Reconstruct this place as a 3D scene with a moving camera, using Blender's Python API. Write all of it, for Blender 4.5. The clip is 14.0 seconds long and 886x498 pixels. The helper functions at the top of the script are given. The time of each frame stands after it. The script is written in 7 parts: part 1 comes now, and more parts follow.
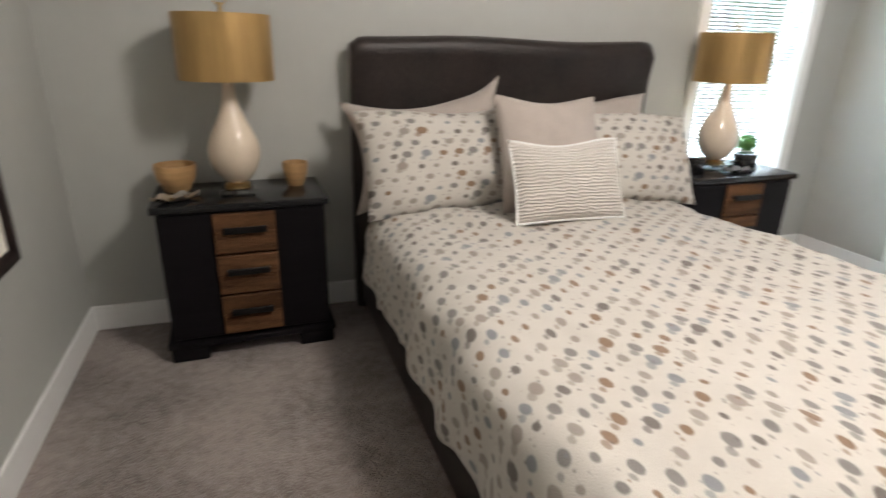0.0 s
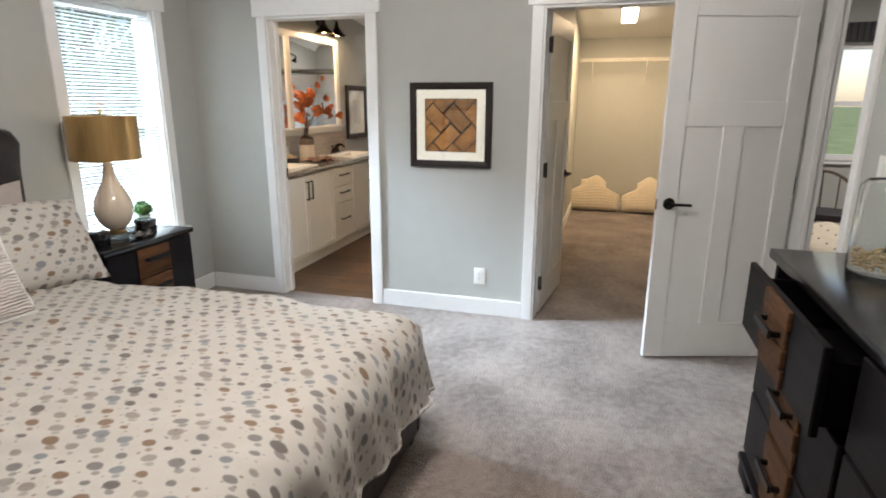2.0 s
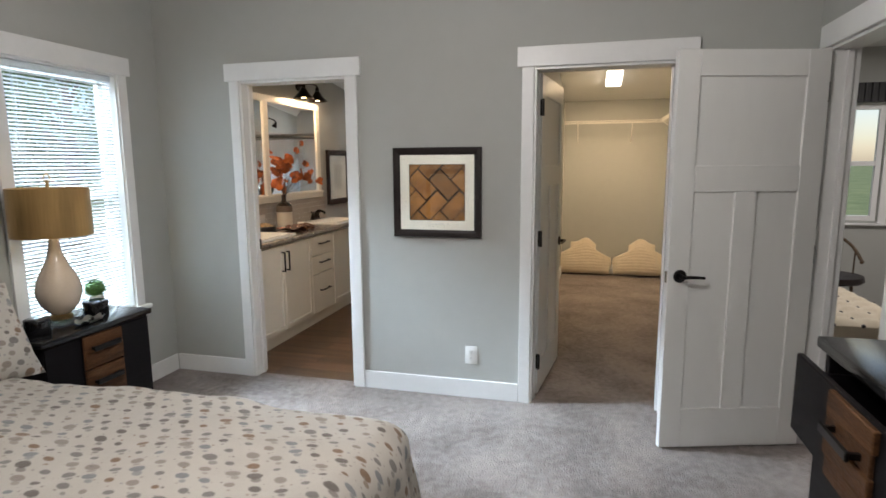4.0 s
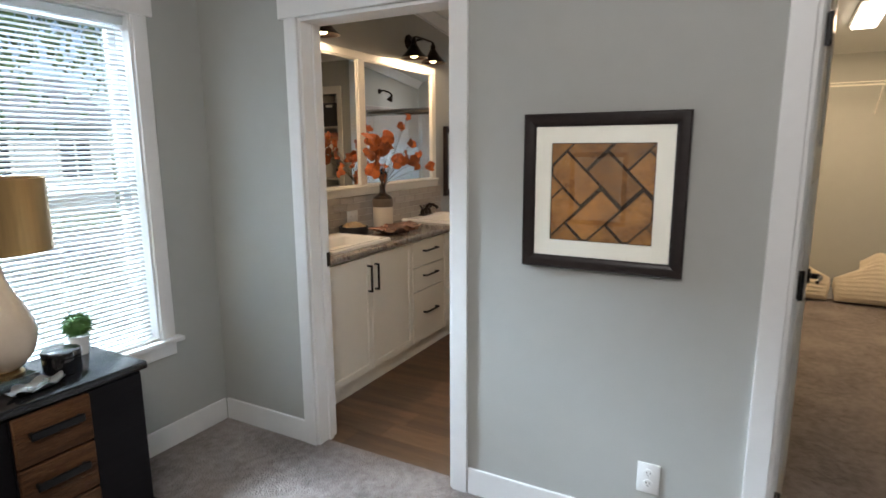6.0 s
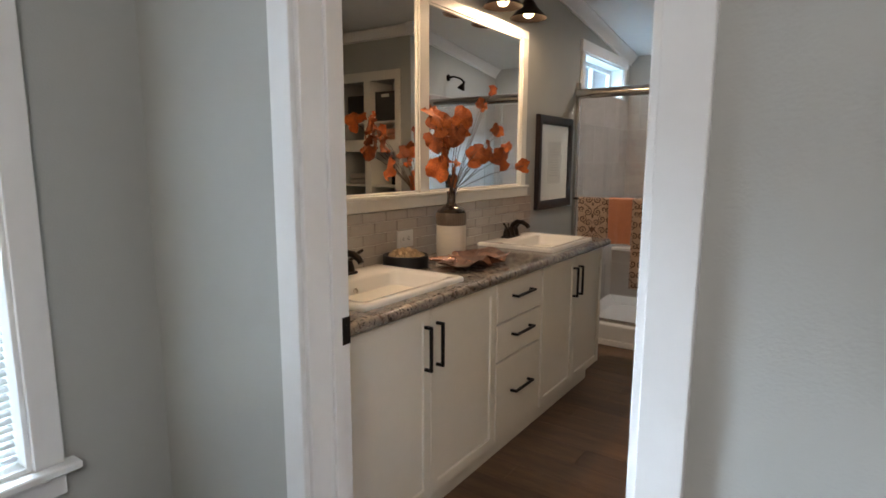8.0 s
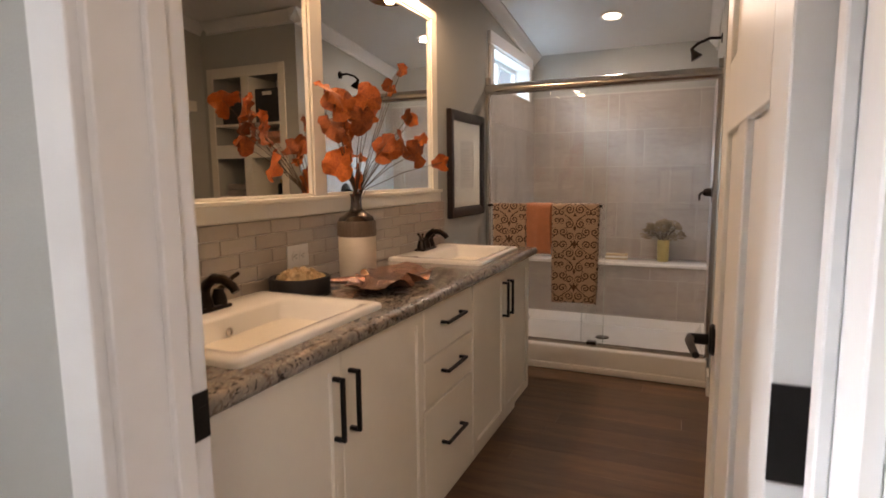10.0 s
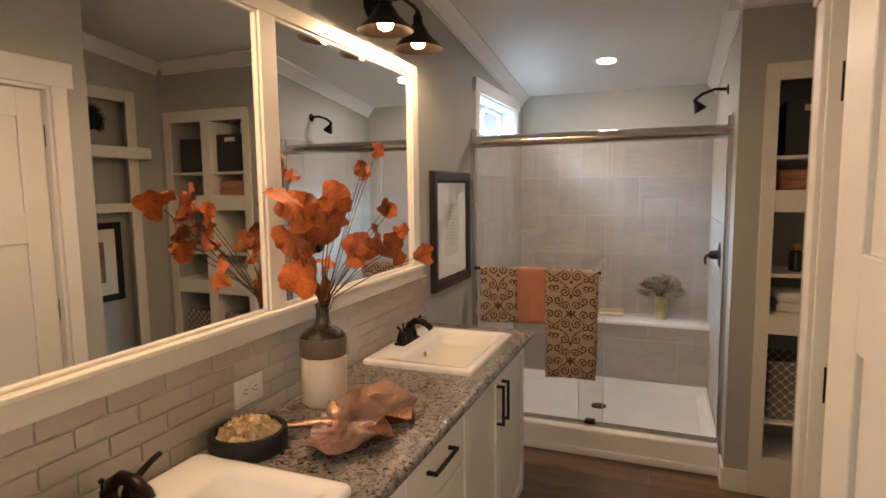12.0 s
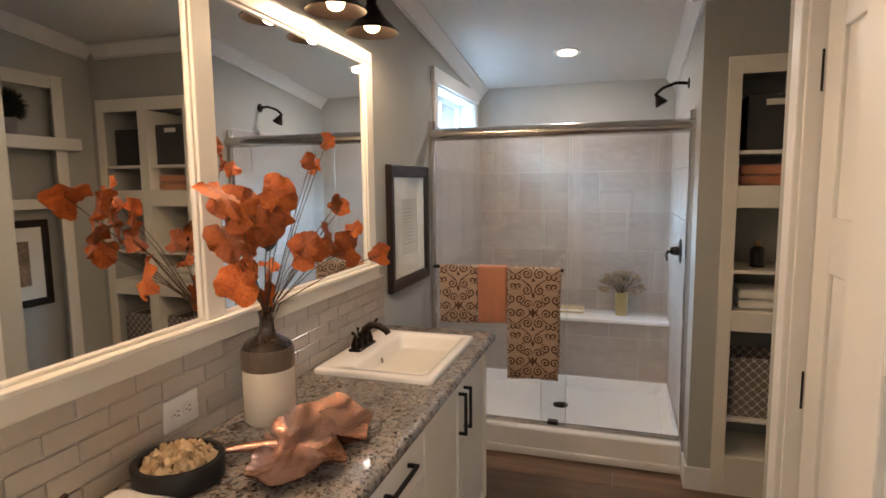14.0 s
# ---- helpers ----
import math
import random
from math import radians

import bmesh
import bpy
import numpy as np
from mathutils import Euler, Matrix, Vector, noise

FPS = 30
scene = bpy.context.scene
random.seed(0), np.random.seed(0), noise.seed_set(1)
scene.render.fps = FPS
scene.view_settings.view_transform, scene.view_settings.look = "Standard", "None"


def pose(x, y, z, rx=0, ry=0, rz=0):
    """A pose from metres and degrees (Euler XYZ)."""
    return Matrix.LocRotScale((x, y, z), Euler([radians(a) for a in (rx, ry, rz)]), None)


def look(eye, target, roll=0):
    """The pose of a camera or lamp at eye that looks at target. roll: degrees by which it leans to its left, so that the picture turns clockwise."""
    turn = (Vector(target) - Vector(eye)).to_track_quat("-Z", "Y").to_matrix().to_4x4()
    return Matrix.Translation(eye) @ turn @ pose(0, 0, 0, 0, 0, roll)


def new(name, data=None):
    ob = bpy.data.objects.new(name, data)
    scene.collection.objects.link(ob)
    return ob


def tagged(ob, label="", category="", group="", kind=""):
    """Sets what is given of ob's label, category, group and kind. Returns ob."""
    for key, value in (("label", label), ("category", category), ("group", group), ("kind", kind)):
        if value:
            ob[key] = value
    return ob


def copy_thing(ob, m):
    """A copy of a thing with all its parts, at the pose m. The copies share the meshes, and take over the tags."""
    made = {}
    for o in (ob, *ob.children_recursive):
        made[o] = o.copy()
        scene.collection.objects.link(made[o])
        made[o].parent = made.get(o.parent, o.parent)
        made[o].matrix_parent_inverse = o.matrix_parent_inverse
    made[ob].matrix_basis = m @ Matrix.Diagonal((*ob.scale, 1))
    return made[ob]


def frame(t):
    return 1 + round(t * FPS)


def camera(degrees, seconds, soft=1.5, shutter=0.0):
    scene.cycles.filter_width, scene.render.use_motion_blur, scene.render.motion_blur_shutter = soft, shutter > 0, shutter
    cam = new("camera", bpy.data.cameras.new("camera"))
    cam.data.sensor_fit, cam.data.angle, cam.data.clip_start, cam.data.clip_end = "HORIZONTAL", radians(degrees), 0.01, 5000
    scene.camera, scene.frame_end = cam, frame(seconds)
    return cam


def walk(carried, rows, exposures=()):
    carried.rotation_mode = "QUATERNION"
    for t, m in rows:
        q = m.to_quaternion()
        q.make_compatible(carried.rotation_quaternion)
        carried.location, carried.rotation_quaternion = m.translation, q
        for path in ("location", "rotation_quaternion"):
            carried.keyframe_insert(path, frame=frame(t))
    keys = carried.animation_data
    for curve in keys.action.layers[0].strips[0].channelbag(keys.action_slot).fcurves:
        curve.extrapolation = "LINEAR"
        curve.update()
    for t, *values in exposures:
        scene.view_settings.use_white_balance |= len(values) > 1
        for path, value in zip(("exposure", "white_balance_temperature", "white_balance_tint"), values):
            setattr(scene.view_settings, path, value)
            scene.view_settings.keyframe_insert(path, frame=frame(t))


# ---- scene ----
cam = camera(76.3, 14.0, soft=1.6, shutter=0.3)
PATH = [
    (0, (-3.569, -2.744, 1.306), (-2.958, -0.968, 0.619), 1.5),
    (0.5, (-3.641, -2.782, 1.379), (-2.441, -1.335, 0.696), 0.9),
    (1, (-3.703, -2.905, 1.394), (-2.167, -1.804, 0.739), 0.5),
    (1.5, (-3.726, -3.001, 1.44), (-1.989, -2.226, 0.82), 0.3),
    (2, (-3.736, -3.052, 1.476), (-1.879, -2.509, 0.971), 0.2),
    (2.5, (-3.764, -3.049, 1.504), (-1.85, -2.605, 1.126), 0.0),
    (2.7, (-3.777, -3.048, 1.496), (-1.852, -2.619, 1.163), -0.0),
    (5, (-2.78, -2.75, 1.507), (-0.92, -2.092, 1.175), -0.4),
    (5.5, (-2.408, -2.621, 1.486), (-0.61, -1.819, 1.132), -0.3),
    (6, (-2.019, -2.469, 1.488), (-0.288, -1.532, 1.129), -0.3),
    (6.5, (-1.63, -2.341, 1.481), (0.027, -1.28, 1.121), -0.1),
    (7, (-1.319, -2.117, 1.461), (0.282, -0.972, 1.107), -0.1),
    (7.2, (-1.209, -2.001, 1.458), (0.381, -0.837, 1.115), 0.1),
    (9.3, (-0.585, -1.389, 1.19), (1.153, -0.429, 0.948), -0.4),
    (9.5, (-0.56, -1.37, 1.197), (1.197, -0.451, 0.939), -0.4),
    (10, (-0.448, -1.298, 1.275), (1.366, -0.496, 1.023), -0.6),
    (10.5, (-0.347, -1.271, 1.4), (1.495, -0.534, 1.147), -0.6),
    (11, (-0.180, -1.240, 1.473), (1.660, -0.510, 1.195), -0.7),
    (11.5, (-0.107, -1.181, 1.548), (1.738, -0.443, 1.314), -0.8),
    (12, (-0.083, -1.121, 1.571), (1.765, -0.386, 1.359), -0.7),
    (12.5, (-0.079, -1.099, 1.579), (1.775, -0.374, 1.379), -0.7),
    (13, (-0.074, -1.101, 1.586), (1.79, -0.405, 1.386), -0.5),
    (13.5, (-0.029, -1.088, 1.585), (1.85, -0.434, 1.378), -0.6),
    (14, (0.053, -1.069, 1.57), (1.949, -0.475, 1.339), -0.6),
]

# daylight, slight changes of exposure on the way
walk(cam, [(t, look(eye, target, roll)) for t, eye, target, roll in PATH],
     [(0.0, 0.54, 6500, 13), (0.7, 0.48, 6500, 13), (2.0, 0.16, 6400, 13), (2.7, -0.10, 6300, 12), (5.0, -0.27, 6300, 13), (7.0, -0.34, 6200, 13), (9.5, -0.30, 7000, 22), (10.5, -0.20, 7600, 27), (11.5, -0.03, 7300, 22), (14.0, 0.12, 6300, 17)])

# ---- light ----
world = bpy.data.worlds.new("world")
scene.world = world
world.use_nodes = True
_wn = world.node_tree.nodes
_sky = _wn.new("ShaderNodeTexSky")
_sky.sky_type, _sky.sun_disc = "NISHITA", False
_sky.sun_elevation, _sky.sun_rotation = radians(50), radians(150)
_wn["Background"].inputs["Strength"].default_value = 0.15
world.node_tree.links.new(_sky.outputs[0], _wn["Background"].inputs["Color"])


def lamp(name, kind, m, power, color, size=0.1, size_y=None, angle=None):
    data = bpy.data.lights.new(name, kind)
    data.energy, data.color = power, color
    if kind == "AREA":
        data.shape = "RECTANGLE" if size_y else "DISK"
        data.size = size
        if size_y:
            data.size_y = size_y
    elif kind == "SUN":
        data.angle = angle
    else:
        data.shadow_soft_size = size
    ob = new(name, data)
    ob.matrix_world = m
    return ob


WARM, DAY = (1.0, 0.70, 0.42), (0.72, 0.88, 1.0)
lamp("sun", "SUN", look((-4, -10, 12), (3, 0, 0)), 3.8, (1.0, 0.95, 0.88), angle=radians(0.6))
# area lamps outdoors, standing in for sky light entering by the bedroom and shower windows
lamp("bedroom_window_light", "AREA", look((-0.9, 3.4, 3.75), (-0.75, 0.0, 1.3)), 1020, DAY, 2.4, 1.0).data.spread = radians(90)
lamp("shower_window_light", "AREA", look((3.86, 1.3, 2.9), (3.86, 0, 2.05)), 225, (0.44, 0.75, 1.0), 1.6, 0.9).data.spread = radians(110)
# added fill under the far room's ceiling, facing down, no fixture
lamp("far_room_fill_light", "AREA", look((1.2, -5.6, 2.5), (1.2, -5.6, 0)), 40, (1, 0.93, 0.85), 0.6)
# added bedroom fill: a bare point lamp below the ceiling, no fixture
lamp("bedroom_fill_lamp", "POINT", pose(-2.3, -2.25, 2.42), 78, (1.0, 0.94, 0.87), 0.2)
# ceiling lights of shower and closet, and sconce bulbs
lamp("shower_can_lamp", "AREA", look((3.815, -0.728, 2.365), (3.815, -0.728, 0)), 8, (1.0, 0.90, 0.78), 0.12)
lamp("closet_lamp", "AREA", look((3.33, -3.15, 2.375), (3.33, -3.15, 0)), 46, (1.0, 0.72, 0.42), 0.50, 0.15)
for _x in (0.485, 0.779, 1.838, 2.132):
    lamp("sconce_bulb_lamp", "POINT", pose(_x, -0.14, 2.16), 13.0, WARM, 0.03)

# ---- materials ----
def mat(name, color, rough=0.5, metal=0.0, vary=0.08, scale=6.0, bump=0.0, bump_scale=60.0, coat=0.0, stretch=None,
        color2=None, sheen=0.0, emit=None, emit_power=0.0, transmission=0.0, ior=1.45, rough_vary=0.06, by_object=0.0):
    """A surface with variation at two scales, roughness wear and fine relief."""
    m = bpy.data.materials.new(name)
    m.use_nodes = True
    nt = m.node_tree
    b = nt.nodes["Principled BSDF"]
    b.inputs["Roughness"].default_value, b.inputs["Metallic"].default_value = rough, metal
    b.inputs["Coat Weight"].default_value, b.inputs["Sheen Weight"].default_value = coat, sheen
    b.inputs["Transmission Weight"].default_value, b.inputs["IOR"].default_value = transmission, ior
    if emit:
        b.inputs["Emission Color"].default_value, b.inputs["Emission Strength"].default_value = (*emit, 1), emit_power
    tc = nt.nodes.new("ShaderNodeTexCoord")
    mp = nt.nodes.new("ShaderNodeMapping")
    nt.links.new(tc.outputs["Object"], mp.inputs["Vector"])
    if stretch:
        mp.inputs["Scale"].default_value = stretch
    n1 = nt.nodes.new("ShaderNodeTexNoise")
    n1.inputs["Scale"].default_value, n1.inputs["Detail"].default_value = scale, 6
    n2 = nt.nodes.new("ShaderNodeTexNoise")
    n2.inputs["Scale"].default_value, n2.inputs["Detail"].default_value = scale * 9, 4
    mix = nt.nodes.new("ShaderNodeMix")
    mix.data_type = "FLOAT"
    mix.inputs[0].default_value = 0.4
    for n in (n1, n2):
        nt.links.new(mp.outputs[0], n.inputs["Vector"])
    nt.links.new(n1.outputs["Fac"], mix.inputs[2])
    nt.links.new(n2.outputs["Fac"], mix.inputs[3])
    ramp = nt.nodes.new("ShaderNodeValToRGB")
    lo = [c * (1 - vary) for c in color]
    hi = color2 or [min(1, c * (1 + vary)) for c in color]
    ramp.color_ramp.elements[0].position, ramp.color_ramp.elements[0].color = 0.30, (*lo, 1)
    ramp.color_ramp.elements[1].position, ramp.color_ramp.elements[1].color = 0.70, (*hi, 1)
    nt.links.new(mix.outputs[0], ramp.inputs[0])
    out = ramp.outputs[0]
    if by_object:
        info = nt.nodes.new("ShaderNodeObjectInfo")
        mr = nt.nodes.new("ShaderNodeMapRange")
        mr.inputs[3].default_value, mr.inputs[4].default_value = 1 - by_object, 1 + by_object
        nt.links.new(info.outputs["Random"], mr.inputs[0])
        hsv = nt.nodes.new("ShaderNodeHueSaturation")
        nt.links.new(mr.outputs[0], hsv.inputs["Value"])
        nt.links.new(out, hsv.inputs["Color"])
        out = hsv.outputs[0]
    nt.links.new(out, b.inputs["Base Color"])
    if rough_vary:
        rr = nt.nodes.new("ShaderNodeMapRange")
        rr.inputs[3].default_value, rr.inputs[4].default_value = max(0.02, rough - rough_vary), min(1, rough + rough_vary)
        nt.links.new(n1.outputs["Fac"], rr.inputs[0])
        nt.links.new(rr.outputs[0], b.inputs["Roughness"])
    if bump:
        nb = nt.nodes.new("ShaderNodeTexNoise")
        nb.inputs["Scale"].default_value, nb.inputs["Detail"].default_value = bump_scale, 5
        bp = nt.nodes.new("ShaderNodeBump")
        bp.inputs["Strength"].default_value, bp.inputs["Distance"].default_value = bump, 0.01
        nt.links.new(mp.outputs[0], nb.inputs["Vector"])
        nt.links.new(nb.outputs["Fac"], bp.inputs["Height"])
        nt.links.new(bp.outputs[0], b.inputs["Normal"])
    return m


def nodes_of(m):
    return m.node_tree.nodes, m.node_tree.links, m.node_tree.nodes["Principled BSDF"]


WALL = mat("painted_wall", (0.425, 0.43, 0.405), 0.75, vary=0.03, scale=1.2, bump=0.12, bump_scale=180)
CEIL = mat("ceiling_paint", (0.72, 0.72, 0.70), 0.85, vary=0.03, scale=2, bump=0.25, bump_scale=90)
TRIM = mat("white_trim_paint", (0.80, 0.80, 0.79), 0.38, vary=0.03, scale=3, bump=0.03, bump_scale=30)
DOORW = mat("white_door_paint", (0.80, 0.80, 0.78), 0.36, vary=0.025, scale=2.5, bump=0.05, bump_scale=60, stretch=(1, 1, 0.25))
CREAM = mat("cream_cabinet_paint", (0.78, 0.75, 0.67), 0.38, vary=0.025, scale=3, bump=0.04, bump_scale=40)
BLACKWOOD = mat("black_stained_wood", (0.006, 0.005, 0.006), 0.5, vary=0.4, scale=5, bump=0.12, bump_scale=50, stretch=(0.4, 1, 6))
BLACKTOP = mat("black_polished_wood", (0.012, 0.012, 0.013), 0.16, vary=0.4, scale=5, bump=0.05, bump_scale=40, stretch=(0.5, 5, 5))
BROWNWOOD = mat("reclaimed_brown_wood", (0.065, 0.028, 0.013), 0.55, vary=0.55, scale=4, bump=0.5, bump_scale=24, stretch=(1.2, 6, 9), color2=(0.15, 0.072, 0.033), by_object=0.18)
for _m in (BLACKWOOD, BROWNWOOD):
    _m.node_tree.nodes["Principled BSDF"].inputs["Specular IOR Level"].default_value = 0.15
LEATHER = mat("dark_brown_leather", (0.011, 0.007, 0.006), 0.36, vary=0.35, scale=5, bump=0.35, bump_scale=120, color2=(0.03, 0.02, 0.018))
BLACKMETAL = mat("black_metal", (0.012, 0.011, 0.011), 0.38, 0.6, vary=0.2, scale=12)
BRONZE = mat("oil_rubbed_bronze", (0.024, 0.017, 0.013), 0.34, 0.9, vary=0.3, scale=10)
BRASS = mat("antique_brass", (0.55, 0.38, 0.18), 0.3, 1.0, vary=0.15, scale=14)
CHROME = mat("brushed_nickel", (0.62, 0.58, 0.54), 0.16, 1.0, vary=0.06, scale=8, stretch=(8, 0.2, 8))
GOLDSHADE = mat("gold_foil_lampshade", (0.50, 0.32, 0.13), 0.32, 0.75, vary=0.18, scale=3, stretch=(3, 3, 0.2), bump=0.08, bump_scale=60)
CERAMICLAMP = mat("cream_crackle_ceramic", (0.66, 0.55, 0.43), 0.1, vary=0.05, scale=8, coat=0.5, rough_vary=0.03)
WHITECER = mat("white_ceramic", (0.85, 0.84, 0.81), 0.07, vary=0.015, scale=3, coat=0.6, rough_vary=0.02)
ACRYLIC = mat("white_acrylic_pan", (0.86, 0.86, 0.85), 0.14, vary=0.015, scale=3, coat=0.4, rough_vary=0.03)
GREIGE = mat("greige_linen", (0.42, 0.365, 0.325), 0.9, vary=0.08, scale=14, bump=0.5, bump_scale=260, sheen=0.25)
CREAMKNIT = mat("cream_rib_knit", (0.70, 0.61, 0.47), 0.95, vary=0.06, scale=16, bump=0.5, bump_scale=220, sheen=0.3)
GLASS = mat("clear_glass", (0.97, 0.985, 0.98), 0.0, vary=0.0, transmission=1.0, rough_vary=0, ior=1.45)
CANDLEBLACK = mat("black_glass_candle", (0.008, 0.008, 0.009), 0.12, vary=0.2, scale=6, coat=0.5)
TANWOOD = mat("turned_tan_wood", (0.42, 0.25, 0.11), 0.5, vary=0.25, scale=6, bump=0.15, bump_scale=40, stretch=(1, 1, 8))
PLASTICW = mat("white_plastic", (0.80, 0.80, 0.78), 0.3, vary=0.015, scale=5)
WIREW = mat("white_vinyl_wire", (0.85, 0.82, 0.74), 0.35, vary=0.02, scale=5)
BLINDW = mat("white_vinyl_slat", (0.72, 0.73, 0.72), 0.45, vary=0.015, scale=5)
_n, _l, _b = nodes_of(BLINDW)
_tr = _n.new("ShaderNodeBsdfTranslucent")
_tr.inputs["Color"].default_value = (0.86, 0.90, 0.92, 1)
_mx = _n.new("ShaderNodeMixShader")
_mx.inputs[0].default_value = 0.28
_l.new(_b.outputs[0], _mx.inputs[1])
_l.new(_tr.outputs[0], _mx.inputs[2])
_l.new(_mx.outputs[0], _n["Material Output"].inputs["Surface"])
GRASSLEAF = mat("green_grass_blades", (0.035, 0.11, 0.018), 0.6, vary=0.4, scale=40, color2=(0.10, 0.24, 0.05))
GREY = mat("charcoal_grey_felt", (0.05, 0.05, 0.052), 0.8, vary=0.15, scale=10, bump=0.2, bump_scale=150)
PEACH = mat("peach_terry", (0.68, 0.27, 0.14), 0.98, vary=0.1, scale=30, bump=0.9, bump_scale=400, sheen=0.4)
OLIVEPOT = mat("mustard_glazed_pot", (0.42, 0.34, 0.14), 0.35, vary=0.12, scale=9)
DRYFLOWER = mat("dried_cream_flowers", (0.22, 0.16, 0.10), 0.9, vary=0.4, scale=60, color2=(0.42, 0.34, 0.23))
STEM = mat("brown_twig", (0.10, 0.065, 0.04), 0.8, vary=0.3, scale=30)
POTPOURRI = mat("pale_wood_shavings", (0.80, 0.56, 0.30), 0.85, vary=0.2, scale=40, color2=(0.86, 0.70, 0.45))
PAPER = mat("matboard_paper", (0.80, 0.78, 0.70), 0.9, vary=0.02, scale=6, bump=0.05, bump_scale=200)
FRAMEB = mat("dark_espresso_frame", (0.016, 0.010, 0.009), 0.36, vary=0.35, scale=6, bump=0.15, bump_scale=60)
SAND = mat("grey_outdoor_concrete", (0.40, 0.39, 0.37), 0.9, vary=0.1, scale=2)
GROUTB = mat("white_grout", (0.78, 0.75, 0.70), 0.9, vary=0.05, scale=8, bump=0.1)
GROUT = mat("pale_grout", (0.54, 0.52, 0.49), 0.9, vary=0.05, scale=8, bump=0.1)
SUBWAY = mat("glossy_greige_subway_tile", (0.50, 0.455, 0.40), 0.12, vary=0.06, scale=7, coat=0.5, bump=0.06, bump_scale=14, by_object=0.05)
SHOWERTILE = mat("taupe_stone_look_tile", (0.37, 0.33, 0.30), 0.4, vary=0.10, scale=1.6, bump=0.04, bump_scale=40, stretch=(1, 1, 2.2), color2=(0.47, 0.435, 0.41), by_object=0.05)
MIRROR = bpy.data.materials.new("silvered_mirror")
MIRROR.use_nodes = True
_n, _l, _b = nodes_of(MIRROR)
_b.inputs["Base Color"].default_value = (0.90, 0.91, 0.90, 1)
_b.inputs["Metallic"].default_value, _b.inputs["Roughness"].default_value = 1.0, 0.005


def carpet():
    m = mat("grey_beige_carpet", (0.20, 0.16, 0.145), 0.98, vary=0.22, scale=2.6, sheen=0.2, color2=(0.33, 0.275, 0.25))
    n, l, b = nodes_of(m)
    for x in n:
        if x.bl_idname == "ShaderNodeValToRGB":
            x.color_ramp.elements[0].position, x.color_ramp.elements[1].position = 0.38, 0.60
    tc = n.new("ShaderNodeTexCoord")
    a = n.new("ShaderNodeTexVoronoi")
    a.inputs["Scale"].default_value = 130
    c = n.new("ShaderNodeTexNoise")
    c.inputs["Scale"].default_value, c.inputs["Detail"].default_value = 45, 4
    add = n.new("ShaderNodeMath")
    add.operation = "ADD"
    bp = n.new("ShaderNodeBump")
    bp.inputs["Strength"].default_value, bp.inputs["Distance"].default_value = 0.8, 0.012
    for x in (a, c):
        l.new(tc.outputs["Object"], x.inputs["Vector"])
    l.new(a.outputs["Distance"], add.inputs[0])
    l.new(c.outputs["Fac"], add.inputs[1])
    l.new(add.outputs[0], bp.inputs["Height"])
    l.new(bp.outputs[0], b.inputs["Normal"])
    return m


def granite():
    """Laminate with grey, brown and black flecks."""
    m = mat("speckled_grey_laminate", (0.21, 0.19, 0.17), 0.2, vary=0.3, scale=9, coat=0.2)
    n, l, b = nodes_of(m)
    tc = n.new("ShaderNodeTexCoord")
    cols = None
    for sc, lo, hi, col in ((22, 0.47, 0.62, (0.30, 0.255, 0.215, 1)), (36, 0.53, 0.62, (0.12, 0.088, 0.066, 1)), (80, 0.54, 0.62, (0.025, 0.022, 0.022, 1)), (130, 0.60, 0.70, (0.36, 0.335, 0.31, 1))):
        t = n.new("ShaderNodeTexNoise")
        t.inputs["Scale"].default_value, t.inputs["Detail"].default_value, t.inputs["Distortion"].default_value = sc, 5, 0.8
        l.new(tc.outputs["Object"], t.inputs["Vector"])
        r = n.new("ShaderNodeMapRange")
        r.inputs[1].default_value, r.inputs[2].default_value = lo, hi
        l.new(t.outputs["Fac"], r.inputs[0])
        x = n.new("ShaderNodeMix")
        x.data_type = "RGBA"
        l.new(r.outputs[0], x.inputs[0])
        if cols is None:
            l.new(b.inputs["Base Color"].links[0].from_socket, x.inputs[6])
        else:
            l.new(cols, x.inputs[6])
        x.inputs[7].default_value = col
        cols = x.outputs[2]
    l.new(cols, b.inputs["Base Color"])
    return m


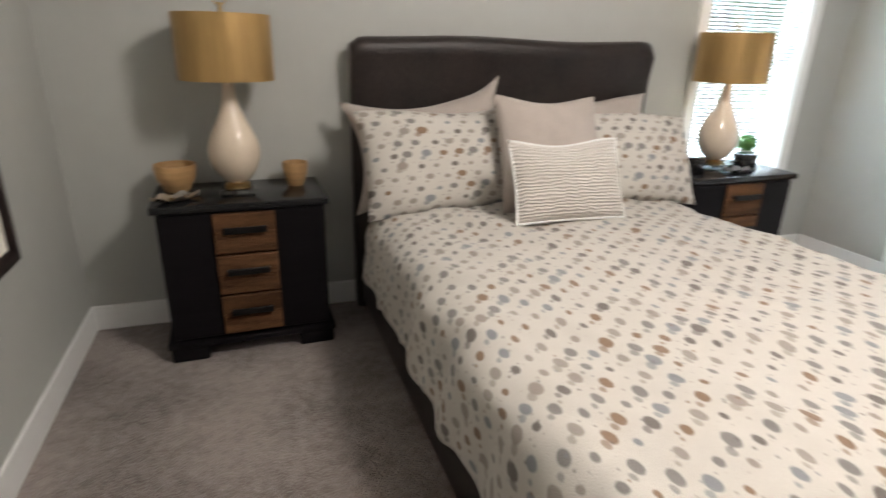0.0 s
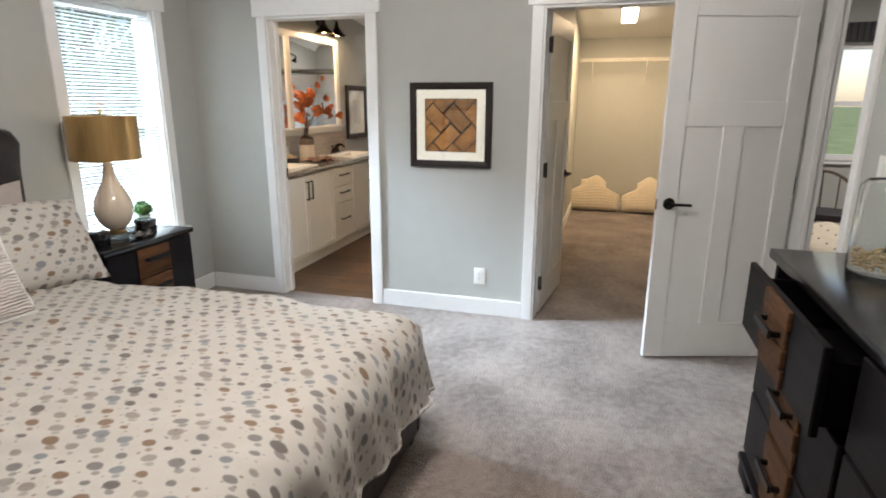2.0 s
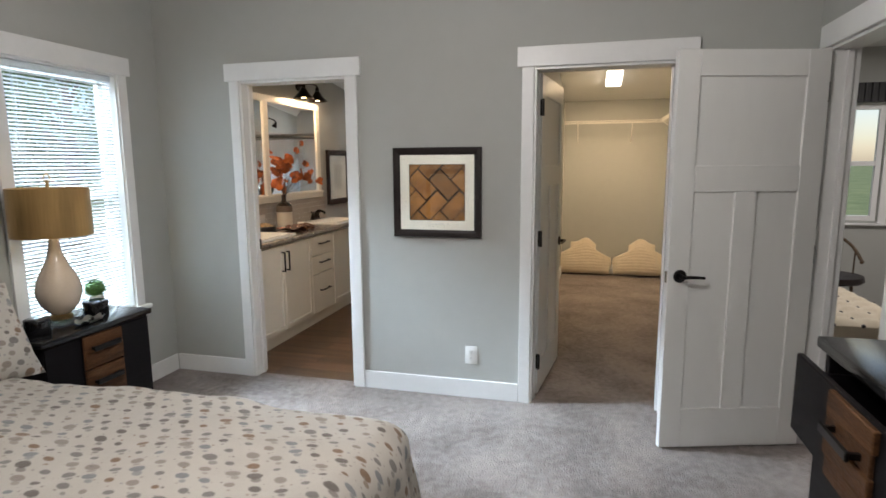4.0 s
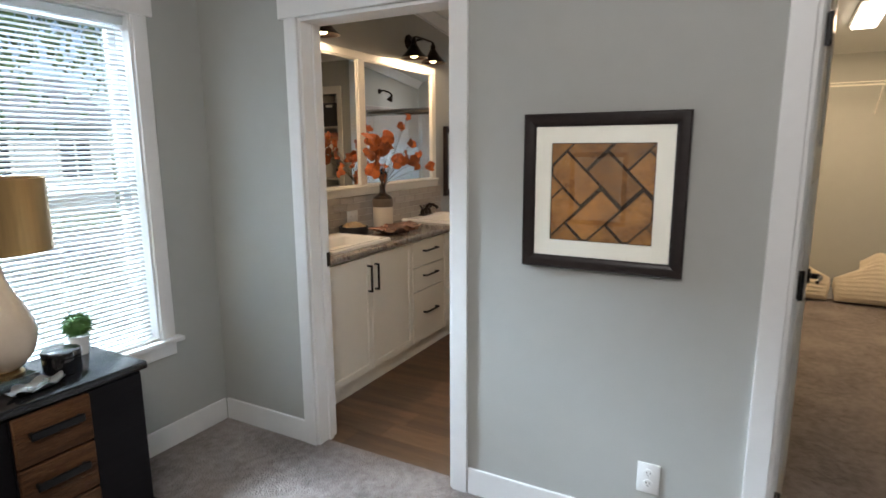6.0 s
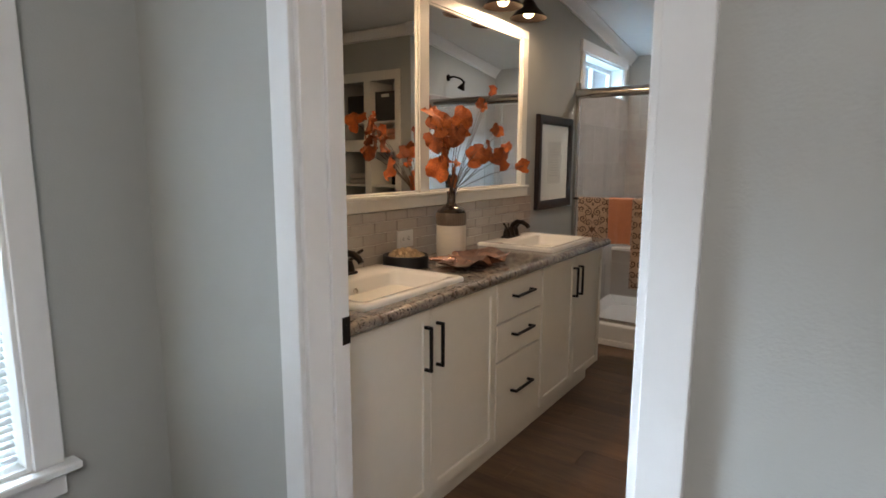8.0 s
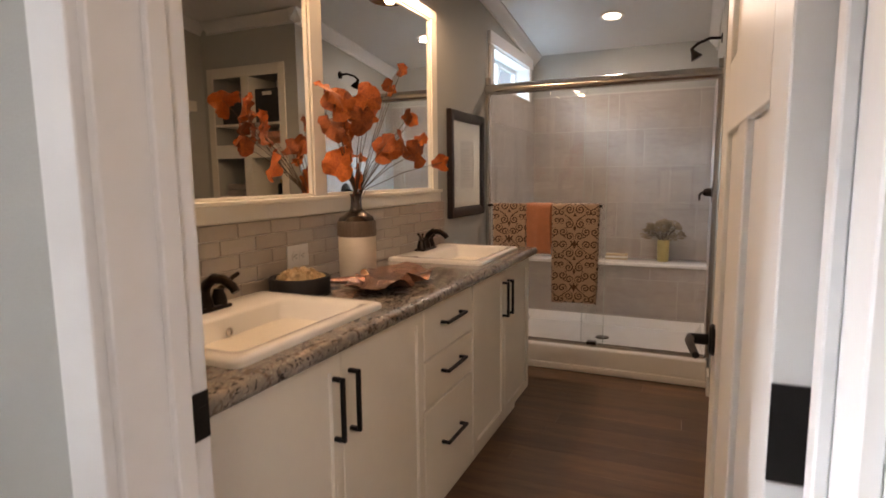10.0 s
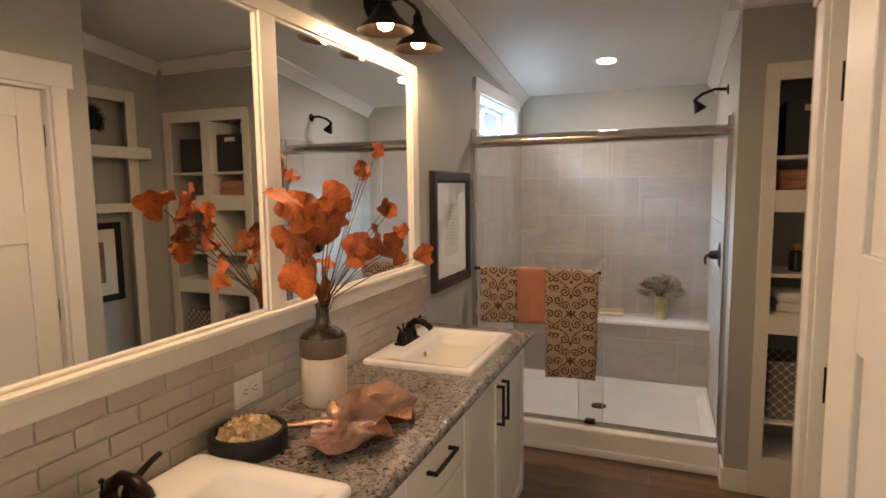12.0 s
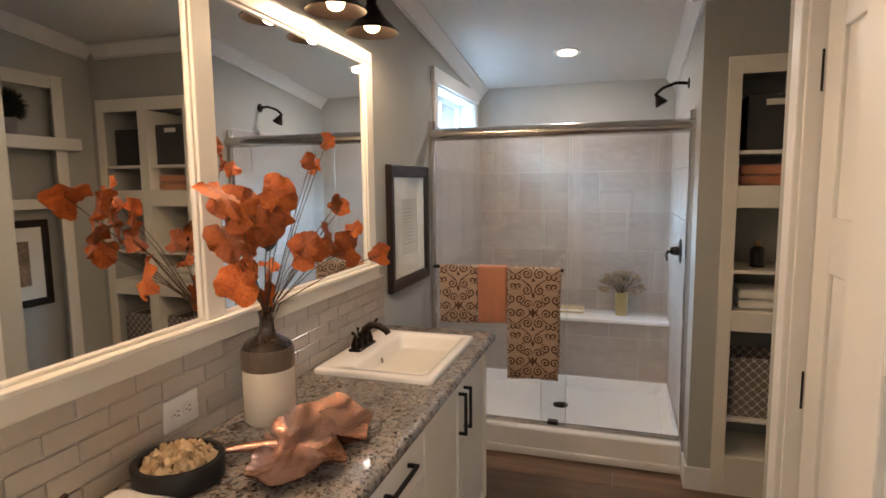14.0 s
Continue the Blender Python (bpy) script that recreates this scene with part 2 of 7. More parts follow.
def dotted(name, cell, base=(0.53, 0.50, 0.455)):
    """Cream cotton printed with rows of watercolour dots, laid out by the mesh's UV in metres."""
    m = mat(name, base, 0.9, vary=0.03, scale=10, bump=0.3, bump_scale=300, sheen=0.2)
    n, l, b = nodes_of(m)
    uv = n.new("ShaderNodeUVMap")
    prev = b.inputs["Base Color"].links[0].from_socket
    wob = n.new("ShaderNodeTexNoise")
    wob.inputs["Scale"].default_value, wob.inputs["Detail"].default_value = 60, 2
    l.new(uv.outputs[0], wob.inputs["Vector"])
    # strings of dots, close along the first direction, the strings farther apart
    for k, (c, r_lo, r_hi, rnd, off) in enumerate(((cell, 0.014, 0.0275, 0.22, 0.0), (cell, 0.002, 0.0185, 0.34, 0.5), (cell * 0.62, 0.000, 0.0085, 0.9, 0.37))):
        # staggered rows: cells c long, 0.64 c wide, each row shifted by half a cell
        ends = []
        for k1, k2 in ((1 / c, 0.5 / (0.64 * c)), (0.0, 1 / (0.64 * c))):
            dp = n.new("ShaderNodeVectorMath")
            dp.operation, dp.inputs[1].default_value = "DOT_PRODUCT", (k1, k2, 0)
            l.new(uv.outputs[0], dp.inputs[0])
            ends.append(dp.outputs["Value"])
        cb_ = n.new("ShaderNodeCombineXYZ")
        l.new(ends[0], cb_.inputs[0])
        l.new(ends[1], cb_.inputs[1])
        mp = n.new("ShaderNodeMapping")
        mp.inputs["Location"].default_value = (off, off, 0)
        l.new(cb_.outputs[0], mp.inputs["Vector"])
        v = n.new("ShaderNodeTexVoronoi")
        v.voronoi_dimensions = "2D"
        v.inputs["Scale"].default_value, v.inputs["Randomness"].default_value = 1.0, rnd
        l.new(mp.outputs[0], v.inputs["Vector"])
        sep = n.new("ShaderNodeSeparateColor")
        l.new(v.outputs["Color"], sep.inputs[0])
        rr = n.new("ShaderNodeMapRange")
        rr.inputs[3].default_value, rr.inputs[4].default_value = r_lo, r_hi
        l.new(sep.outputs[1], rr.inputs[0])
        dv = n.new("ShaderNodeVectorMath")
        dv.operation = "SUBTRACT"
        l.new(mp.outputs[0], dv.inputs[0])
        l.new(v.outputs["Position"], dv.inputs[1])
        back = []
        for k1, k2 in ((c, -0.5 * c), (0.0, 0.64 * c * 1.55)):
            dp = n.new("ShaderNodeVectorMath")
            dp.operation, dp.inputs[1].default_value = "DOT_PRODUCT", (k1, k2, 0)
            l.new(dv.outputs[0], dp.inputs[0])
            back.append(dp.outputs["Value"])
        dm = n.new("ShaderNodeCombineXYZ")
        l.new(back[0], dm.inputs[0])
        l.new(back[1], dm.inputs[1])
        dl = n.new("ShaderNodeVectorMath")
        dl.operation = "LENGTH"
        l.new(dm.outputs[0], dl.inputs[0])
        w = n.new("ShaderNodeMath")
        w.operation, w.inputs[1].default_value, w.inputs[2].default_value = "MULTIPLY_ADD", 0.006, -0.003
        l.new(wob.outputs["Fac"], w.inputs[0])
        d = n.new("ShaderNodeMath")
        d.operation = "ADD"
        l.new(dl.outputs["Value"], d.inputs[0])
        l.new(w.outputs[0], d.inputs[1])
        s = n.new("ShaderNodeMath")
        s.operation = "SUBTRACT"
        l.new(rr.outputs[0], s.inputs[0])
        l.new(d.outputs[0], s.inputs[1])
        f = n.new("ShaderNodeMapRange")
        f.inputs[1].default_value, f.inputs[2].default_value = 0.0, 0.0060
        f.inputs[4].default_value = (0.90, 0.66, 0.72)[k]
        l.new(s.outputs[0], f.inputs[0])
        cr = n.new("ShaderNodeValToRGB")
        cr.color_ramp.interpolation = "CONSTANT"
        els = cr.color_ramp.elements
        els[0].position, els[0].color = 0.0, (0.17, 0.16, 0.15, 1)
        els[1].position, els[1].color = 0.22, (0.27, 0.235, 0.20, 1)
        for p, col in ((0.40, (0.19, 0.105, 0.05)), (0.54, (0.19, 0.205, 0.22)), (0.70, (0.27, 0.225, 0.19)), (0.83, (0.11, 0.09, 0.08))):
            e = els.new(p)
            e.color = (*col, 1)
        l.new(sep.outputs[0], cr.inputs[0])
        x = n.new("ShaderNodeMix")
        x.data_type = "RGBA"
        l.new(f.outputs[0], x.inputs[0])
        l.new(prev, x.inputs[6])
        l.new(cr.outputs[0], x.inputs[7])
        prev = x.outputs[2]
    l.new(prev, b.inputs["Base Color"])
    return m


CARPET, GRANITE = carpet(), granite()
DOTS, DOTSP = dotted("dotted_cotton", 0.078), dotted("dotted_cotton_sham", 0.074)
WOODFLOOR = mat("oak_look_plank", (0.115, 0.064, 0.036), 0.38, vary=0.35, scale=2.5, bump=0.08, bump_scale=60, stretch=(7, 0.5, 7), color2=(0.21, 0.125, 0.072), by_object=0.22)


# ---- building helpers ----
def bm_new():
    return bmesh.new()


def box(bm, x0, y0, z0, x1, y1, z1, bevel=0.0, seg=1):
    x0, x1 = sorted((x0, x1))
    y0, y1 = sorted((y0, y1))
    z0, z1 = sorted((z0, z1))
    vs = [bm.verts.new(p) for p in ((x0, y0, z0), (x1, y0, z0), (x1, y1, z0), (x0, y1, z0), (x0, y0, z1), (x1, y0, z1), (x1, y1, z1), (x0, y1, z1))]
    fs = [bm.faces.new([vs[i] for i in q]) for q in ((3, 2, 1, 0), (4, 5, 6, 7), (0, 1, 5, 4), (1, 2, 6, 5), (2, 3, 7, 6), (3, 0, 4, 7))]
    if bevel:
        es = list({e for f in fs for e in f.edges})
        bmesh.ops.bevel(bm, geom=es, offset=min(bevel, 0.49 * min(x1 - x0, y1 - y0, z1 - z0)), segments=seg, affect="EDGES", profile=0.5)
    return bm


def lathe(bm, profile, seg=32, at=(0, 0, 0), cap=True):
    """A turned shape from (radius, height) rows, bottom to top."""
    rings = []
    for r, z in profile:
        if r < 1e-5:
            rings.append([bm.verts.new((at[0], at[1], at[2] + z))])
        else:
            rings.append([bm.verts.new((at[0] + r * math.cos(2 * math.pi * i / seg), at[1] + r * math.sin(2 * math.pi * i / seg), at[2] + z)) for i in range(seg)])
    for a, b in zip(rings, rings[1:]):
        for i in range(seg):
            j = (i + 1) % seg
            if len(a) == 1 and len(b) > 1:
                bm.faces.new((a[0], b[j], b[i]))
            elif len(b) == 1 and len(a) > 1:
                bm.faces.new((a[i], a[j], b[0]))
            elif len(a) > 1:
                bm.faces.new((a[i], a[j], b[j], b[i]))
    if cap:
        if len(rings[0]) > 1:
            bm.faces.new(rings[0][::-1])
        if len(rings[-1]) > 1:
            bm.faces.new(rings[-1])
    return bm


def tube(bm, pts, r, seg=8, r_end=None):
    """A round rod along points."""
    pts = [Vector(p) for p in pts]
    rings = []
    for i, p in enumerate(pts):
        d = (pts[min(i + 1, len(pts) - 1)] - pts[max(i - 1, 0)]).normalized()
        a = d.cross(Vector((0, 0, 1)) if abs(d.z) < 0.9 else Vector((1, 0, 0))).normalized()
        b = d.cross(a)
        rr = r + ((r_end if r_end is not None else r) - r) * i / max(1, len(pts) - 1)
        rings.append([bm.verts.new(p + rr * (a * math.cos(2 * math.pi * k / seg) + b * math.sin(2 * math.pi * k / seg))) for k in range(seg)])
    for a, b in zip(rings, rings[1:]):
        for k in range(seg):
            bm.faces.new((a[k], a[(k + 1) % seg], b[(k + 1) % seg], b[k]))
    bm.faces.new(rings[0][::-1])
    bm.faces.new(rings[-1])
    return bm


def mesh_of(name, bm, material, smooth=None):
    bmesh.ops.recalc_face_normals(bm, faces=bm.faces)
    me = bpy.data.meshes.new(name)
    bm.to_mesh(me)
    bm.free()
    if smooth is not None:
        me.shade_smooth()
        me.set_sharp_from_angle(angle=radians(smooth))
    me.materials.append(material)
    return me


def part(name, bm, material, parent, label="", smooth=35):
    ob = new(name, mesh_of(name, bm, material, smooth))
    ob.parent = parent
    if label:
        ob["label"] = label
    return ob


def thing(name, label, category, m=None, group=""):
    ob = new(name)
    ob.empty_display_size = 0.1
    if m is not None:
        ob.matrix_basis = m
    return tagged(ob, label, category, group)


def solid(name, bm, material, label, category="", kind="structure", smooth=35):
    return tagged(new(name, mesh_of(name, bm, material, smooth)), label, category, "", kind)


def cbox(x0, y0, z0, x1, y1, z1, bevel=0.0, seg=1):
    return box(bm_new(), x0, y0, z0, x1, y1, z1, bevel, seg)

# ---- structure ----
NX0, BACK, SOUTH, WEST = -4.46, 4.48, -4.055, -4.34


def wall(name, boxes, label):
    bm = bm_new()
    for q in boxes:
        box(bm, *q)
    return solid(name, bm, WALL, label, "wall", smooth=None)


TOP = 3.0
wall("wall_north", [(NX0, 0, -0.1, -1.10, 0.14, TOP), (-1.10, 0, -0.1, -0.36, 0.14, 0.565), (-1.10, 0, 2.07, -0.36, 0.14, TOP), (-0.36, 0, -0.1, 3.345, 0.14, TOP),
                    (3.345, 0, -0.1, 4.27, 0.14, 1.90), (3.345, 0, 2.165, 4.27, 0.14, TOP), (4.27, 0, -0.1, 4.6, 0.14, TOP)], "pale grey-green painted outside wall with two windows")
wall("wall_west", [(NX0, -4.175, -0.1, WEST, 0, TOP)], "pale grey painted bedroom wall behind the nightstand")
wall("wall_south", [(WEST, -4.175, -0.1, -0.94, SOUTH, TOP), (-0.94, -4.175, 2.05, -0.17, SOUTH, TOP), (-0.17, -4.175, -0.1, BACK, SOUTH, TOP)], "pale grey painted wall with the bedroom's entry doorway")
wall("wall_east", [(0, -0.65, -0.1, 0.13, 0, TOP), (0, -1.424, 2.05, 0.13, -0.65, TOP), (0, -2.603, -0.1, 0.13, -1.424, TOP), (0, -3.385, 2.05, 0.13, -2.603, TOP), (0, SOUTH, -0.1, 0.13, -3.385, TOP)],
     "pale grey wall with bathroom and closet doorways")
wall("wall_bath_south", [(0.13, -1.62, -0.1, 0.90, -1.50, TOP), (0.90, -1.62, 2.05, 1.68, -1.50, TOP), (1.68, -1.62, -0.1, 1.86, -1.50, TOP), (1.74, -2.47, -0.1, 1.86, -1.62, TOP)], "grey-green bathroom wall with a closed door")
wall("wall_niche", [(1.86, -2.47, -0.1, 2.30, -2.35, TOP), (2.30, -2.47, 2.20, 2.83, -2.35, TOP), (2.83, -2.47, -0.1, 3.04, -2.35, TOP), (0.13, -2.57, -0.1, BACK, -2.47, TOP)], "grey-green wall with a narrow recessed niche")
wall("wall_linen", [(3.04, -1.60, -0.1, 3.36, -1.52, TOP), (3.04, -2.25, 2.08, 3.36, -1.60, TOP), (3.04, -2.47, -0.1, 3.36, -2.25, TOP), (3.36, -2.47, -0.1, 3.44, -1.52, TOP)], "grey-green wall round the built-in linen shelves")
wall("wall_shower_south", [(3.04, -1.52, -0.1, BACK, -1.43, TOP)], "grey-green wall at the shower's end")
wall("wall_back", [(BACK, -4.175, -0.1, 4.60, 0, TOP)], "grey-green painted outside wall")

solid("floor_bedroom", cbox(NX0, -4.175, -0.1, 0.065, 0.0, 0.0), CARPET, "grey-beige plush carpet with vacuum marks", "carpet", smooth=None)
solid("floor_closet", cbox(0.065, -4.06, -0.1, BACK, -2.50, 0.0), CARPET, "grey-beige plush closet carpet", "carpet", smooth=None)
solid("subfloor_bath", cbox(0.065, -2.50, -0.1, BACK, 0.0, -0.012), GROUT, "dark subfloor under the planks", "floor", smooth=None)
solid("ceiling_bedroom", cbox(NX0, -4.175, 2.65, 0.06, 0.14, 2.75), CEIL, "white textured bedroom ceiling", "ceiling", smooth=None)


SLOPE = 0.13


def ceil_z(x):
    return 2.30 + SLOPE * (BACK - x)


def sloped_ceiling(name, y0, y1, label):
    bm = bm_new()
    vs = [bm.verts.new((x, y, ceil_z(x) + dz)) for dz in (0, 0.1) for x, y in ((0.10, y0), (BACK + 0.05, y0), (BACK + 0.05, y1), (0.10, y1))]
    for q in ((3, 2, 1, 0), (4, 5, 6, 7), (0, 1, 5, 4), (1, 2, 6, 5), (2, 3, 7, 6), (3, 0, 4, 7)):
        bm.faces.new([vs[i] for i in q])
    return solid(name, bm, CEIL, label, "ceiling", smooth=None)


sloped_ceiling("ceiling_bath", -2.49, 0.03, "white gently sloping bathroom ceiling")
sloped_ceiling("ceiling_closet", -4.08, -2.52, "white gently sloping closet ceiling")


def baseboard(x0, y0, x1, y1, side, h=0.12, t=0.014):
    """A board along a wall from one point to the other; side: the way it faces."""
    dx, dy = {"n": (0, t), "s": (0, -t), "e": (t, 0), "w": (-t, 0)}[side]
    bm = bm_new()
    box(bm, x0, y0, 0, x1 + dx, y1 + dy, h, 0.003)
    return solid("baseboard", bm, TRIM, "white painted flat baseboard", "baseboard")


for q in ((WEST, 0, -0.015, 0, "s"), (WEST, SOUTH, WEST, -0.014, "e"), (0, -0.014, 0, -0.58, "w"), (0, -1.496, 0, -2.53, "w"), (0, -3.46, 0, SOUTH, "w"), (WEST + 0.014, SOUTH, -1.02, SOUTH, "n"),
          (0.20, -2.57, BACK, -2.57, "s"), (0.14, SOUTH, BACK, SOUTH, "n"), (BACK, -4.04, BACK, -2.585, "w"),
          (3.04, -1.43, 3.20, -1.43, "n"), (3.04, -1.416, 3.04, -1.54, "w"), (1.88, -2.35, 2.28, -2.35, "n"), (1.86, -1.52, 1.86, -2.33, "e"), (2.84, -2.35, 3.03, -2.35, "n")):
    baseboard(*q)


def crown(x0, x1, y, face):
    """Cove crown under the sloping ceiling along x; face: +1 or -1 in y."""
    bm = bm_new()
    prof = [(0, -0.085), (0.012, -0.085), (0.012, -0.070), (0.020, -0.062), (0.045, -0.034), (0.062, -0.014), (0.066, -0.012), (0.066, 0.0), (0, 0.0)]
    ends = []
    for x in (x0, x1):
        ends.append([bm.verts.new((x, y + face * a, ceil_z(x) + b)) for a, b in prof])
    k = len(prof)
    for i in range(k):
        bm.faces.new((ends[0][i], ends[0][(i + 1) % k], ends[1][(i + 1) % k], ends[1][i]))
    bm.faces.new(ends[0])
    bm.faces.new(ends[1][::-1])
    solid("trim_crown", bm, TRIM, "white painted crown moulding under the ceiling", "crown moulding", smooth=40)


def crown_y(x, y0, y1, face):
    bm = bm_new()
    prof = [(0, -0.085), (0.012, -0.085), (0.012, -0.070), (0.020, -0.062), (0.045, -0.034), (0.062, -0.014), (0.066, -0.012), (0.066, 0.0), (0, 0.0)]
    ends = []
    for y in (y0, y1):
        ends.append([bm.verts.new((x + face * a, y, ceil_z(x) + b)) for a, b in prof])
    k = len(prof)
    for i in range(k):
        bm.faces.new((ends[0][i], ends[0][(i + 1) % k], ends[1][(i + 1) % k], ends[1][i]))
    bm.faces.new(ends[0])
    bm.faces.new(ends[1][::-1])
    solid("trim_crown", bm, TRIM, "white painted crown moulding under the ceiling", "crown moulding", smooth=40)


crown(0.14, BACK - 0.002, 0.0, -1)
crown(3.04 - 0.064, BACK - 0.002, -1.43, 1)
crown(0.14, 1.86 + 0.064, -1.50, 1)
crown(1.87, 3.03, -2.35, 1)
crown_y(3.04, -2.284, -1.366, -1)
crown_y(1.86, -2.284, -1.436, 1)


def casing(name, w, h, m, label="white painted flat door casing with a plain head board", sides=(1, 1), jamb=0.13):
    """Legs, head board and jamb lining round an opening; the opening spans x 0..w, the room lies at -y."""
    ob = thing(name, label, "door casing", m)
    ob["kind"] = "structure"
    if sides[0]:
        part("casing_leg", cbox(-0.07, -0.018, 0, 0, 0, h, 0.002), TRIM, ob)
    if sides[1]:
        part("casing_leg", cbox(w, -0.018, 0, w + 0.07, 0, h, 0.002), TRIM, ob)
    part("casing_head", cbox(-0.098 if sides[0] else -0.03, -0.025, h, w + (0.098 if sides[1] else 0.03), 0, h + 0.112, 0.002), TRIM, ob)
    if jamb:
        part("jamb", cbox(0, -0.004, 0, 0.016, jamb, h, 0.002), TRIM, ob)
        part("jamb", cbox(w - 0.016, -0.004, 0, w, jamb, h, 0.002), TRIM, ob)
        part("jamb", cbox(0.016, -0.004, h - 0.016, w - 0.016, jamb, h, 0.002), TRIM, ob)
        for a in (0.016, w - 0.028):
            part("door_stop", cbox(a, jamb * 0.50, 0, a + 0.012, jamb * 0.50 + 0.03, h - 0.016, 0.002), TRIM, ob)
    return ob


FACE_W = lambda x, y: pose(x, y, 0, 0, 0, -90)  # room at -x; the opening runs towards -y
casing("door_casing_bath", 0.774, 2.05, FACE_W(0, -0.65))
casing("door_casing_closet", 0.782, 2.05, FACE_W(0, -2.603))
casing("door_casing_bath_inside", 0.774, 2.05, pose(0.13, -1.424, 0, 0, 0, 90), jamb=0)
casing("door_casing_closet_inside", 0.782, 2.05, pose(0.13, -3.385, 0, 0, 0, 90), jamb=0)
casing("door_casing_entry", 0.77, 2.05, pose(-0.17, SOUTH, 0, 0, 0, 180), jamb=0.12)
casing("door_casing_bath_south", 0.78, 2.05, pose(1.68, -1.50, 0, 0, 0, 180), jamb=0.10)


def door(name, label, w, m, hinge_left=True, lever=True, h=2.02):
    """A three-panel craftsman door; x 0 at the hinge, leaf along +x, front face at -y."""
    ob = thing(name, label, "door", m)
    t, s = 0.035, 0.11
    bm = bm_new()
    box(bm, 0, 0, 0, s, t, h, 0.002)
    box(bm, w - s, 0, 0, w, t, h, 0.002)
    z_a, z_b, z_c = 0.21, h - 0.68, h - 0.55
    for a, b in ((0, z_a), (z_b, z_c), (h - 0.125, h)):
        box(bm, s, 0, a, w - s, t, b, 0.002)
    mid = w / 2
    box(bm, mid - 0.055, 0, z_a, mid + 0.055, t, z_b, 0.002)
    leaf = part("leaf", bm, DOORW, ob)
    for a, b, c, d in ((s, w - s, z_c, h - 0.125), (s, mid - 0.055, z_a, z_b), (mid + 0.055, w - s, z_a, z_b)):
        part("panel", cbox(a, 0.010, c, b, t - 0.010, d), DOORW, ob, smooth=None)
    for z in (0.22, 1.02, h - 0.20):
        bm = bm_new()
        tube(bm, ((-0.006, -0.006, z - 0.05), (-0.006, -0.006, z + 0.05)), 0.007, 10)
        box(bm, -0.004, -0.002, z - 0.048, 0.0, 0.034, z + 0.048)
        box(bm, -0.036, -0.004, z - 0.048, -0.006, -0.0015, z + 0.048)
        part("hinge", bm, BLACKMETAL, ob, "black door hinge")
    for side in (-1, 1):
        y = 0 if side < 0 else t
        bm = bm_new()
        lathe(bm, [(0.033, 0), (0.033, 0.006), (0.028, 0.011), (0.012, 0.012), (0.011, 0.045), (0.0, 0.045)], 24)
        bmesh.ops.rotate(bm, verts=bm.verts, matrix=Matrix.Rotation(radians(90 if side < 0 else -90), 3, "X"))
        bmesh.ops.translate(bm, verts=bm.verts, vec=(w - 0.062, y, 0.92))
        yy = y + side * 0.045
        tube(bm, ((w - 0.055, yy, 0.92), (w - 0.09, yy + side * 0.004, 0.922), (w - 0.13, yy, 0.920), (w - 0.172, yy - side * 0.006, 0.916)), 0.0095, 10, 0.007)
        part("door_handle", bm, BLACKMETAL, ob, "black lever handle")
    part("latch_plate", cbox(w, 0.006, 0.885, w + 0.0015, t - 0.006, 0.945), CHROME, ob)
    return ob


# bedroom entry door, open into the room; bathroom door, open inwards; closet door, open inwards; closed door
_ang = math.degrees(math.atan2(-3.323 + 4.035, -0.385 + 0.172))
door("door_entry", "white three-panel door standing open with black lever handle", 0.745, pose(-0.185, -4.03, 0.012, 0, 0, _ang))
door("door_bath", "white three-panel door opened into the bathroom", 0.745, pose(0.145, -1.407, 0.012, 0, 0, 1.7))
door("door_closet", "white three-panel door opened into the closet", 0.75, pose(0.125, -2.642, 0.012, 0, 0, -6.6))
door("door_closed", "white three-panel door, closed, with black hinges", 0.748, pose(1.664, -1.535, 0.012, 0, 0, 180) @ Matrix.Translation((0, 0, 0)))

for x, y0, z in ((0.118, -0.6665, 0.94),):
    bm = bm_new()
    box(bm, x - 0.015, y0, z - 0.035, x + 0.012, y0 - 0.0025, z + 0.035)
    box(bm, x - 0.006, y0 - 0.0025, z - 0.014, x + 0.006, y0 - 0.0032, z + 0.014)
    solid("strike_plate", bm, BLACKMETAL, "black strike plate in the door jamb", "strike plate", kind="")

# ---- windows ----
def window(name, x0, x1, z0, z1, depth, label, double_hung=True):
    ob = thing(name, label, "window", pose(x0, 0, z0))
    ob["kind"] = "structure"
    w, h = x1 - x0, z1 - z0
    for a, b, c, d in ((0, 0.012, 0, h), (w - 0.012, w, 0, h), (0.012, w - 0.012, h - 0.012, h), (0.012, w - 0.012, 0, 0.012)):
        part("jamb", cbox(a, -0.004, c, b, 0.14, d, 0.001), TRIM, ob)
    y = depth
    parts = [(0.012, 0.05, 0.012, h - 0.012), (w - 0.05, w - 0.012, 0.012, h - 0.012), (0.05, w - 0.05, h - 0.05, h - 0.012), (0.05, w - 0.05, 0.012, 0.05)]
    if double_hung:
        parts.append((0.05, w - 0.05, h * 0.485, h * 0.485 + 0.045))
    else:
        parts.append((w * 0.5 - 0.02, w * 0.5 + 0.02, 0.05, h - 0.05))
    for a, b, c, d in parts:
        part("window_frame", cbox(a, y, c, b, y + 0.035, d, 0.003), PLASTICW, ob)
    g = part("pane", cbox(0.05, y + 0.014, 0.05, w - 0.05, y + 0.018, h - 0.05), GLASS, ob, smooth=None)
    g.visible_shadow = False
    return ob


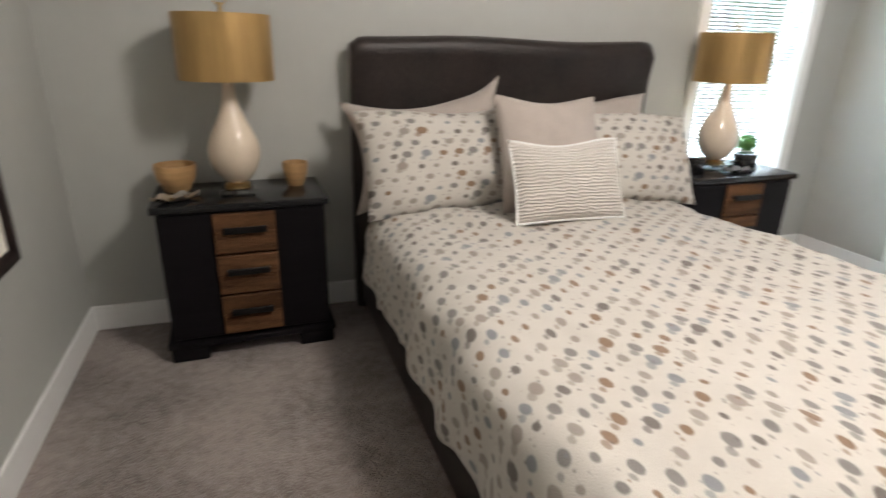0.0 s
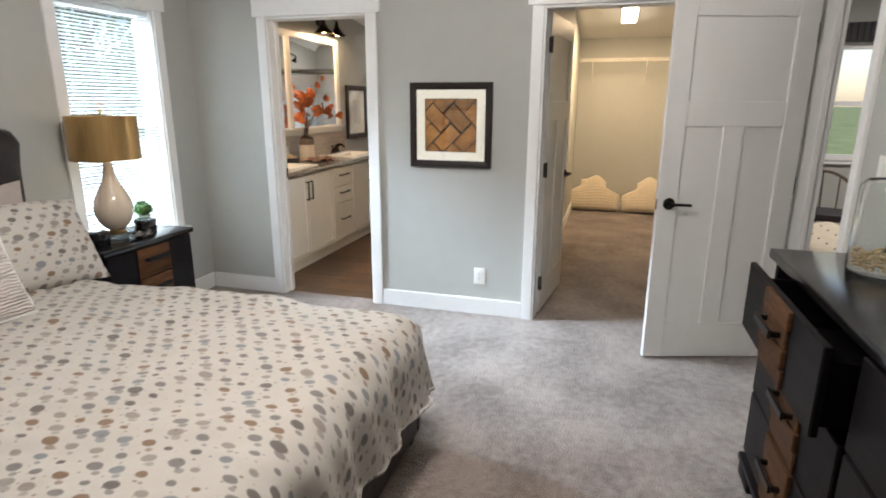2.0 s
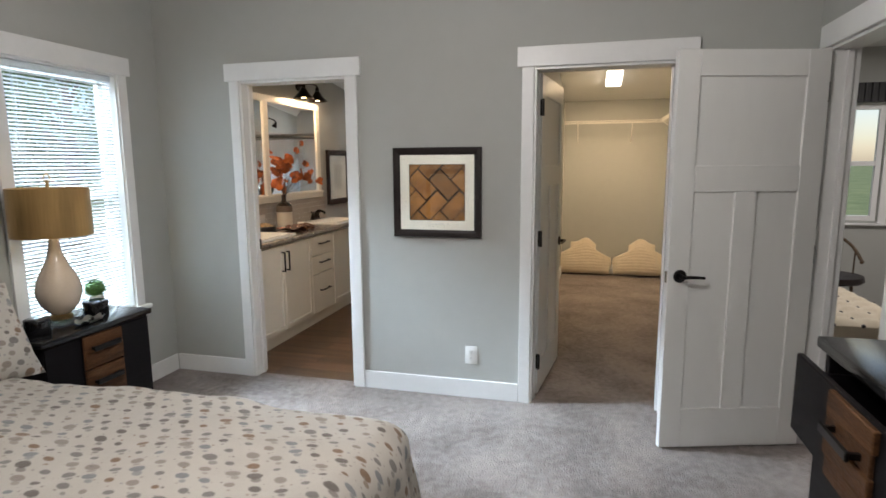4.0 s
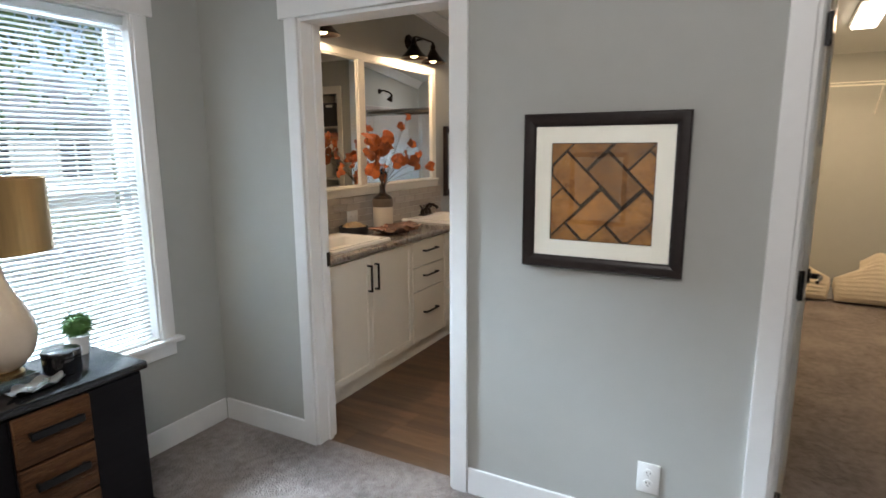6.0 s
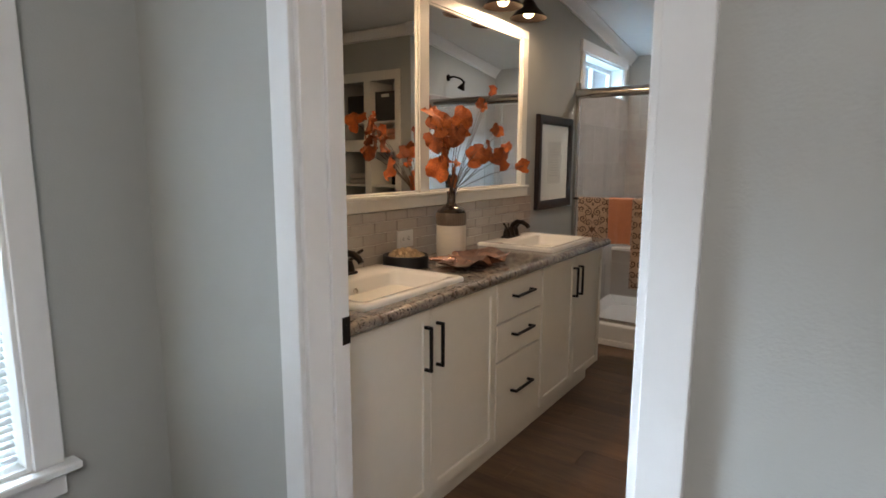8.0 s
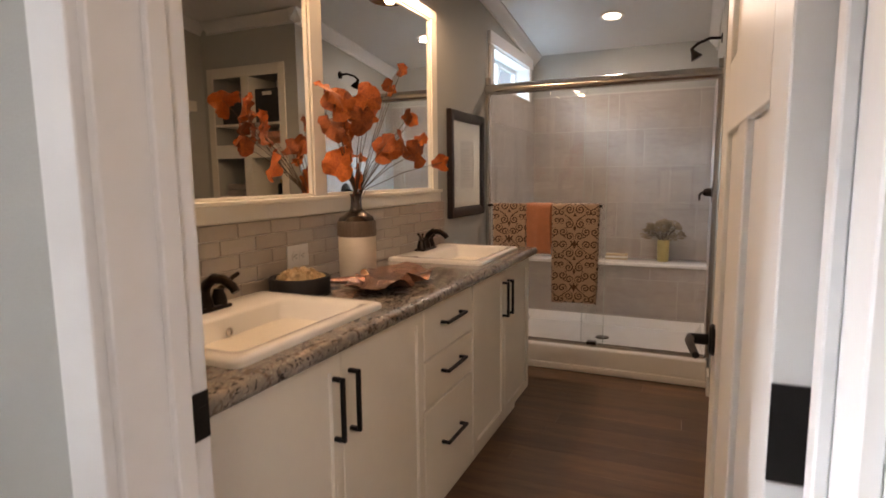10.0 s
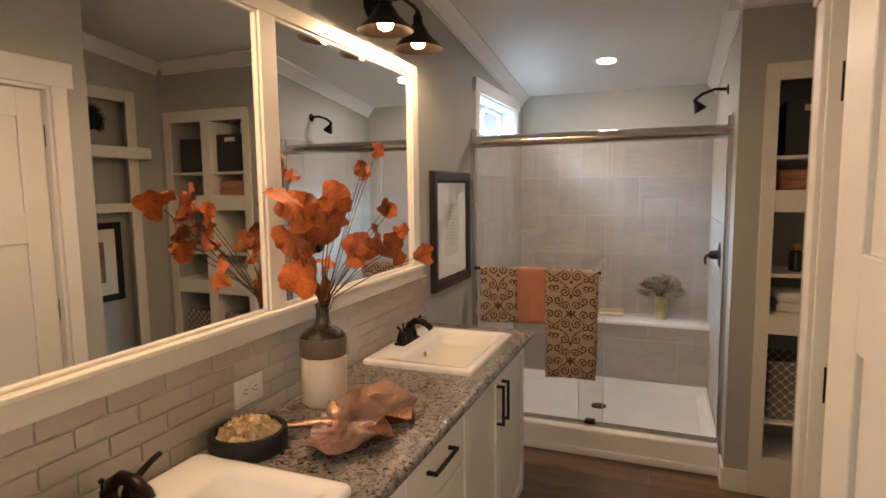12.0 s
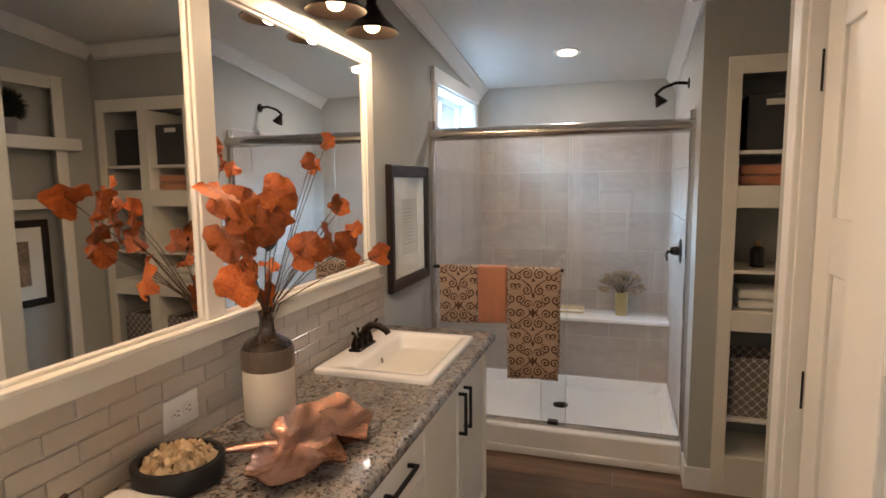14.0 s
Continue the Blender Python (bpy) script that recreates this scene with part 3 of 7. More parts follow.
w1 = window("window_1", -1.10, -0.36, 0.565, 2.07, 0.095, "white double-hung window behind a mini blind")
part("casing_leg", cbox(-0.07, -0.018, 0.0, 0, 0, 1.505, 0.002), TRIM, w1)
part("casing_leg", cbox(0.74, -0.018, 0.0, 0.81, 0, 1.505, 0.002), TRIM, w1)
part("casing_head", cbox(-0.098, -0.025, 1.505, 0.838, 0, 1.617, 0.002), TRIM, w1)
part("window_sill", cbox(-0.10, -0.05, -0.022, 0.84, 0.10, 0.0, 0.004), TRIM, w1)
part("apron", cbox(-0.07, -0.018, -0.09, 0.81, 0, -0.022, 0.002), TRIM, w1)
w2 = window("window_2", 3.345, 4.27, 1.90, 2.165, 0.10, "small high white window over the shower", False)
part("casing_leg", cbox(-0.06, -0.018, 0.0, 0, 0, 0.265, 0.002), TRIM, w2)
part("casing_leg", cbox(0.925, -0.018, 0.0, 0.985, 0, 0.265, 0.002), TRIM, w2)
part("casing_head", cbox(-0.085, -0.024, 0.265, 1.01, 0, 0.348, 0.002), TRIM, w2)

blind = thing("window_blind", "white horizontal mini blind with its slats open", "blind", pose(-1.085, 0.045, 0.575))
part("headrail", cbox(0, -0.02, 1.445, 0.71, 0.02, 1.48, 0.003), BLINDW, blind)
part("bottom_rail", cbox(0.002, -0.013, 0.012, 0.708, 0.013, 0.026, 0.004), BLINDW, blind)
bm = bm_new()
prof = [(-0.0125, -0.0035), (-0.006, 0.0003), (0.0, 0.0015), (0.006, 0.0010), (0.0125, -0.0018)]
rows = [[bm.verts.new((x, a, b + dz)) for a, b in prof for dz in (0,)] for x in (0.003, 0.707)]
rows2 = [[bm.verts.new((x, a, b - 0.0008)) for a, b in prof] for x in (0.003, 0.707)]
for i in range(4):
    bm.faces.new((rows[0][i], rows[0][i + 1], rows[1][i + 1], rows[1][i]))
    bm.faces.new((rows2[0][i + 1], rows2[0][i], rows2[1][i], rows2[1][i + 1]))
_slat = mesh_of("slat", bm, BLINDW, 60)
for k in range(66):
    s = new("slat", _slat)
    s.parent = blind
    s.matrix_basis = pose(0, 0, 0.042 + k * 0.0213, 22)
for x in (0.10, 0.355, 0.61):
    for y in (-0.0135, 0.0135):
        part("ladder_cord", tube(bm_new(), ((x, y, 0.02), (x, y, 1.45)), 0.0007, 5), BLINDW, blind)
bm = bm_new()
tube(bm, ((0.06, -0.024, 1.45), (0.058, -0.026, 0.75)), 0.0035, 6)
part("wand", bm, GLASS, blind, "clear tilt wand")

# ---- bathroom ----
def shaker(ob, name, x0, x1, z0, z1, y, rail=0.055):
    """A shaker front on a cabinet: frame and recessed panel; the front face at y, towards -y."""
    bm = cbox(x0, y, z0, x1, y + 0.02, z1)
    bm.normal_update()
    front = min(bm.faces, key=lambda f: f.calc_center_median().y)
    bmesh.ops.inset_region(bm, faces=[front], thickness=0.0015, depth=0.0)
    bmesh.ops.translate(bm, verts=front.verts, vec=(0, -0.0015, 0))
    bmesh.ops.inset_region(bm, faces=[front], thickness=rail, depth=0.0)
    bmesh.ops.inset_region(bm, faces=[front], thickness=0.0015, depth=0.0)
    bmesh.ops.translate(bm, verts=front.verts, vec=(0, 0.009, 0))
    return part(name, bm, CREAM, ob)


def slab_front(ob, x0, x1, z0, z1, y):
    return part("drawer", cbox(x0, y, z0, x1, y + 0.02, z1, 0.003), CREAM, ob)


def bar_pull(parent, a, b, y):
    """A square black bar pull from a to b in x, z."""
    bm = bm_new()
    (ax, az), (bx, bz) = a, b
    r = 0.0055
    if ax == bx:
        box(bm, ax - r, y - 0.034, az, ax + r, y - 0.023, bz, 0.0015)
        for z in (az, bz - 0.011):
            box(bm, ax - r, y - 0.023, z, ax + r, y, z + 0.011, 0.001)
    else:
        box(bm, ax, y - 0.034, az - r, bx, y - 0.023, az + r, 0.0015)
        for x in (ax, bx - 0.011):
            box(bm, x, y - 0.023, az - r, x + 0.011, y, az + r, 0.001)
    return part("handle", bm, BLACKMETAL, parent, "square black bar pull")


VY = -0.512


def vanity_cabinet(x0, x1, kind):
    ob = thing("vanity_cabinet", "cream painted shaker vanity cabinet with black bar pulls", "cabinet", pose(0, 0, 0), "vanity cabinets under the worktop")
    part("body", cbox(x0, VY + 0.021, 0.11, x1, -0.02, 0.858, 0.001), CREAM, ob)
    part("toe_kick", cbox(x0, VY + 0.075, 0.0, x1, -0.05, 0.11), CREAM, ob)
    if kind == "doors":
        mid = (x0 + x1) / 2
        d = shaker(ob, "cabinet_door", x0 + 0.006, mid - 0.002, 0.135, 0.848, VY)
        bar_pull(d, (mid - 0.035, 0.63), (mid - 0.035, 0.795), VY)
        d = shaker(ob, "cabinet_door", mid + 0.002, x1 - 0.006, 0.135, 0.848, VY)
        bar_pull(d, (mid + 0.035, 0.63), (mid + 0.035, 0.795), VY)
    else:
        c = (x0 + x1) / 2
        for a, b, z in ((0.672, 0.848, 0.775), (0.502, 0.664, 0.600), (0.135, 0.494, 0.335)):
            d = slab_front(ob, x0 + 0.006, x1 - 0.006, a, b, VY)
            bar_pull(d, (c - 0.090, z), (c + 0.090, z), VY)
    return ob


vanity_cabinet(0.215, 1.165, "doors")
vanity_cabinet(1.165, 1.615, "drawers")
vanity_cabinet(1.615, 2.465, "doors")
ob = thing("vanity_filler", "cream painted filler panel beside the vanity", "cabinet filler", pose(0, 0, 0))
part("panel", cbox(0.132, VY + 0.004, 0.11, 0.213, -0.02, 0.858), CREAM, ob)
part("toe_kick", cbox(0.132, VY + 0.075, 0.0, 0.213, -0.05, 0.11), CREAM, ob)

# worktop with two cut-outs, rolled front edge
wt = thing("worktop", "speckled grey-brown laminate worktop with rounded front edge", "worktop", pose(0, 0, 0))
SINKS = (0.665, 2.065)
SW, SY0, SY1 = 0.585, -0.487, -0.035
cuts = [0.132] + [v for s in SINKS for v in (s - 0.26, s + 0.26)] + [2.49]
for i in range(0, 6, 2):
    part("slab", cbox(cuts[i], -0.525, 0.86, cuts[i + 1], -0.004, 0.90), GRANITE, wt, smooth=None)
for s in SINKS:
    part("slab", cbox(s - 0.26, -0.525, 0.86, s + 0.26, -0.465, 0.90), GRANITE, wt, smooth=None)
    part("slab", cbox(s - 0.26, -0.06, 0.86, s + 0.26, -0.004, 0.90), GRANITE, wt, smooth=None)
bm = bm_new()
ring = [(-0.524, 0.9), (-0.534, 0.8995), (-0.543, 0.896), (-0.549, 0.889), (-0.551, 0.88), (-0.549, 0.870), (-0.543, 0.863), (-0.534, 0.860), (-0.524, 0.86)]
ends = [[bm.verts.new((x, y, z)) for y, z in ring] for x in (0.132, 2.49)]
for i in range(len(ring) - 1):
    bm.faces.new((ends[0][i], ends[0][i + 1], ends[1][i + 1], ends[1][i]))
bm.faces.new(ends[0])
bm.faces.new(ends[1][::-1])
part("rolled_edge", bm, GRANITE, wt, smooth=60)


def sink(cx):
    """A rectangular drop-in basin with a wide rim, sloping inside, overflow and drain."""
    ob = thing("sink", "white glazed rectangular drop-in sink in the worktop", "sink", pose(cx, 0, 0.90), "vanity sinks")
    hw, y0, y1 = SW / 2, SY0, SY1

    def rr(x, ya, yb, z, r, n=5):
        pts = []
        for cxs, cys, a0 in ((x - r, yb - r, 0), (-x + r, yb - r, 90), (-x + r, ya + r, 180), (x - r, ya + r, 270)):
            for k in range(n):
                a = radians(a0 + 90 * k / (n - 1))
                pts.append((cxs + r * math.cos(a), cys + r * math.sin(a), z))
        return pts
    loops = [rr(hw, y0, y1, 0.0, 0.02), rr(hw, y0, y1, 0.010, 0.02), rr(hw - 0.004, y0 + 0.004, y1 - 0.004, 0.017, 0.02), rr(hw - 0.014, y0 + 0.014, y1 - 0.014, 0.020, 0.02),
             rr(hw - 0.045, y0 + 0.04, y1 - 0.125, 0.018, 0.03), rr(hw - 0.055, y0 + 0.05, y1 - 0.135, 0.005, 0.03),
             rr(hw - 0.075, y0 + 0.07, y1 - 0.145, -0.06, 0.04), rr(hw - 0.13, y0 + 0.11, y1 - 0.165, -0.105, 0.06), rr(hw - 0.20, y0 + 0.16, y1 - 0.21, -0.118, 0.05)]
    bm = bm_new()
    vl = [[bm.verts.new(p) for p in lp] for lp in loops]
    for a, b in zip(vl, vl[1:]):
        for i in range(len(a)):
            j = (i + 1) % len(a)
            bm.faces.new((a[i], a[j], b[j], b[i]))
    bm.faces.new(vl[-1])
    part("basin", bm, WHITECER, ob, smooth=50)
    part("drain", lathe(bm_new(), [(0.028, -0.117), (0.028, -0.1135), (0.018, -0.112), (0.0, -0.1125)], 24, (0, (y0 + y1) / 2 - 0.03, 0)), CHROME, ob, "chrome drain")
    bm = lathe(bm_new(), [(0.012, 0), (0.012, 0.003), (0.007, 0.0035), (0.006, 0.001), (0, 0.001)], 20)
    bmesh.ops.rotate(bm, verts=bm.verts, matrix=Matrix.Rotation(radians(78), 3, "X"))
    bmesh.ops.translate(bm, verts=bm.verts, vec=(0, y1 - 0.1425, -0.03))
    part("overflow", bm, CHROME, ob, "chrome overflow ring")
    return ob


def faucet(cx):
    ob = thing("faucet", "oil-rubbed bronze two-handle faucet on the sink rim", "faucet", pose(cx, -0.095, 0.919), "vanity faucets")
    bm = bm_new()
    box(bm, -0.078, -0.026, 0, 0.078, 0.026, 0.012, 0.008, 3)
    part("base_plate", bm, BRONZE, ob)
    bm = bm_new()
    lathe(bm, [(0.024, 0.010), (0.022, 0.03), (0.017, 0.045), (0.016, 0.06), (0, 0.062)], 20)
    tube(bm, ((0, 0, 0.045), (0, -0.012, 0.075), (0, -0.040, 0.094), (0, -0.075, 0.092), (0, -0.105, 0.075), (0, -0.114, 0.062)), 0.0155, 12, 0.012)
    part("spout", bm, BRONZE, ob, smooth=60)
    tube_b = tube(bm_new(), ((0, 0.018, 0.01), (0, 0.018, 0.075)), 0.003, 8)
    lathe(tube_b, [(0.0, 0.068), (0.006, 0.072), (0.006, 0.078), (0, 0.082)], 12, (0, 0.018, 0))
    part("lift_rod", tube_b, BRONZE, ob)
    for s in (-1, 1):
        bm = bm_new()
        lathe(bm, [(0.023, 0.010), (0.021, 0.03), (0.015, 0.046), (0.014, 0.055), (0, 0.057)], 20, (s * 0.052, 0, 0))
        tube(bm, ((s * 0.052, 0, 0.050), (s * 0.070, -0.006, 0.062), (s * 0.095, -0.012, 0.080), (s * 0.115, -0.015, 0.088)), 0.0085, 10, 0.006)
        part("lever", bm, BRONZE, ob, smooth=60)
    return ob


for s in SINKS:
    sink(s)
    faucet(s)

# backsplash: five courses of small tiles set on a grout bed
bs = thing("backsplash", "glossy greige subway tile backsplash in running bond", "backsplash", pose(0, 0, 0))
bs["kind"] = "structure"
part("grout_bed", cbox(0.132, -0.006, 0.900, 2.49, -0.001, 1.142), GROUTB, bs, smooth=None)

# framed mirrors
mf = thing("vanity_mirror", "pair of large mirrors in a cream painted wooden frame", "mirror", pose(0, 0, 0))
ML, MR = 0.235, 2.372
part("sill_board", cbox(ML - 0.01, -0.034, 1.145, MR + 0.02, -0.001, 1.205, 0.003), CREAM, mf)
part("sill_cap", cbox(ML - 0.02, -0.042, 1.196, MR + 0.028, -0.001, 1.212, 0.003), CREAM, mf)
part("rail", cbox(ML, -0.028, 2.085, MR, -0.001, 2.135, 0.003), CREAM, mf)
for a, b in ((ML, 0.297), (1.272, 1.345), (2.305, MR)):
    part("stile", cbox(a, -0.028, 1.212, b, -0.001, 2.085, 0.003), CREAM, mf)
for a, b in ((0.297, 1.272), (1.345, 2.305)):
    bm = bm_new()
    for q in ((a, 1.212, a + 0.010, 2.085), (b - 0.010, 1.212, b, 2.085), (a + 0.010, 2.075, b - 0.010, 2.085), (a + 0.010, 1.212, b - 0.010, 1.222)):
        box(bm, q[0], -0.021, q[1], q[2], -0.002, q[3], 0.002)
    part("inner_bead", bm, CREAM, mf)
    part("mirror_glass", cbox(a + 0.0105, -0.012, 1.2225, b - 0.0105, -0.003, 2.0745), MIRROR, mf, "clear silvered mirror glass", smooth=None)


def sconce(cx):
    ob = thing("wall_sconce", "bronze two-light wall sconce with flared metal shades", "wall lamp", pose(cx, 0, 2.30), "vanity wall lamps")
    bm = lathe(bm_new(), [(0.058, 0), (0.058, 0.008), (0.050, 0.016), (0.02, 0.020), (0.016, 0.05), (0, 0.05)], 28)
    bmesh.ops.rotate(bm, verts=bm.verts, matrix=Matrix.Rotation(radians(90), 3, "X"))
    part("backplate", bm, BRONZE, ob)
    bm = bm_new()
    tube(bm, ((0, -0.04, 0), (0, -0.10, 0.012), (0, -0.14, 0.012)), 0.009, 10)
    tube(bm, ((-0.147, -0.14, 0.0), (-0.12, -0.14, 0.010), (0, -0.14, 0.012), (0.12, -0.14, 0.010), (0.147, -0.14, 0.0)), 0.008, 10)
    part("arm", bm, BRONZE, ob, smooth=60)
    for s in (-1, 1):
        x = s * 0.147
        bm = lathe(bm_new(), [(0.103, -0.150), (0.105, -0.148), (0.085, -0.128), (0.052, -0.095), (0.036, -0.068), (0.027, -0.058), (0.027, -0.052), (0.020, -0.050), (0.020, -0.018), (0.013, -0.010), (0.010, 0.006), (0, 0.008)], 32, (x, -0.14, 0), cap=False)
        lathe(bm, [(0.103, -0.150), (0.083, -0.130), (0.050, -0.097), (0.033, -0.070), (0, -0.062)], 32, (x, -0.14, 0), cap=False)
        sh = part("shade", bm, BRONZE, ob, "flared bronze shade", smooth=40)
        b = part("bulb", lathe(bm_new(), [(0.0, -0.168), (0.014, -0.166), (0.026, -0.158), (0.031, -0.143), (0.028, -0.125), (0.018, -0.100), (0.014, -0.075), (0, -0.074)], 20, (x, -0.14, 0.020)), BULB, sh, "glowing warm globe bulb", smooth=80)
        b.visible_shadow = False
    return ob


BULB = mat("glowing_bulb", (1.0, 0.85, 0.6), 0.3, emit=(1.0, 0.72, 0.36), emit_power=14.0, vary=0.0)
for s in (0.632, 1.985):
    sconce(s)


def downlight(x, y, name="recessed_ceiling_light", label="round recessed ceiling light, switched on"):
    z = ceil_z(x)
    ob = thing(name, label, "ceiling light", pose(x, y, z, 0, math.degrees(math.atan(SLOPE)), 0))
    part("trim_ring", lathe(bm_new(), [(0.060, -0.001), (0.062, -0.004), (0.080, -0.008), (0.088, -0.004), (0.089, 0.0), (0.060, 0.0)], 36, cap=False), PLASTICW, ob, smooth=50)
    part("lens", lathe(bm_new(), [(0, -0.003), (0.061, -0.003)], 36, cap=False), LEDLENS, ob, smooth=50)
    return ob


LEDLENS = mat("glowing_led_lens", (1, 1, 1), 0.4, emit=(1.0, 0.86, 0.66), emit_power=9.0, vary=0.0)
downlight(3.815, -0.728)


def framed_picture(name, label, w, h, bar, mat_w, m, art, glass=True, depth=0.028):
    """Upright in the local xz plane, centre at the origin, front at -y."""
    ob = thing(name, label, "framed picture", m)
    W2, H2 = w / 2, h / 2
    o = [(-W2, -H2), (W2, -H2), (W2, H2), (-W2, H2)]
    for k in range(4):
        (ax, az), (bx, bz) = o[k], o[(k + 1) % 4]
        bm = bm_new()
        cols = []
        # mitred bar: outer edge, rounded face, inner lip
        for f_, y_ in ((0.0, 0.0), (0.0, -depth * 0.8), (0.12, -depth), (0.55, -depth), (0.85, -depth * 0.8), (1.0, -depth * 0.62), (1.0, 0.0)):
            r_ = bar * f_
            cols.append([bm.verts.new((px - math.copysign(r_, px), y_, pz - math.copysign(r_, pz))) for px, pz in ((ax, az), (bx, bz))])
        for i in range(len(cols)):
            p_, q_ = cols[i], cols[(i + 1) % len(cols)]
            bm.faces.new((p_[0], p_[1], q_[1], q_[0]))
        bm.faces.new([c_[0] for c_ in cols])
        bm.faces.new([c_[1] for c_ in cols][::-1])
        part("frame_bar", bm, FRAMEB, ob)
    a, b, c = w / 2 - bar, h / 2 - bar, mat_w
    bm = bm_new()
    for q in ((-a, -b, -a + c, b), (a - c, -b, a, b), (-a + c, b - c, a - c, b), (-a + c, -b, a - c, -b + c)):
        box(bm, q[0], -0.014, q[1], q[2], -0.011, q[3], 0.0008)
    part("mat_board", bm, PAPER, ob)
    art(ob, a - c, b - c)
    if glass:
        g = part("glazing", cbox(-a, -0.018, -b, a, -0.0165, b), GLASS, ob, smooth=None)
        g.visible_shadow = False
    return ob


ARTPALE = mat("pale_print_paper", (0.66, 0.64, 0.57), 0.9, vary=0.06, scale=12)
ARTLINE = mat("grey_print_ink", (0.42, 0.40, 0.36), 0.9, vary=0.1, scale=30)


def art_text(ob, a, b):
    part("print", cbox(-a, -0.010, -b, a, -0.004, b), ARTPALE, ob, smooth=None)
    bm = bm_new()
    for k in range(11):
        z = b * 0.62 - k * b * 0.125
        ww = a * (0.62 if k % 3 else 0.45)
        box(bm, -ww, -0.0115, z, ww, -0.0100, z + b * 0.03)
    part("print_lines", bm, ARTLINE, ob, smooth=None)


framed_picture("bath_picture", "dark framed print with a wide cream mat on the bathroom wall", 0.56, 0.625, 0.06, 0.11, pose(2.830, -0.003, 1.35), art_text, depth=0.03)

# ---- shower ----
sp = thing("shower_pan", "white acrylic shower pan with a raised curb", "shower pan", pose(0, 0, 0))
PX0, PX1, PY0, PY1 = 3.175, 4.188, -1.418, -0.012
bm = bm_new()
box(bm, PX0, PY0, 0.0, PX0 + 0.11, PY1, 0.165, 0.018, 4)
box(bm, PX0 - 0.014, PY0, 0.0, PX0 + 0.02, PY1, 0.045, 0.008, 2)
part("curb", bm, ACRYLIC, sp)
bm = bm_new()
outer = [(PX0 + 0.10, PY0), (PX1, PY0), (PX1, PY1), (PX0 + 0.10, PY1)]
inner = [(PX0 + 0.16, PY0 + 0.07), (PX1 - 0.06, PY0 + 0.07), (PX1 - 0.06, PY1 - 0.07), (PX0 + 0.16, PY1 - 0.07)]
cen = (3.80, -0.72)
lv = [[bm.verts.new((x, y, z)) for x, y in pts] for pts, z in ((outer, 0.150), ([(a + (cen[0] - a) * 0.03, b + (cen[1] - b) * 0.03) for a, b in outer], 0.145), (inner, 0.085), ([(a + (cen[0] - a) * 0.8, b + (cen[1] - b) * 0.8) for a, b in inner], 0.070))]
for a, b in zip(lv, lv[1:]):
    for i in range(4):
        bm.faces.new((a[i], a[(i + 1) % 4], b[(i + 1) % 4], b[i]))
bm.faces.new(lv[-1])
part("tray", bm, ACRYLIC, sp, smooth=20)
part("drain", lathe(bm_new(), [(0.05, 0.070), (0.05, 0.074), (0.035, 0.076), (0, 0.0755)], 28, (3.80, -0.72, 0)), BRONZE, sp, "dark round drain")

sb = thing("shower_bench", "white solid bench ledge on a tiled shower front", "bench", pose(0, 0, 0))
part("ledge", cbox(4.165, -1.422, 0.565, BACK - 0.010, -0.012, 0.592, 0.006, 2), ACRYLIC, sb)

sd = thing("shower_door", "framed sliding glass shower door with a nickel header", "shower door", pose(0, 0, 0))
DX = 3.235
part("header", tube(bm_new(), ((DX, -1.43, 1.852), (DX, -0.002, 1.852)), 0.036, 20), CHROME, sd, smooth=60)
part("side_rail", cbox(DX - 0.018, -0.026, 0.17, DX + 0.018, -0.001, 1.93, 0.002), CHROME, sd)
part("side_rail", cbox(DX - 0.018, -1.429, 0.17, DX + 0.018, -1.404, 1.93, 0.002), CHROME, sd)
part("bottom_track", cbox(DX - 0.022, -1.404, 0.163, DX + 0.022, -0.026, 0.182, 0.003), CHROME, sd)
for x, a, b in ((DX - 0.010, -0.80, -0.03), (DX + 0.012, -1.400, -0.66)):
    g = part("glass_panel", cbox(x - 0.003, a, 0.184, x + 0.003, b, 1.835), GLASS, sd, "clear glass panel", smooth=None)
    g.visible_shadow = False
GLASSEDGE = mat("polished_glass_edge", (0.50, 0.56, 0.54), 0.15, vary=0.05, scale=6)
for x, y in ((DX - 0.010, -0.8015), (DX + 0.012, -0.6585)):
    part("glass_edge", cbox(x - 0.003, y - 0.0015, 0.184, x + 0.003, y + 0.0015, 1.835), GLASSEDGE, sd, "pale polished glass edge", smooth=None)
bm = bm_new()
tube(bm, ((DX - 0.055, -0.030, 1.085), (DX - 0.055, -0.785, 1.085)), 0.008, 10)
for y in (-0.045, -0.77):
    tube(bm, ((DX - 0.055, y, 1.085), (DX - 0.012, y, 1.085)), 0.009, 10)
part("towel_bar", bm, BRONZE, sd)
part("guide", cbox(DX - 0.03, -0.76, 0.182, DX + 0.02, -0.70, 0.20, 0.003), BRONZE, sd)

bm = bm_new()
tube(bm, ((3.60, -1.428, 2.12), (3.60, -1.36, 2.125), (3.60, -1.29, 2.10), (3.60, -1.25, 2.065)), 0.009, 10)
hd = thing("wall_shower", "oil-rubbed bronze shower head on a bent wall arm", "shower", pose(0, 0, 0))
part("arm", bm, BRONZE, hd, smooth=60)
bm = lathe(bm_new(), [(0.010, 0.0), (0.013, 0.02), (0.022, 0.035), (0.036, 0.065), (0.037, 0.072), (0.03, 0.074), (0, 0.074)], 24)
bmesh.ops.rotate(bm, verts=bm.verts, matrix=Matrix.Rotation(radians(150), 3, "X"))
bmesh.ops.translate(bm, verts=bm.verts, vec=(3.60, -1.252, 2.07))
part("head", bm, BRONZE, hd)
bm = lathe(bm_new(), [(0.03, 0), (0.03, 0.006), (0.012, 0.01), (0, 0.01)], 24)
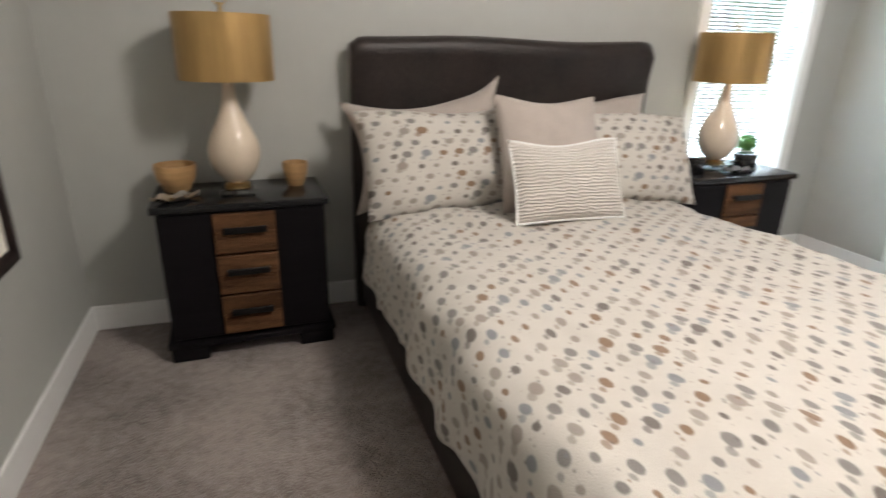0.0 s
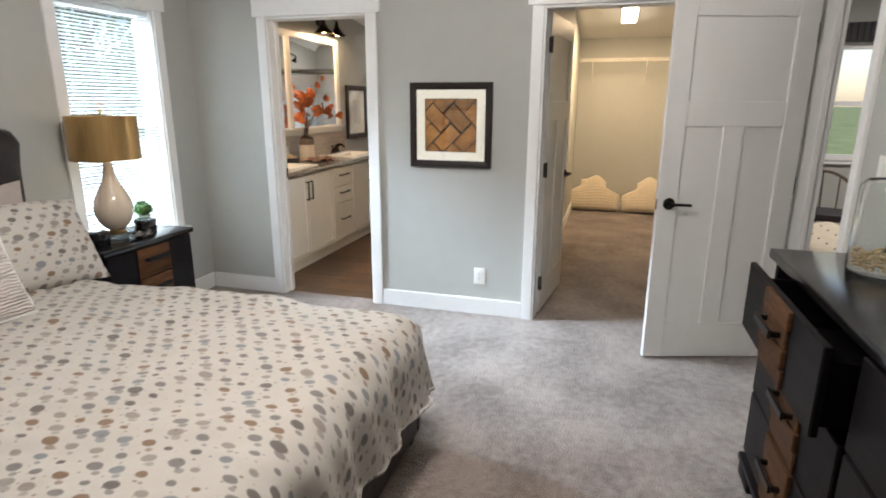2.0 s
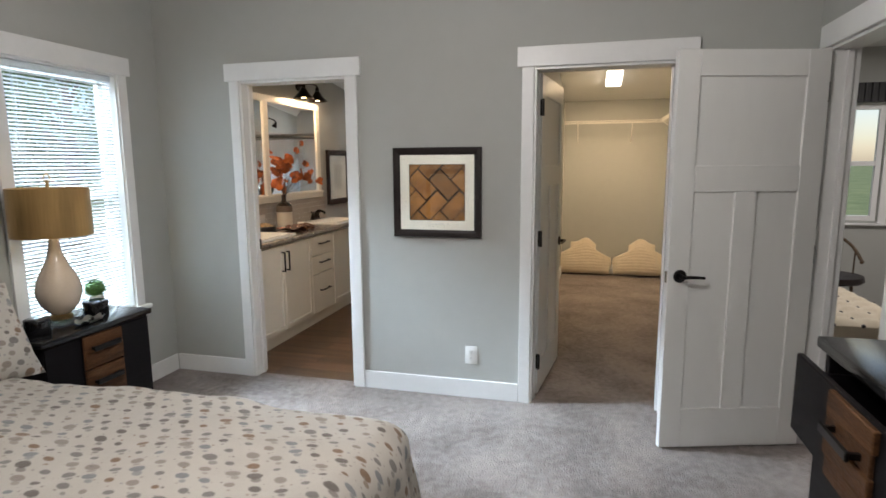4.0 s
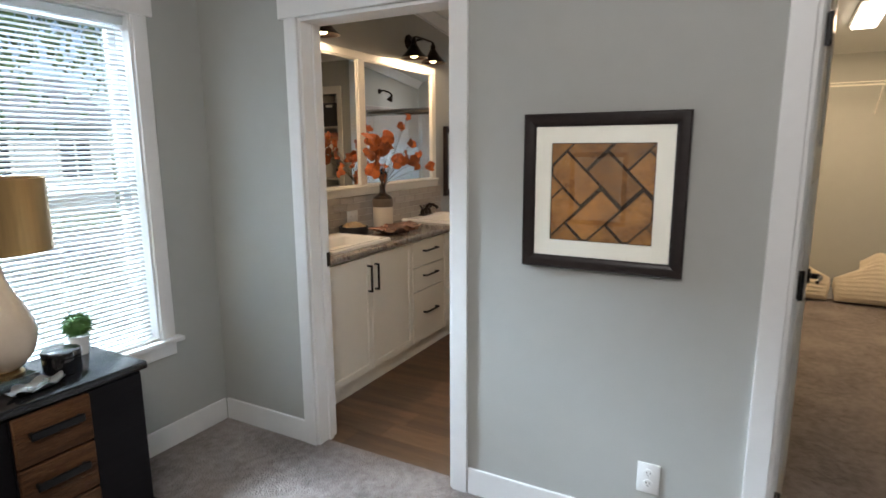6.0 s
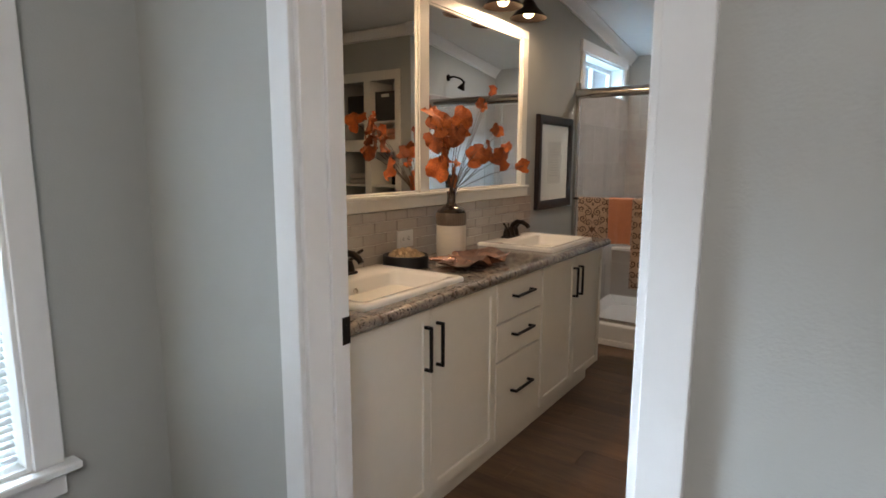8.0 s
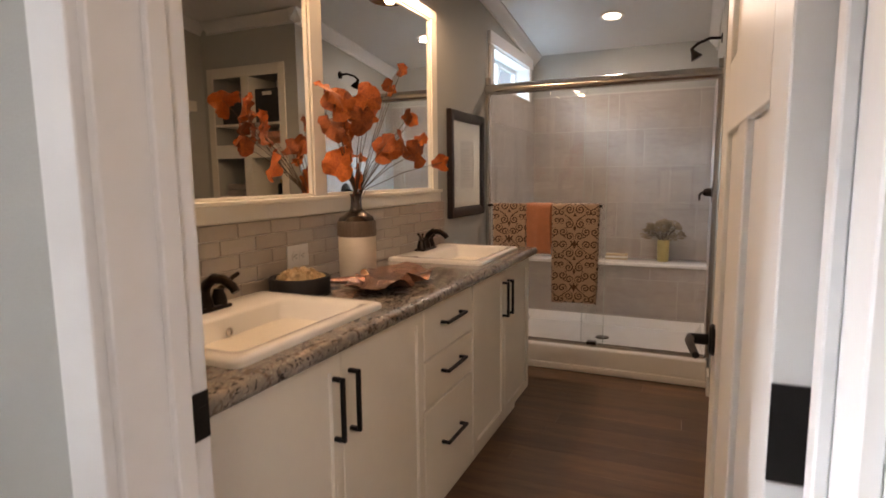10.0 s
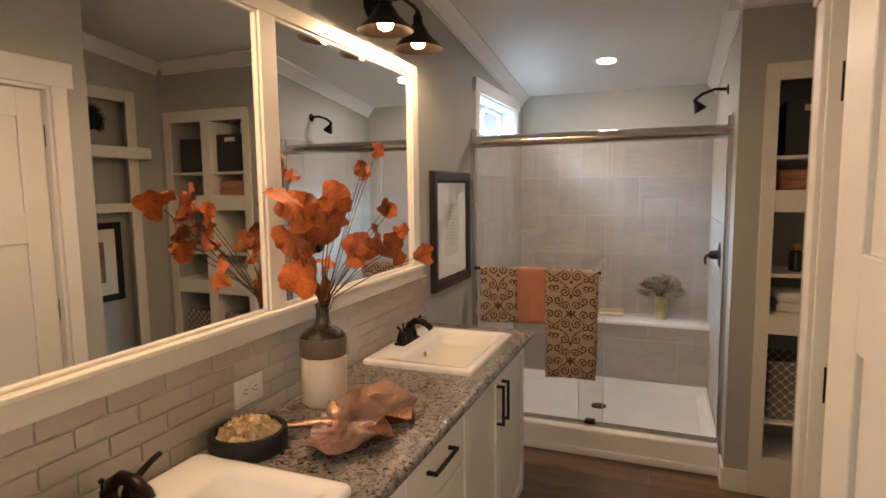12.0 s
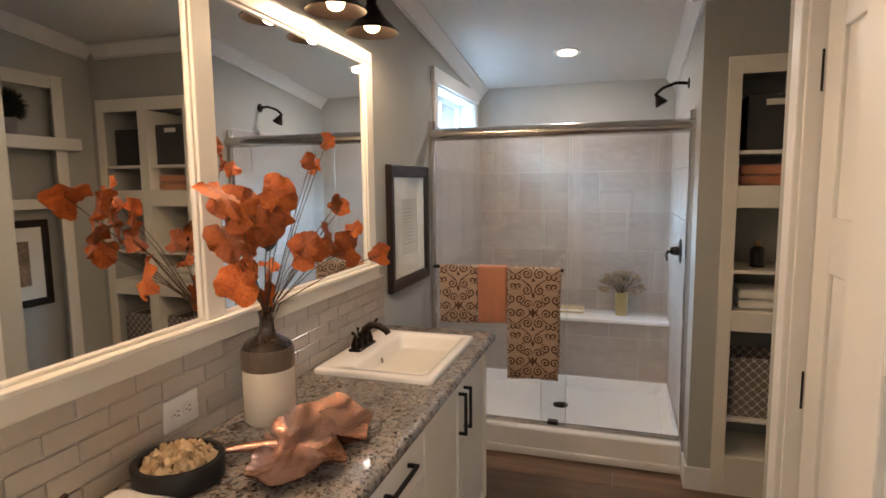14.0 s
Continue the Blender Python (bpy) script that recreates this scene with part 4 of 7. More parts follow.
bmesh.ops.rotate(bm, verts=bm.verts, matrix=Matrix.Rotation(radians(-90), 3, "X"))
bmesh.ops.translate(bm, verts=bm.verts, vec=(3.60, -1.429, 2.12))
part("flange", bm, BRONZE, hd)
vl = thing("shower_valve", "oil-rubbed bronze shower valve with lever", "shower valve", pose(3.62, -1.421, 1.16))
bm = lathe(bm_new(), [(0.075, 0), (0.075, 0.004), (0.065, 0.010), (0.028, 0.014), (0.024, 0.05), (0.018, 0.06), (0, 0.06)], 32)
bmesh.ops.rotate(bm, verts=bm.verts, matrix=Matrix.Rotation(radians(-90), 3, "X"))
part("escutcheon", bm, BRONZE, vl)
part("lever", tube(bm_new(), ((0, 0.05, 0), (-0.02, 0.075, -0.005), (-0.05, 0.085, -0.02), (-0.085, 0.082, -0.045)), 0.010, 10, 0.007), BRONZE, vl, smooth=60)


# damask towels over the bar
def damask():
    """Terry towel with brown scrollwork, mirrored about the towel's middle; UV in metres from the middle."""
    m = mat("damask_towel", (0.54, 0.39, 0.28), 0.97, vary=0.06, scale=30, bump=0.8, bump_scale=400, sheen=0.3)
    n, l, b = nodes_of(m)

    def calc(op, p, q=None, r_=None):
        k = n.new("ShaderNodeMath")
        k.operation = op
        for i, v in enumerate((p, q, r_)):
            if v is None:
                continue
            if isinstance(v, (int, float)):
                k.inputs[i].default_value = v
            else:
                l.new(v, k.inputs[i])
        return k.outputs[0]

    uv = n.new("ShaderNodeUVMap")
    sp_ = n.new("ShaderNodeSeparateXYZ")
    l.new(uv.outputs[0], sp_.inputs[0])
    wob = n.new("ShaderNodeTexNoise")
    wob.inputs["Scale"].default_value = 90
    l.new(uv.outputs[0], wob.inputs["Vector"])
    jit = calc("MULTIPLY_ADD", wob.outputs["Fac"], 0.004, -0.002)
    fx = calc("ADD", calc("PINGPONG", sp_.outputs[0], 0.10), jit)
    fy = calc("ADD", calc("MULTIPLY", calc("FRACT", calc("DIVIDE", sp_.outputs[1], 0.28)), 0.28), jit)
    ink, discs = None, None
    # curls: centre, reach, hand
    for cx, cy, reach, hand in ((0.034, 0.045, 0.029, 1), (0.076, 0.098, 0.027, -1), (0.030, 0.150, 0.026, -1), (0.074, 0.182, 0.027, 1), (0.036, 0.232, 0.029, 1), (0.082, 0.026, 0.022, -1), (0.082, 0.252, 0.020, 1)):
        ddx, ddy = calc("SUBTRACT", fx, cx), calc("SUBTRACT", fy, cy)
        rad = calc("SQRT", calc("ADD", calc("MULTIPLY", ddx, ddx), calc("MULTIPLY", ddy, ddy)))
        ang = calc("ARCTAN2", ddy, ddx)
        turn = calc("COSINE", calc("MULTIPLY_ADD", rad, 2 * math.pi / 0.0175, calc("MULTIPLY", ang, float(hand))))
        inside = calc("LESS_THAN", rad, reach)
        curl = calc("MULTIPLY", inside, calc("GREATER_THAN", turn, 0.08))
        ink = curl if ink is None else calc("MAXIMUM", ink, curl)
        discs = inside if discs is None else calc("MAXIMUM", discs, inside)
    stem = calc("ABSOLUTE", calc("SUBTRACT", fx, calc("MULTIPLY_ADD", calc("SINE", calc("MULTIPLY", fy, 4 * math.pi / 0.28)), 0.034, 0.05)))
    stem = calc("MULTIPLY", calc("LESS_THAN", stem, 0.0055), calc("SUBTRACT", 1.0, discs))
    ink = calc("MAXIMUM", ink, stem)
    for cy, w_, h_ in ((0.10, 0.015, 0.032), (0.205, 0.010, 0.022), (0.0, 0.012, 0.026)):
        dia = calc("ADD", calc("DIVIDE", fx, w_), calc("DIVIDE", calc("ABSOLUTE", calc("SUBTRACT", fy, cy)), h_))
        ink = calc("MAXIMUM", ink, calc("LESS_THAN", dia, 1.0))
    x = n.new("ShaderNodeMix")
    x.data_type = "RGBA"
    l.new(ink, x.inputs[0])
    l.new(b.inputs["Base Color"].links[0].from_socket, x.inputs[6])
    x.inputs[7].default_value = (0.10, 0.042, 0.018, 1)
    l.new(x.outputs[2], b.inputs["Base Color"])
    return m


DAMASK = damask()


def towel(label, y0, y1, drop, material, lift=0.0):
    """Folded over the bar: front and back drops with soft folds, hem at the bottom."""
    ob = thing("towel", label, "towel", pose(DX - 0.055, (y0 + y1) / 2, 1.085), "towels on the shower bar")
    w, R = (y1 - y0), 0.013 + lift
    path = [(-R - 0.004, -drop + 0.02 * k) for k in range(int(drop / 0.02))] + [(-R * math.cos(a), R * math.sin(a)) for a in [radians(v) for v in (0, 45, 90, 135, 180)]] + [(R + 0.002, -0.02 * k) for k in range(1, int(drop * 0.9 / 0.02))]
    bm = bm_new()
    uvl = bm.loops.layers.uv.new()
    n = 16
    grid, length = [], 0.0
    for i, (a, z) in enumerate(path):
        if i:
            length += math.hypot(a - path[i - 1][0], z - path[i - 1][1])
        row = []
        for k in range(n + 1):
            u = k / n
            sag = max(0.0, -z) / drop
            off = (0.006 * math.sin(u * 9 + 1.3 * y0 * 10) + 0.003 * math.sin(u * 21)) * sag
            row.append((bm.verts.new((a + off, (u - 0.5) * w * (1 - 0.03 * sag), z + 0.004 * math.sin(u * 5) * sag)), (u - 0.5) * w, length))
        grid.append(row)
    for ra, rb in zip(grid, grid[1:]):
        for k in range(n):
            q = (ra[k], ra[k + 1], rb[k + 1], rb[k])
            f = bm.faces.new([v[0] for v in q])
            for lo, v in zip(f.loops, q):
                lo[uvl].uv = (v[1], v[2])
    me = mesh_of("cloth", bm, material, 60)
    c = new("cloth", me)
    c.parent = ob
    s = c.modifiers.new("thickness", "SOLIDIFY")
    s.thickness, s.offset = 0.006, 0
    return ob


towel("brown and cream damask hand towel hanging on the shower bar", -0.300, -0.072, 0.325, DAMASK)
towel("plain peach terry towel hanging on the shower bar", -0.470, -0.303, 0.315, PEACH, 0.004)
towel("long brown and cream damask towel hanging on the shower bar", -0.768, -0.473, 0.625, DAMASK, 0.002)

# ---- bedroom ----
def cloth_pillow(name, label, w, h, t, material, m, pinch=0.05, piping=None, category="pillow", rib=0.0, floppy=0.0, seed=0, tip=0.0):
    """A stuffed pillow in the local xz plane, its centre at the origin; UVs in metres."""
    ob = thing(name, label, category, m)
    bm = bm_new()
    uvl = bm.loops.layers.uv.new()
    n, k = 28, 20
    rnd = random.Random(seed)
    ph = [rnd.uniform(0, 6.28) for _ in range(6)]

    def point(u, v, side):
        a, b = 2 * u - 1, 2 * v - 1
        edge = (1 - abs(a) ** 2.6) * (1 - abs(b) ** 2.6)
        puff = max(0.0, edge) ** 0.55
        sx = 1 - pinch * (1 - b * b) * 0.9 * (a * a)
        sz = 1 - pinch * (1 - a * a) * 0.9 * (b * b)
        x, z = a * w / 2 * sx, b * h / 2 * sz
        wr = 0.012 * noise.noise(Vector((u * 4 + seed, v * 4, side * 3.0))) + 0.006 * noise.noise(Vector((u * 11, v * 9 + seed, side * 5.0)))
        y = side * (t / 2 * puff + wr * puff)
        if rib:
            y += side * rib * puff * math.sin(v * h / 0.035 * 6.28)
        y += floppy * (max(0, b) ** 2) * (0.6 + 0.4 * math.sin(a * 2 + ph[0]))
        z += 0.012 * math.sin(a * 3 + ph[1]) * max(0, b) + tip * max(0.0, a - 0.55) ** 2 * 4 * max(0.0, b - 0.3)
        return Vector((x, y, z))
    for side in (-1, 1):
        g = [[bm.verts.new(point(i / n, j / k, side)) for j in range(k + 1)] for i in range(n + 1)]
        for i in range(n):
            for j in range(k):
                ids = ((i, j), (i + 1, j), (i + 1, j + 1), (i, j + 1))
                f = bm.faces.new([g[a][b] for a, b in ids])
                for lo, (a, b) in zip(f.loops, ids):
                    lo[uvl].uv = (a / n * w + seed, b / k * h + side)
    bmesh.ops.remove_doubles(bm, verts=bm.verts, dist=0.0008)
    part("cover", bm, material, ob, smooth=80)
    if piping:
        pts = [point(s, 0.0, 0) for s in np.linspace(0, 1, 15)] + [point(1.0, s, 0) for s in np.linspace(0, 1, 11)][1:] + [point(s, 1.0, 0) for s in np.linspace(1, 0, 15)][1:] + [point(0.0, s, 0) for s in np.linspace(1, 0, 11)][1:]
        part("piping", tube(bm_new(), pts, 0.0055, 8), piping, ob, "white corded piping", smooth=80)
    return ob


# bed frame with a padded sleigh-style headboard
BX0, BX1, BY = -3.095, -1.60, -2.33
bed = thing("bed", "dark brown leather queen bed with rolled headboard", "bed", pose(0, 0, 0))
bm = bm_new()
prof = [(-0.135, 0.10), (-0.125, 0.55), (-0.118, 0.95), (-0.125, 1.15), (-0.14, 1.245), (-0.15, 1.285), (-0.135, 1.318), (-0.10, 1.332), (-0.06, 1.320), (-0.045, 1.28), (-0.045, 0.6), (-0.045, 0.02), (-0.135, 0.02)]
HX0, HX1 = -3.122, -1.520
ends = []
N = 40
for i in range(N + 1):
    u = i / N
    x = HX0 + (HX1 - HX0) * u
    e = min(u, 1 - u) * (HX1 - HX0)
    drop = 0.035 * max(0, 1 - e / 0.06) ** 2
    wave = 0.007 * math.cos((u - 0.36) * 2 * math.pi * 1.5) * (1 if 0.02 < u < 0.98 else 0.6)
    inset = 0.02 * max(0, 1 - e / 0.03) ** 2
    ends.append([bm.verts.new((x, y * (1 - 0) + (inset if y < -0.09 else -inset * 0.3), z + (wave - drop) * max(0, (z - 0.9) / 0.43))) for y, z in prof])
for a, b in zip(ends, ends[1:]):
    for k in range(len(prof)):
        j = (k + 1) % len(prof)
        bm.faces.new((a[k], a[j], b[j], b[k]))
bm.faces.new(ends[0])
bm.faces.new(ends[-1][::-1])
part("headboard", bm, LEATHER, bed, "rolled dark leather headboard", smooth=50)
part("side_rail", cbox(BX0, BY, 0.06, BX0 + 0.05, -0.14, 0.31, 0.012, 3), LEATHER, bed)
part("side_rail", cbox(BX1 - 0.05, BY, 0.06, BX1, -0.14, 0.31, 0.012, 3), LEATHER, bed)
part("foot_rail", cbox(BX0 + 0.05, BY, 0.06, BX1 - 0.05, BY + 0.05, 0.31, 0.012, 3), LEATHER, bed)
for x in (BX0 + 0.05, BX1 - 0.05):
    for y in (BY + 0.05, -0.25):
        part("leg", lathe(bm_new(), [(0.022, 0), (0.032, 0.03), (0.034, 0.08)], 16, (x, y, 0)), BLACKWOOD, bed)
mt = thing("mattress", "plain cream mattress under the comforter", "mattress", pose(0, 0, 0))
part("body", cbox(BX0 + 0.055, BY + 0.055, 0.20, BX1 - 0.055, -0.15, 0.56, 0.05, 4), CREAMKNIT, mt)


def comforter():
    """One sheet draped over the mattress: flat top, rounded shoulders, hanging sides with folds and an uneven hem."""
    ob = thing("comforter", "cream comforter printed with grey and brown watercolour dots", "comforter", pose(0, 0, 0))
    X0, X1, YH, YF, ZT, R = -3.00, -1.70, -0.36, -2.24, 0.618, 0.13
    bm = bm_new()
    uvl = bm.loops.layers.uv.new()
    side, foot = 0.43, 0.47
    us = np.linspace(X0 - 0.375, X1 + side, 132)
    vs = np.linspace(YH, YF - foot, 128)

    def pt(u, v):
        a = max(0.0, X0 - u) + max(0.0, u - X1)
        b = max(0.0, YF - v)
        sx = -1 if u < X0 else 1
        p = 3.2
        e = (a ** p + b ** p) ** (1 / p) if a > 0 and b > 0 else a + b
        cx, cy = min(max(u, X0), X1), max(v, YF)
        if e > 0:
            q = math.hypot(a, b)
            dx, dy = sx * a / q, -b / q
        else:
            dx = dy = 0.0
        arc = R * math.pi / 2
        if e < arc:
            out, down = R * math.sin(e / R), R * (1 - math.cos(e / R))
        else:
            out, down = R + 0.10 * (e - arc), R + (e - arc) * 0.97
        hang = min(1.0, max(0.0, (e - 0.05) / 0.22))
        s = (v if a > b else u) * 1.0 + (u + v) * 0.35
        fold = (0.55 if u < X0 else 1.0) * hang * (0.015 * math.sin(s * 13 + 0.7) + 0.009 * math.sin(s * 29 + 2.1) + 0.02 * noise.noise(Vector((u * 4, v * 4, 1.7))))
        top = 1 - hang
        nz = 0.020 * noise.noise(Vector((u * 2.2, v * 2.2, 0.3))) + 0.011 * noise.noise(Vector((u * 6, v * 6, 4.3))) + 0.006 * noise.noise(Vector((u * 15 + v * 4, v * 11, 2.2)))
        ridge = 0.028 * max(0.0, noise.noise(Vector(((u + v * 0.6) * 5.5, (v - u) * 1.6, 9.1))))
        crown_ = 0.018 * max(0.0, 1 - ((u - (X0 + X1) / 2) / 0.75) ** 2)
        z = ZT - down + top * (nz + crown_) + ridge * (0.5 + top * 0.5)
        # scalloped, uneven hem
        z += 0.02 * hang * math.sin(s * 17 + 4) * max(0, (e - 0.25)) / 0.15
        x, y = cx + dx * (out + fold), cy + dy * (out + fold)
        # the head end tucks down a little behind the pillows
        if v > YH - 0.06:
            z -= 0.03 * (v - (YH - 0.06)) / 0.06
        return Vector((x, y, max(z, 0.27)))
    g = [[bm.verts.new(pt(u, v)) for v in vs] for u in us]
    for i in range(len(us) - 1):
        for j in range(len(vs) - 1):
            ids = ((i, j), (i, j + 1), (i + 1, j + 1), (i + 1, j))
            f = bm.faces.new([g[a][b] for a, b in ids])
            for lo, (a, b) in zip(f.loops, ids):
                lo[uvl].uv = (vs[b], us[a])
    me = mesh_of("cover", bm, DOTS, 80)
    c = new("cover", me)
    c.parent = ob
    s = c.modifiers.new("thickness", "SOLIDIFY")
    s.thickness, s.offset = 0.012, -1
    return ob


comforter()
sheet = thing("fitted_sheet", "dotted cotton sheet folded at the head of the bed", "sheet", pose(0, 0, 0))
part("cover", cbox(BX0 + 0.035, -0.42, 0.50, BX1 - 0.035, -0.145, 0.595, 0.04, 4), DOTSP, sheet)


def lean(x, y, z, tilt, turn=0, roll=0):
    return Matrix.Translation((x, y, z)) @ Euler((radians(-tilt), radians(roll), radians(turn))).to_matrix().to_4x4()


cloth_pillow("sham_pillow", "large greige linen pillow leaning on the headboard", 0.78, 0.50, 0.17, GREIGE, lean(-2.785, -0.25, 0.838, 16, 0, -5), 0.20, seed=1, tip=0.085)
cloth_pillow("sham_pillow", "large greige linen pillow leaning on the headboard", 0.72, 0.48, 0.17, GREIGE, lean(-1.945, -0.25, 0.835, 16, 0, -2), 0.14, seed=2)
cloth_pillow("dotted_pillow", "cream pillow printed with grey and brown dots", 0.70, 0.46, 0.19, DOTSP, lean(-2.80, -0.44, 0.822, 24, 3, -1), 0.06, seed=3)
cloth_pillow("dotted_pillow", "cream pillow printed with grey and brown dots", 0.70, 0.46, 0.19, DOTSP, lean(-1.845, -0.46, 0.808, 30, -3, 4), 0.06, seed=4)
cloth_pillow("throw_cushion", "plain greige square cushion in the middle of the bed", 0.50, 0.50, 0.15, GREIGE, lean(-2.34, -0.575, 0.862, 24, 0, 1.5), 0.06, category="cushion", seed=5)
def ribbed_quilt():
    """Off-white quilting with short wavering raised ridges."""
    m = mat("ribbed_quilt", (0.62, 0.575, 0.53), 0.85, vary=0.06, scale=20, sheen=0.2)
    n, l, b = nodes_of(m)
    uv = n.new("ShaderNodeUVMap")
    wv = n.new("ShaderNodeTexWave")
    wv.bands_direction = "Y"
    wv.inputs["Scale"].default_value, wv.inputs["Distortion"].default_value, wv.inputs["Detail"].default_value, wv.inputs["Detail Scale"].default_value = 24, 5.0, 2.0, 1.2
    bp = n.new("ShaderNodeBump")
    bp.inputs["Strength"].default_value, bp.inputs["Distance"].default_value = 1.0, 0.006
    l.new(uv.outputs[0], wv.inputs["Vector"])
    l.new(wv.outputs["Fac"], bp.inputs["Height"])
    l.new(bp.outputs[0], b.inputs["Normal"])
    return m


QUILT = ribbed_quilt()
cloth_pillow("lumbar_cushion", "ribbed off-white lumbar cushion with white piping", 0.50, 0.32, 0.13, QUILT, lean(-2.375, -0.80, 0.795, 24, 2, 1), 0.05, PLASTICW, category="cushion", seed=6)


# nightstands
def nightstand(m, label):
    ob = thing("nightstand", label, "nightstand", m, "nightstands beside the bed")
    W, D, H = 0.69, 0.40, 0.683
    # origin: back middle at the floor; front at -y
    part("top", cbox(-W / 2, -D, H - 0.03, W / 2, 0, H, 0.004, 2), BLACKTOP, ob, "polished black top")
    part("body", cbox(-W / 2 + 0.018, -D + 0.022, 0.085, W / 2 - 0.018, -0.008, H - 0.03, 0.003), BLACKWOOD, ob)
    part("skirt", cbox(-W / 2 - 0.006, -D - 0.004, 0.062, W / 2 + 0.006, 0, 0.088, 0.006, 2), BLACKWOOD, ob)
    for sx in (-1, 1):
        part("side_panel", cbox(sx * 0.125, -D + 0.012, 0.10, sx * (W / 2 - 0.022), -D + 0.024, H - 0.04, 0.003), BLACKWOOD, ob)
        for y in (-D + 0.07, -0.07):
            bm = bm_new()
            box(bm, sx * (W / 2 - 0.155), y - 0.07, 0.0, sx * (W / 2 - 0.005), y + 0.065, 0.062, 0.010, 2)
            part("foot", bm, BLACKWOOD, ob)
    for a, b in ((0.107, 0.282), (0.290, 0.462), (0.470, 0.640)):
        dr = part("drawer", cbox(-0.122, -D - 0.002, a, 0.122, -D + 0.03, b, 0.004), BROWNWOOD, ob, "reclaimed brown wood drawer front")
        half = (a + b) / 2
        part("plank", cbox(-0.119, -D - 0.006, a + 0.004, 0.119, -D, half - 0.012 + 0.02, 0.003), BROWNWOOD, dr)
        bm = bm_new()
        z = a + (b - a) * 0.62
        box(bm, -0.085, -D - 0.032, z - 0.014, 0.085, -D - 0.022, z + 0.014, 0.003)
        for x in (-0.08, 0.068):
            box(bm, x, -D - 0.022, z - 0.008, x + 0.012, -D - 0.002, z + 0.008, 0.001)
        part("handle", bm, BLACKMETAL, dr, "flat dark metal pull")
    for x in (-0.124, 0.124):
        part("drawer_gap", cbox(x - 0.002, -D + 0.008, 0.10, x + 0.002, -D + 0.02, 0.645), BLACKWOOD, ob)
    return ob


nsl = nightstand(pose(-3.635, -0.018, 0, 0, 0, 1.5), "black wooden nightstand with three reclaimed wood drawers")
nsr = copy_thing(nsl, pose(-1.098, -0.088, 0))


def table_lamp(m, label):
    ob = thing("table_lamp", label, "table lamp", m, "bedside lamps")
    part("foot", cbox(-0.07, -0.07, 0, 0.07, 0.07, 0.022, 0.003), GLASS, ob, "clear acrylic square foot")
    part("collar", lathe(bm_new(), [(0.052, 0.022), (0.052, 0.034), (0.045, 0.040), (0.040, 0.044)], 32), BRASS, ob, "brass collar")
    part("body", lathe(bm_new(), [(0.038, 0.042), (0.060, 0.060), (0.088, 0.098), (0.104, 0.145), (0.106, 0.180), (0.098, 0.220), (0.078, 0.268), (0.055, 0.312), (0.038, 0.355), (0.029, 0.395), (0.024, 0.435), (0.022, 0.465)], 48), CERAMICLAMP, ob, "glossy cream gourd-shaped ceramic body", smooth=80)
    part("neck", lathe(bm_new(), [(0.022, 0.465), (0.022, 0.475), (0.008, 0.478), (0.008, 0.74)], 16), BRASS, ob)
    R, z0, z1 = 0.185, 0.462, 0.708
    sh = part("shade", lathe(bm_new(), [(R, z0), (R, z0 + 0.004), (R - 0.002, z1 - 0.004), (R - 0.002, z1), (R - 0.006, z1), (R - 0.004, z0), (R, z0)], 64, cap=False), GOLDSHADE, ob, "gold metallic drum shade", smooth=40)
    bm = bm_new()
    for k in range(3):
        a = 2 * math.pi * k / 3 + 0.4
        tube(bm, ((0, 0, z1 - 0.01), ((R - 0.004) * math.cos(a), (R - 0.004) * math.sin(a), z1 - 0.003)), 0.002, 6)
    part("spider", bm, BRASS, ob)
    bm = bm_new()
    lathe(bm, [(0.012, 0.738), (0.012, 0.748), (0, 0.75)], 16)
    tube(bm, ((-0.012, 0, 0.742), (-0.022, 0, 0.752), (-0.016, 0, 0.766), (-0.009, 0, 0.776), (0, 0, 0.782), (0.009, 0, 0.776), (0.016, 0, 0.766), (0.022, 0, 0.752), (0.012, 0, 0.742)), 0.0035, 8)
    part("finial", bm, BRASS, ob, "looped metal finial", smooth=60)
    return ob


lampl = table_lamp(pose(-3.64, -0.22, 0.683), "cream gourd table lamp with gold drum shade on the nightstand")
lampr = copy_thing(lampl, pose(-1.105, -0.235, 0.683))

# ---- wall art ----
WEAVEC = mat("woven_bamboo_print", (0.15, 0.056, 0.012), 0.5, vary=0.5, scale=7, stretch=(1, 1, 1.6), color2=(0.40, 0.185, 0.045), bump=0.2, by_object=0.3)
WEAVED = mat("dark_print_gap", (0.020, 0.010, 0.005), 0.8, vary=0.3, scale=20)


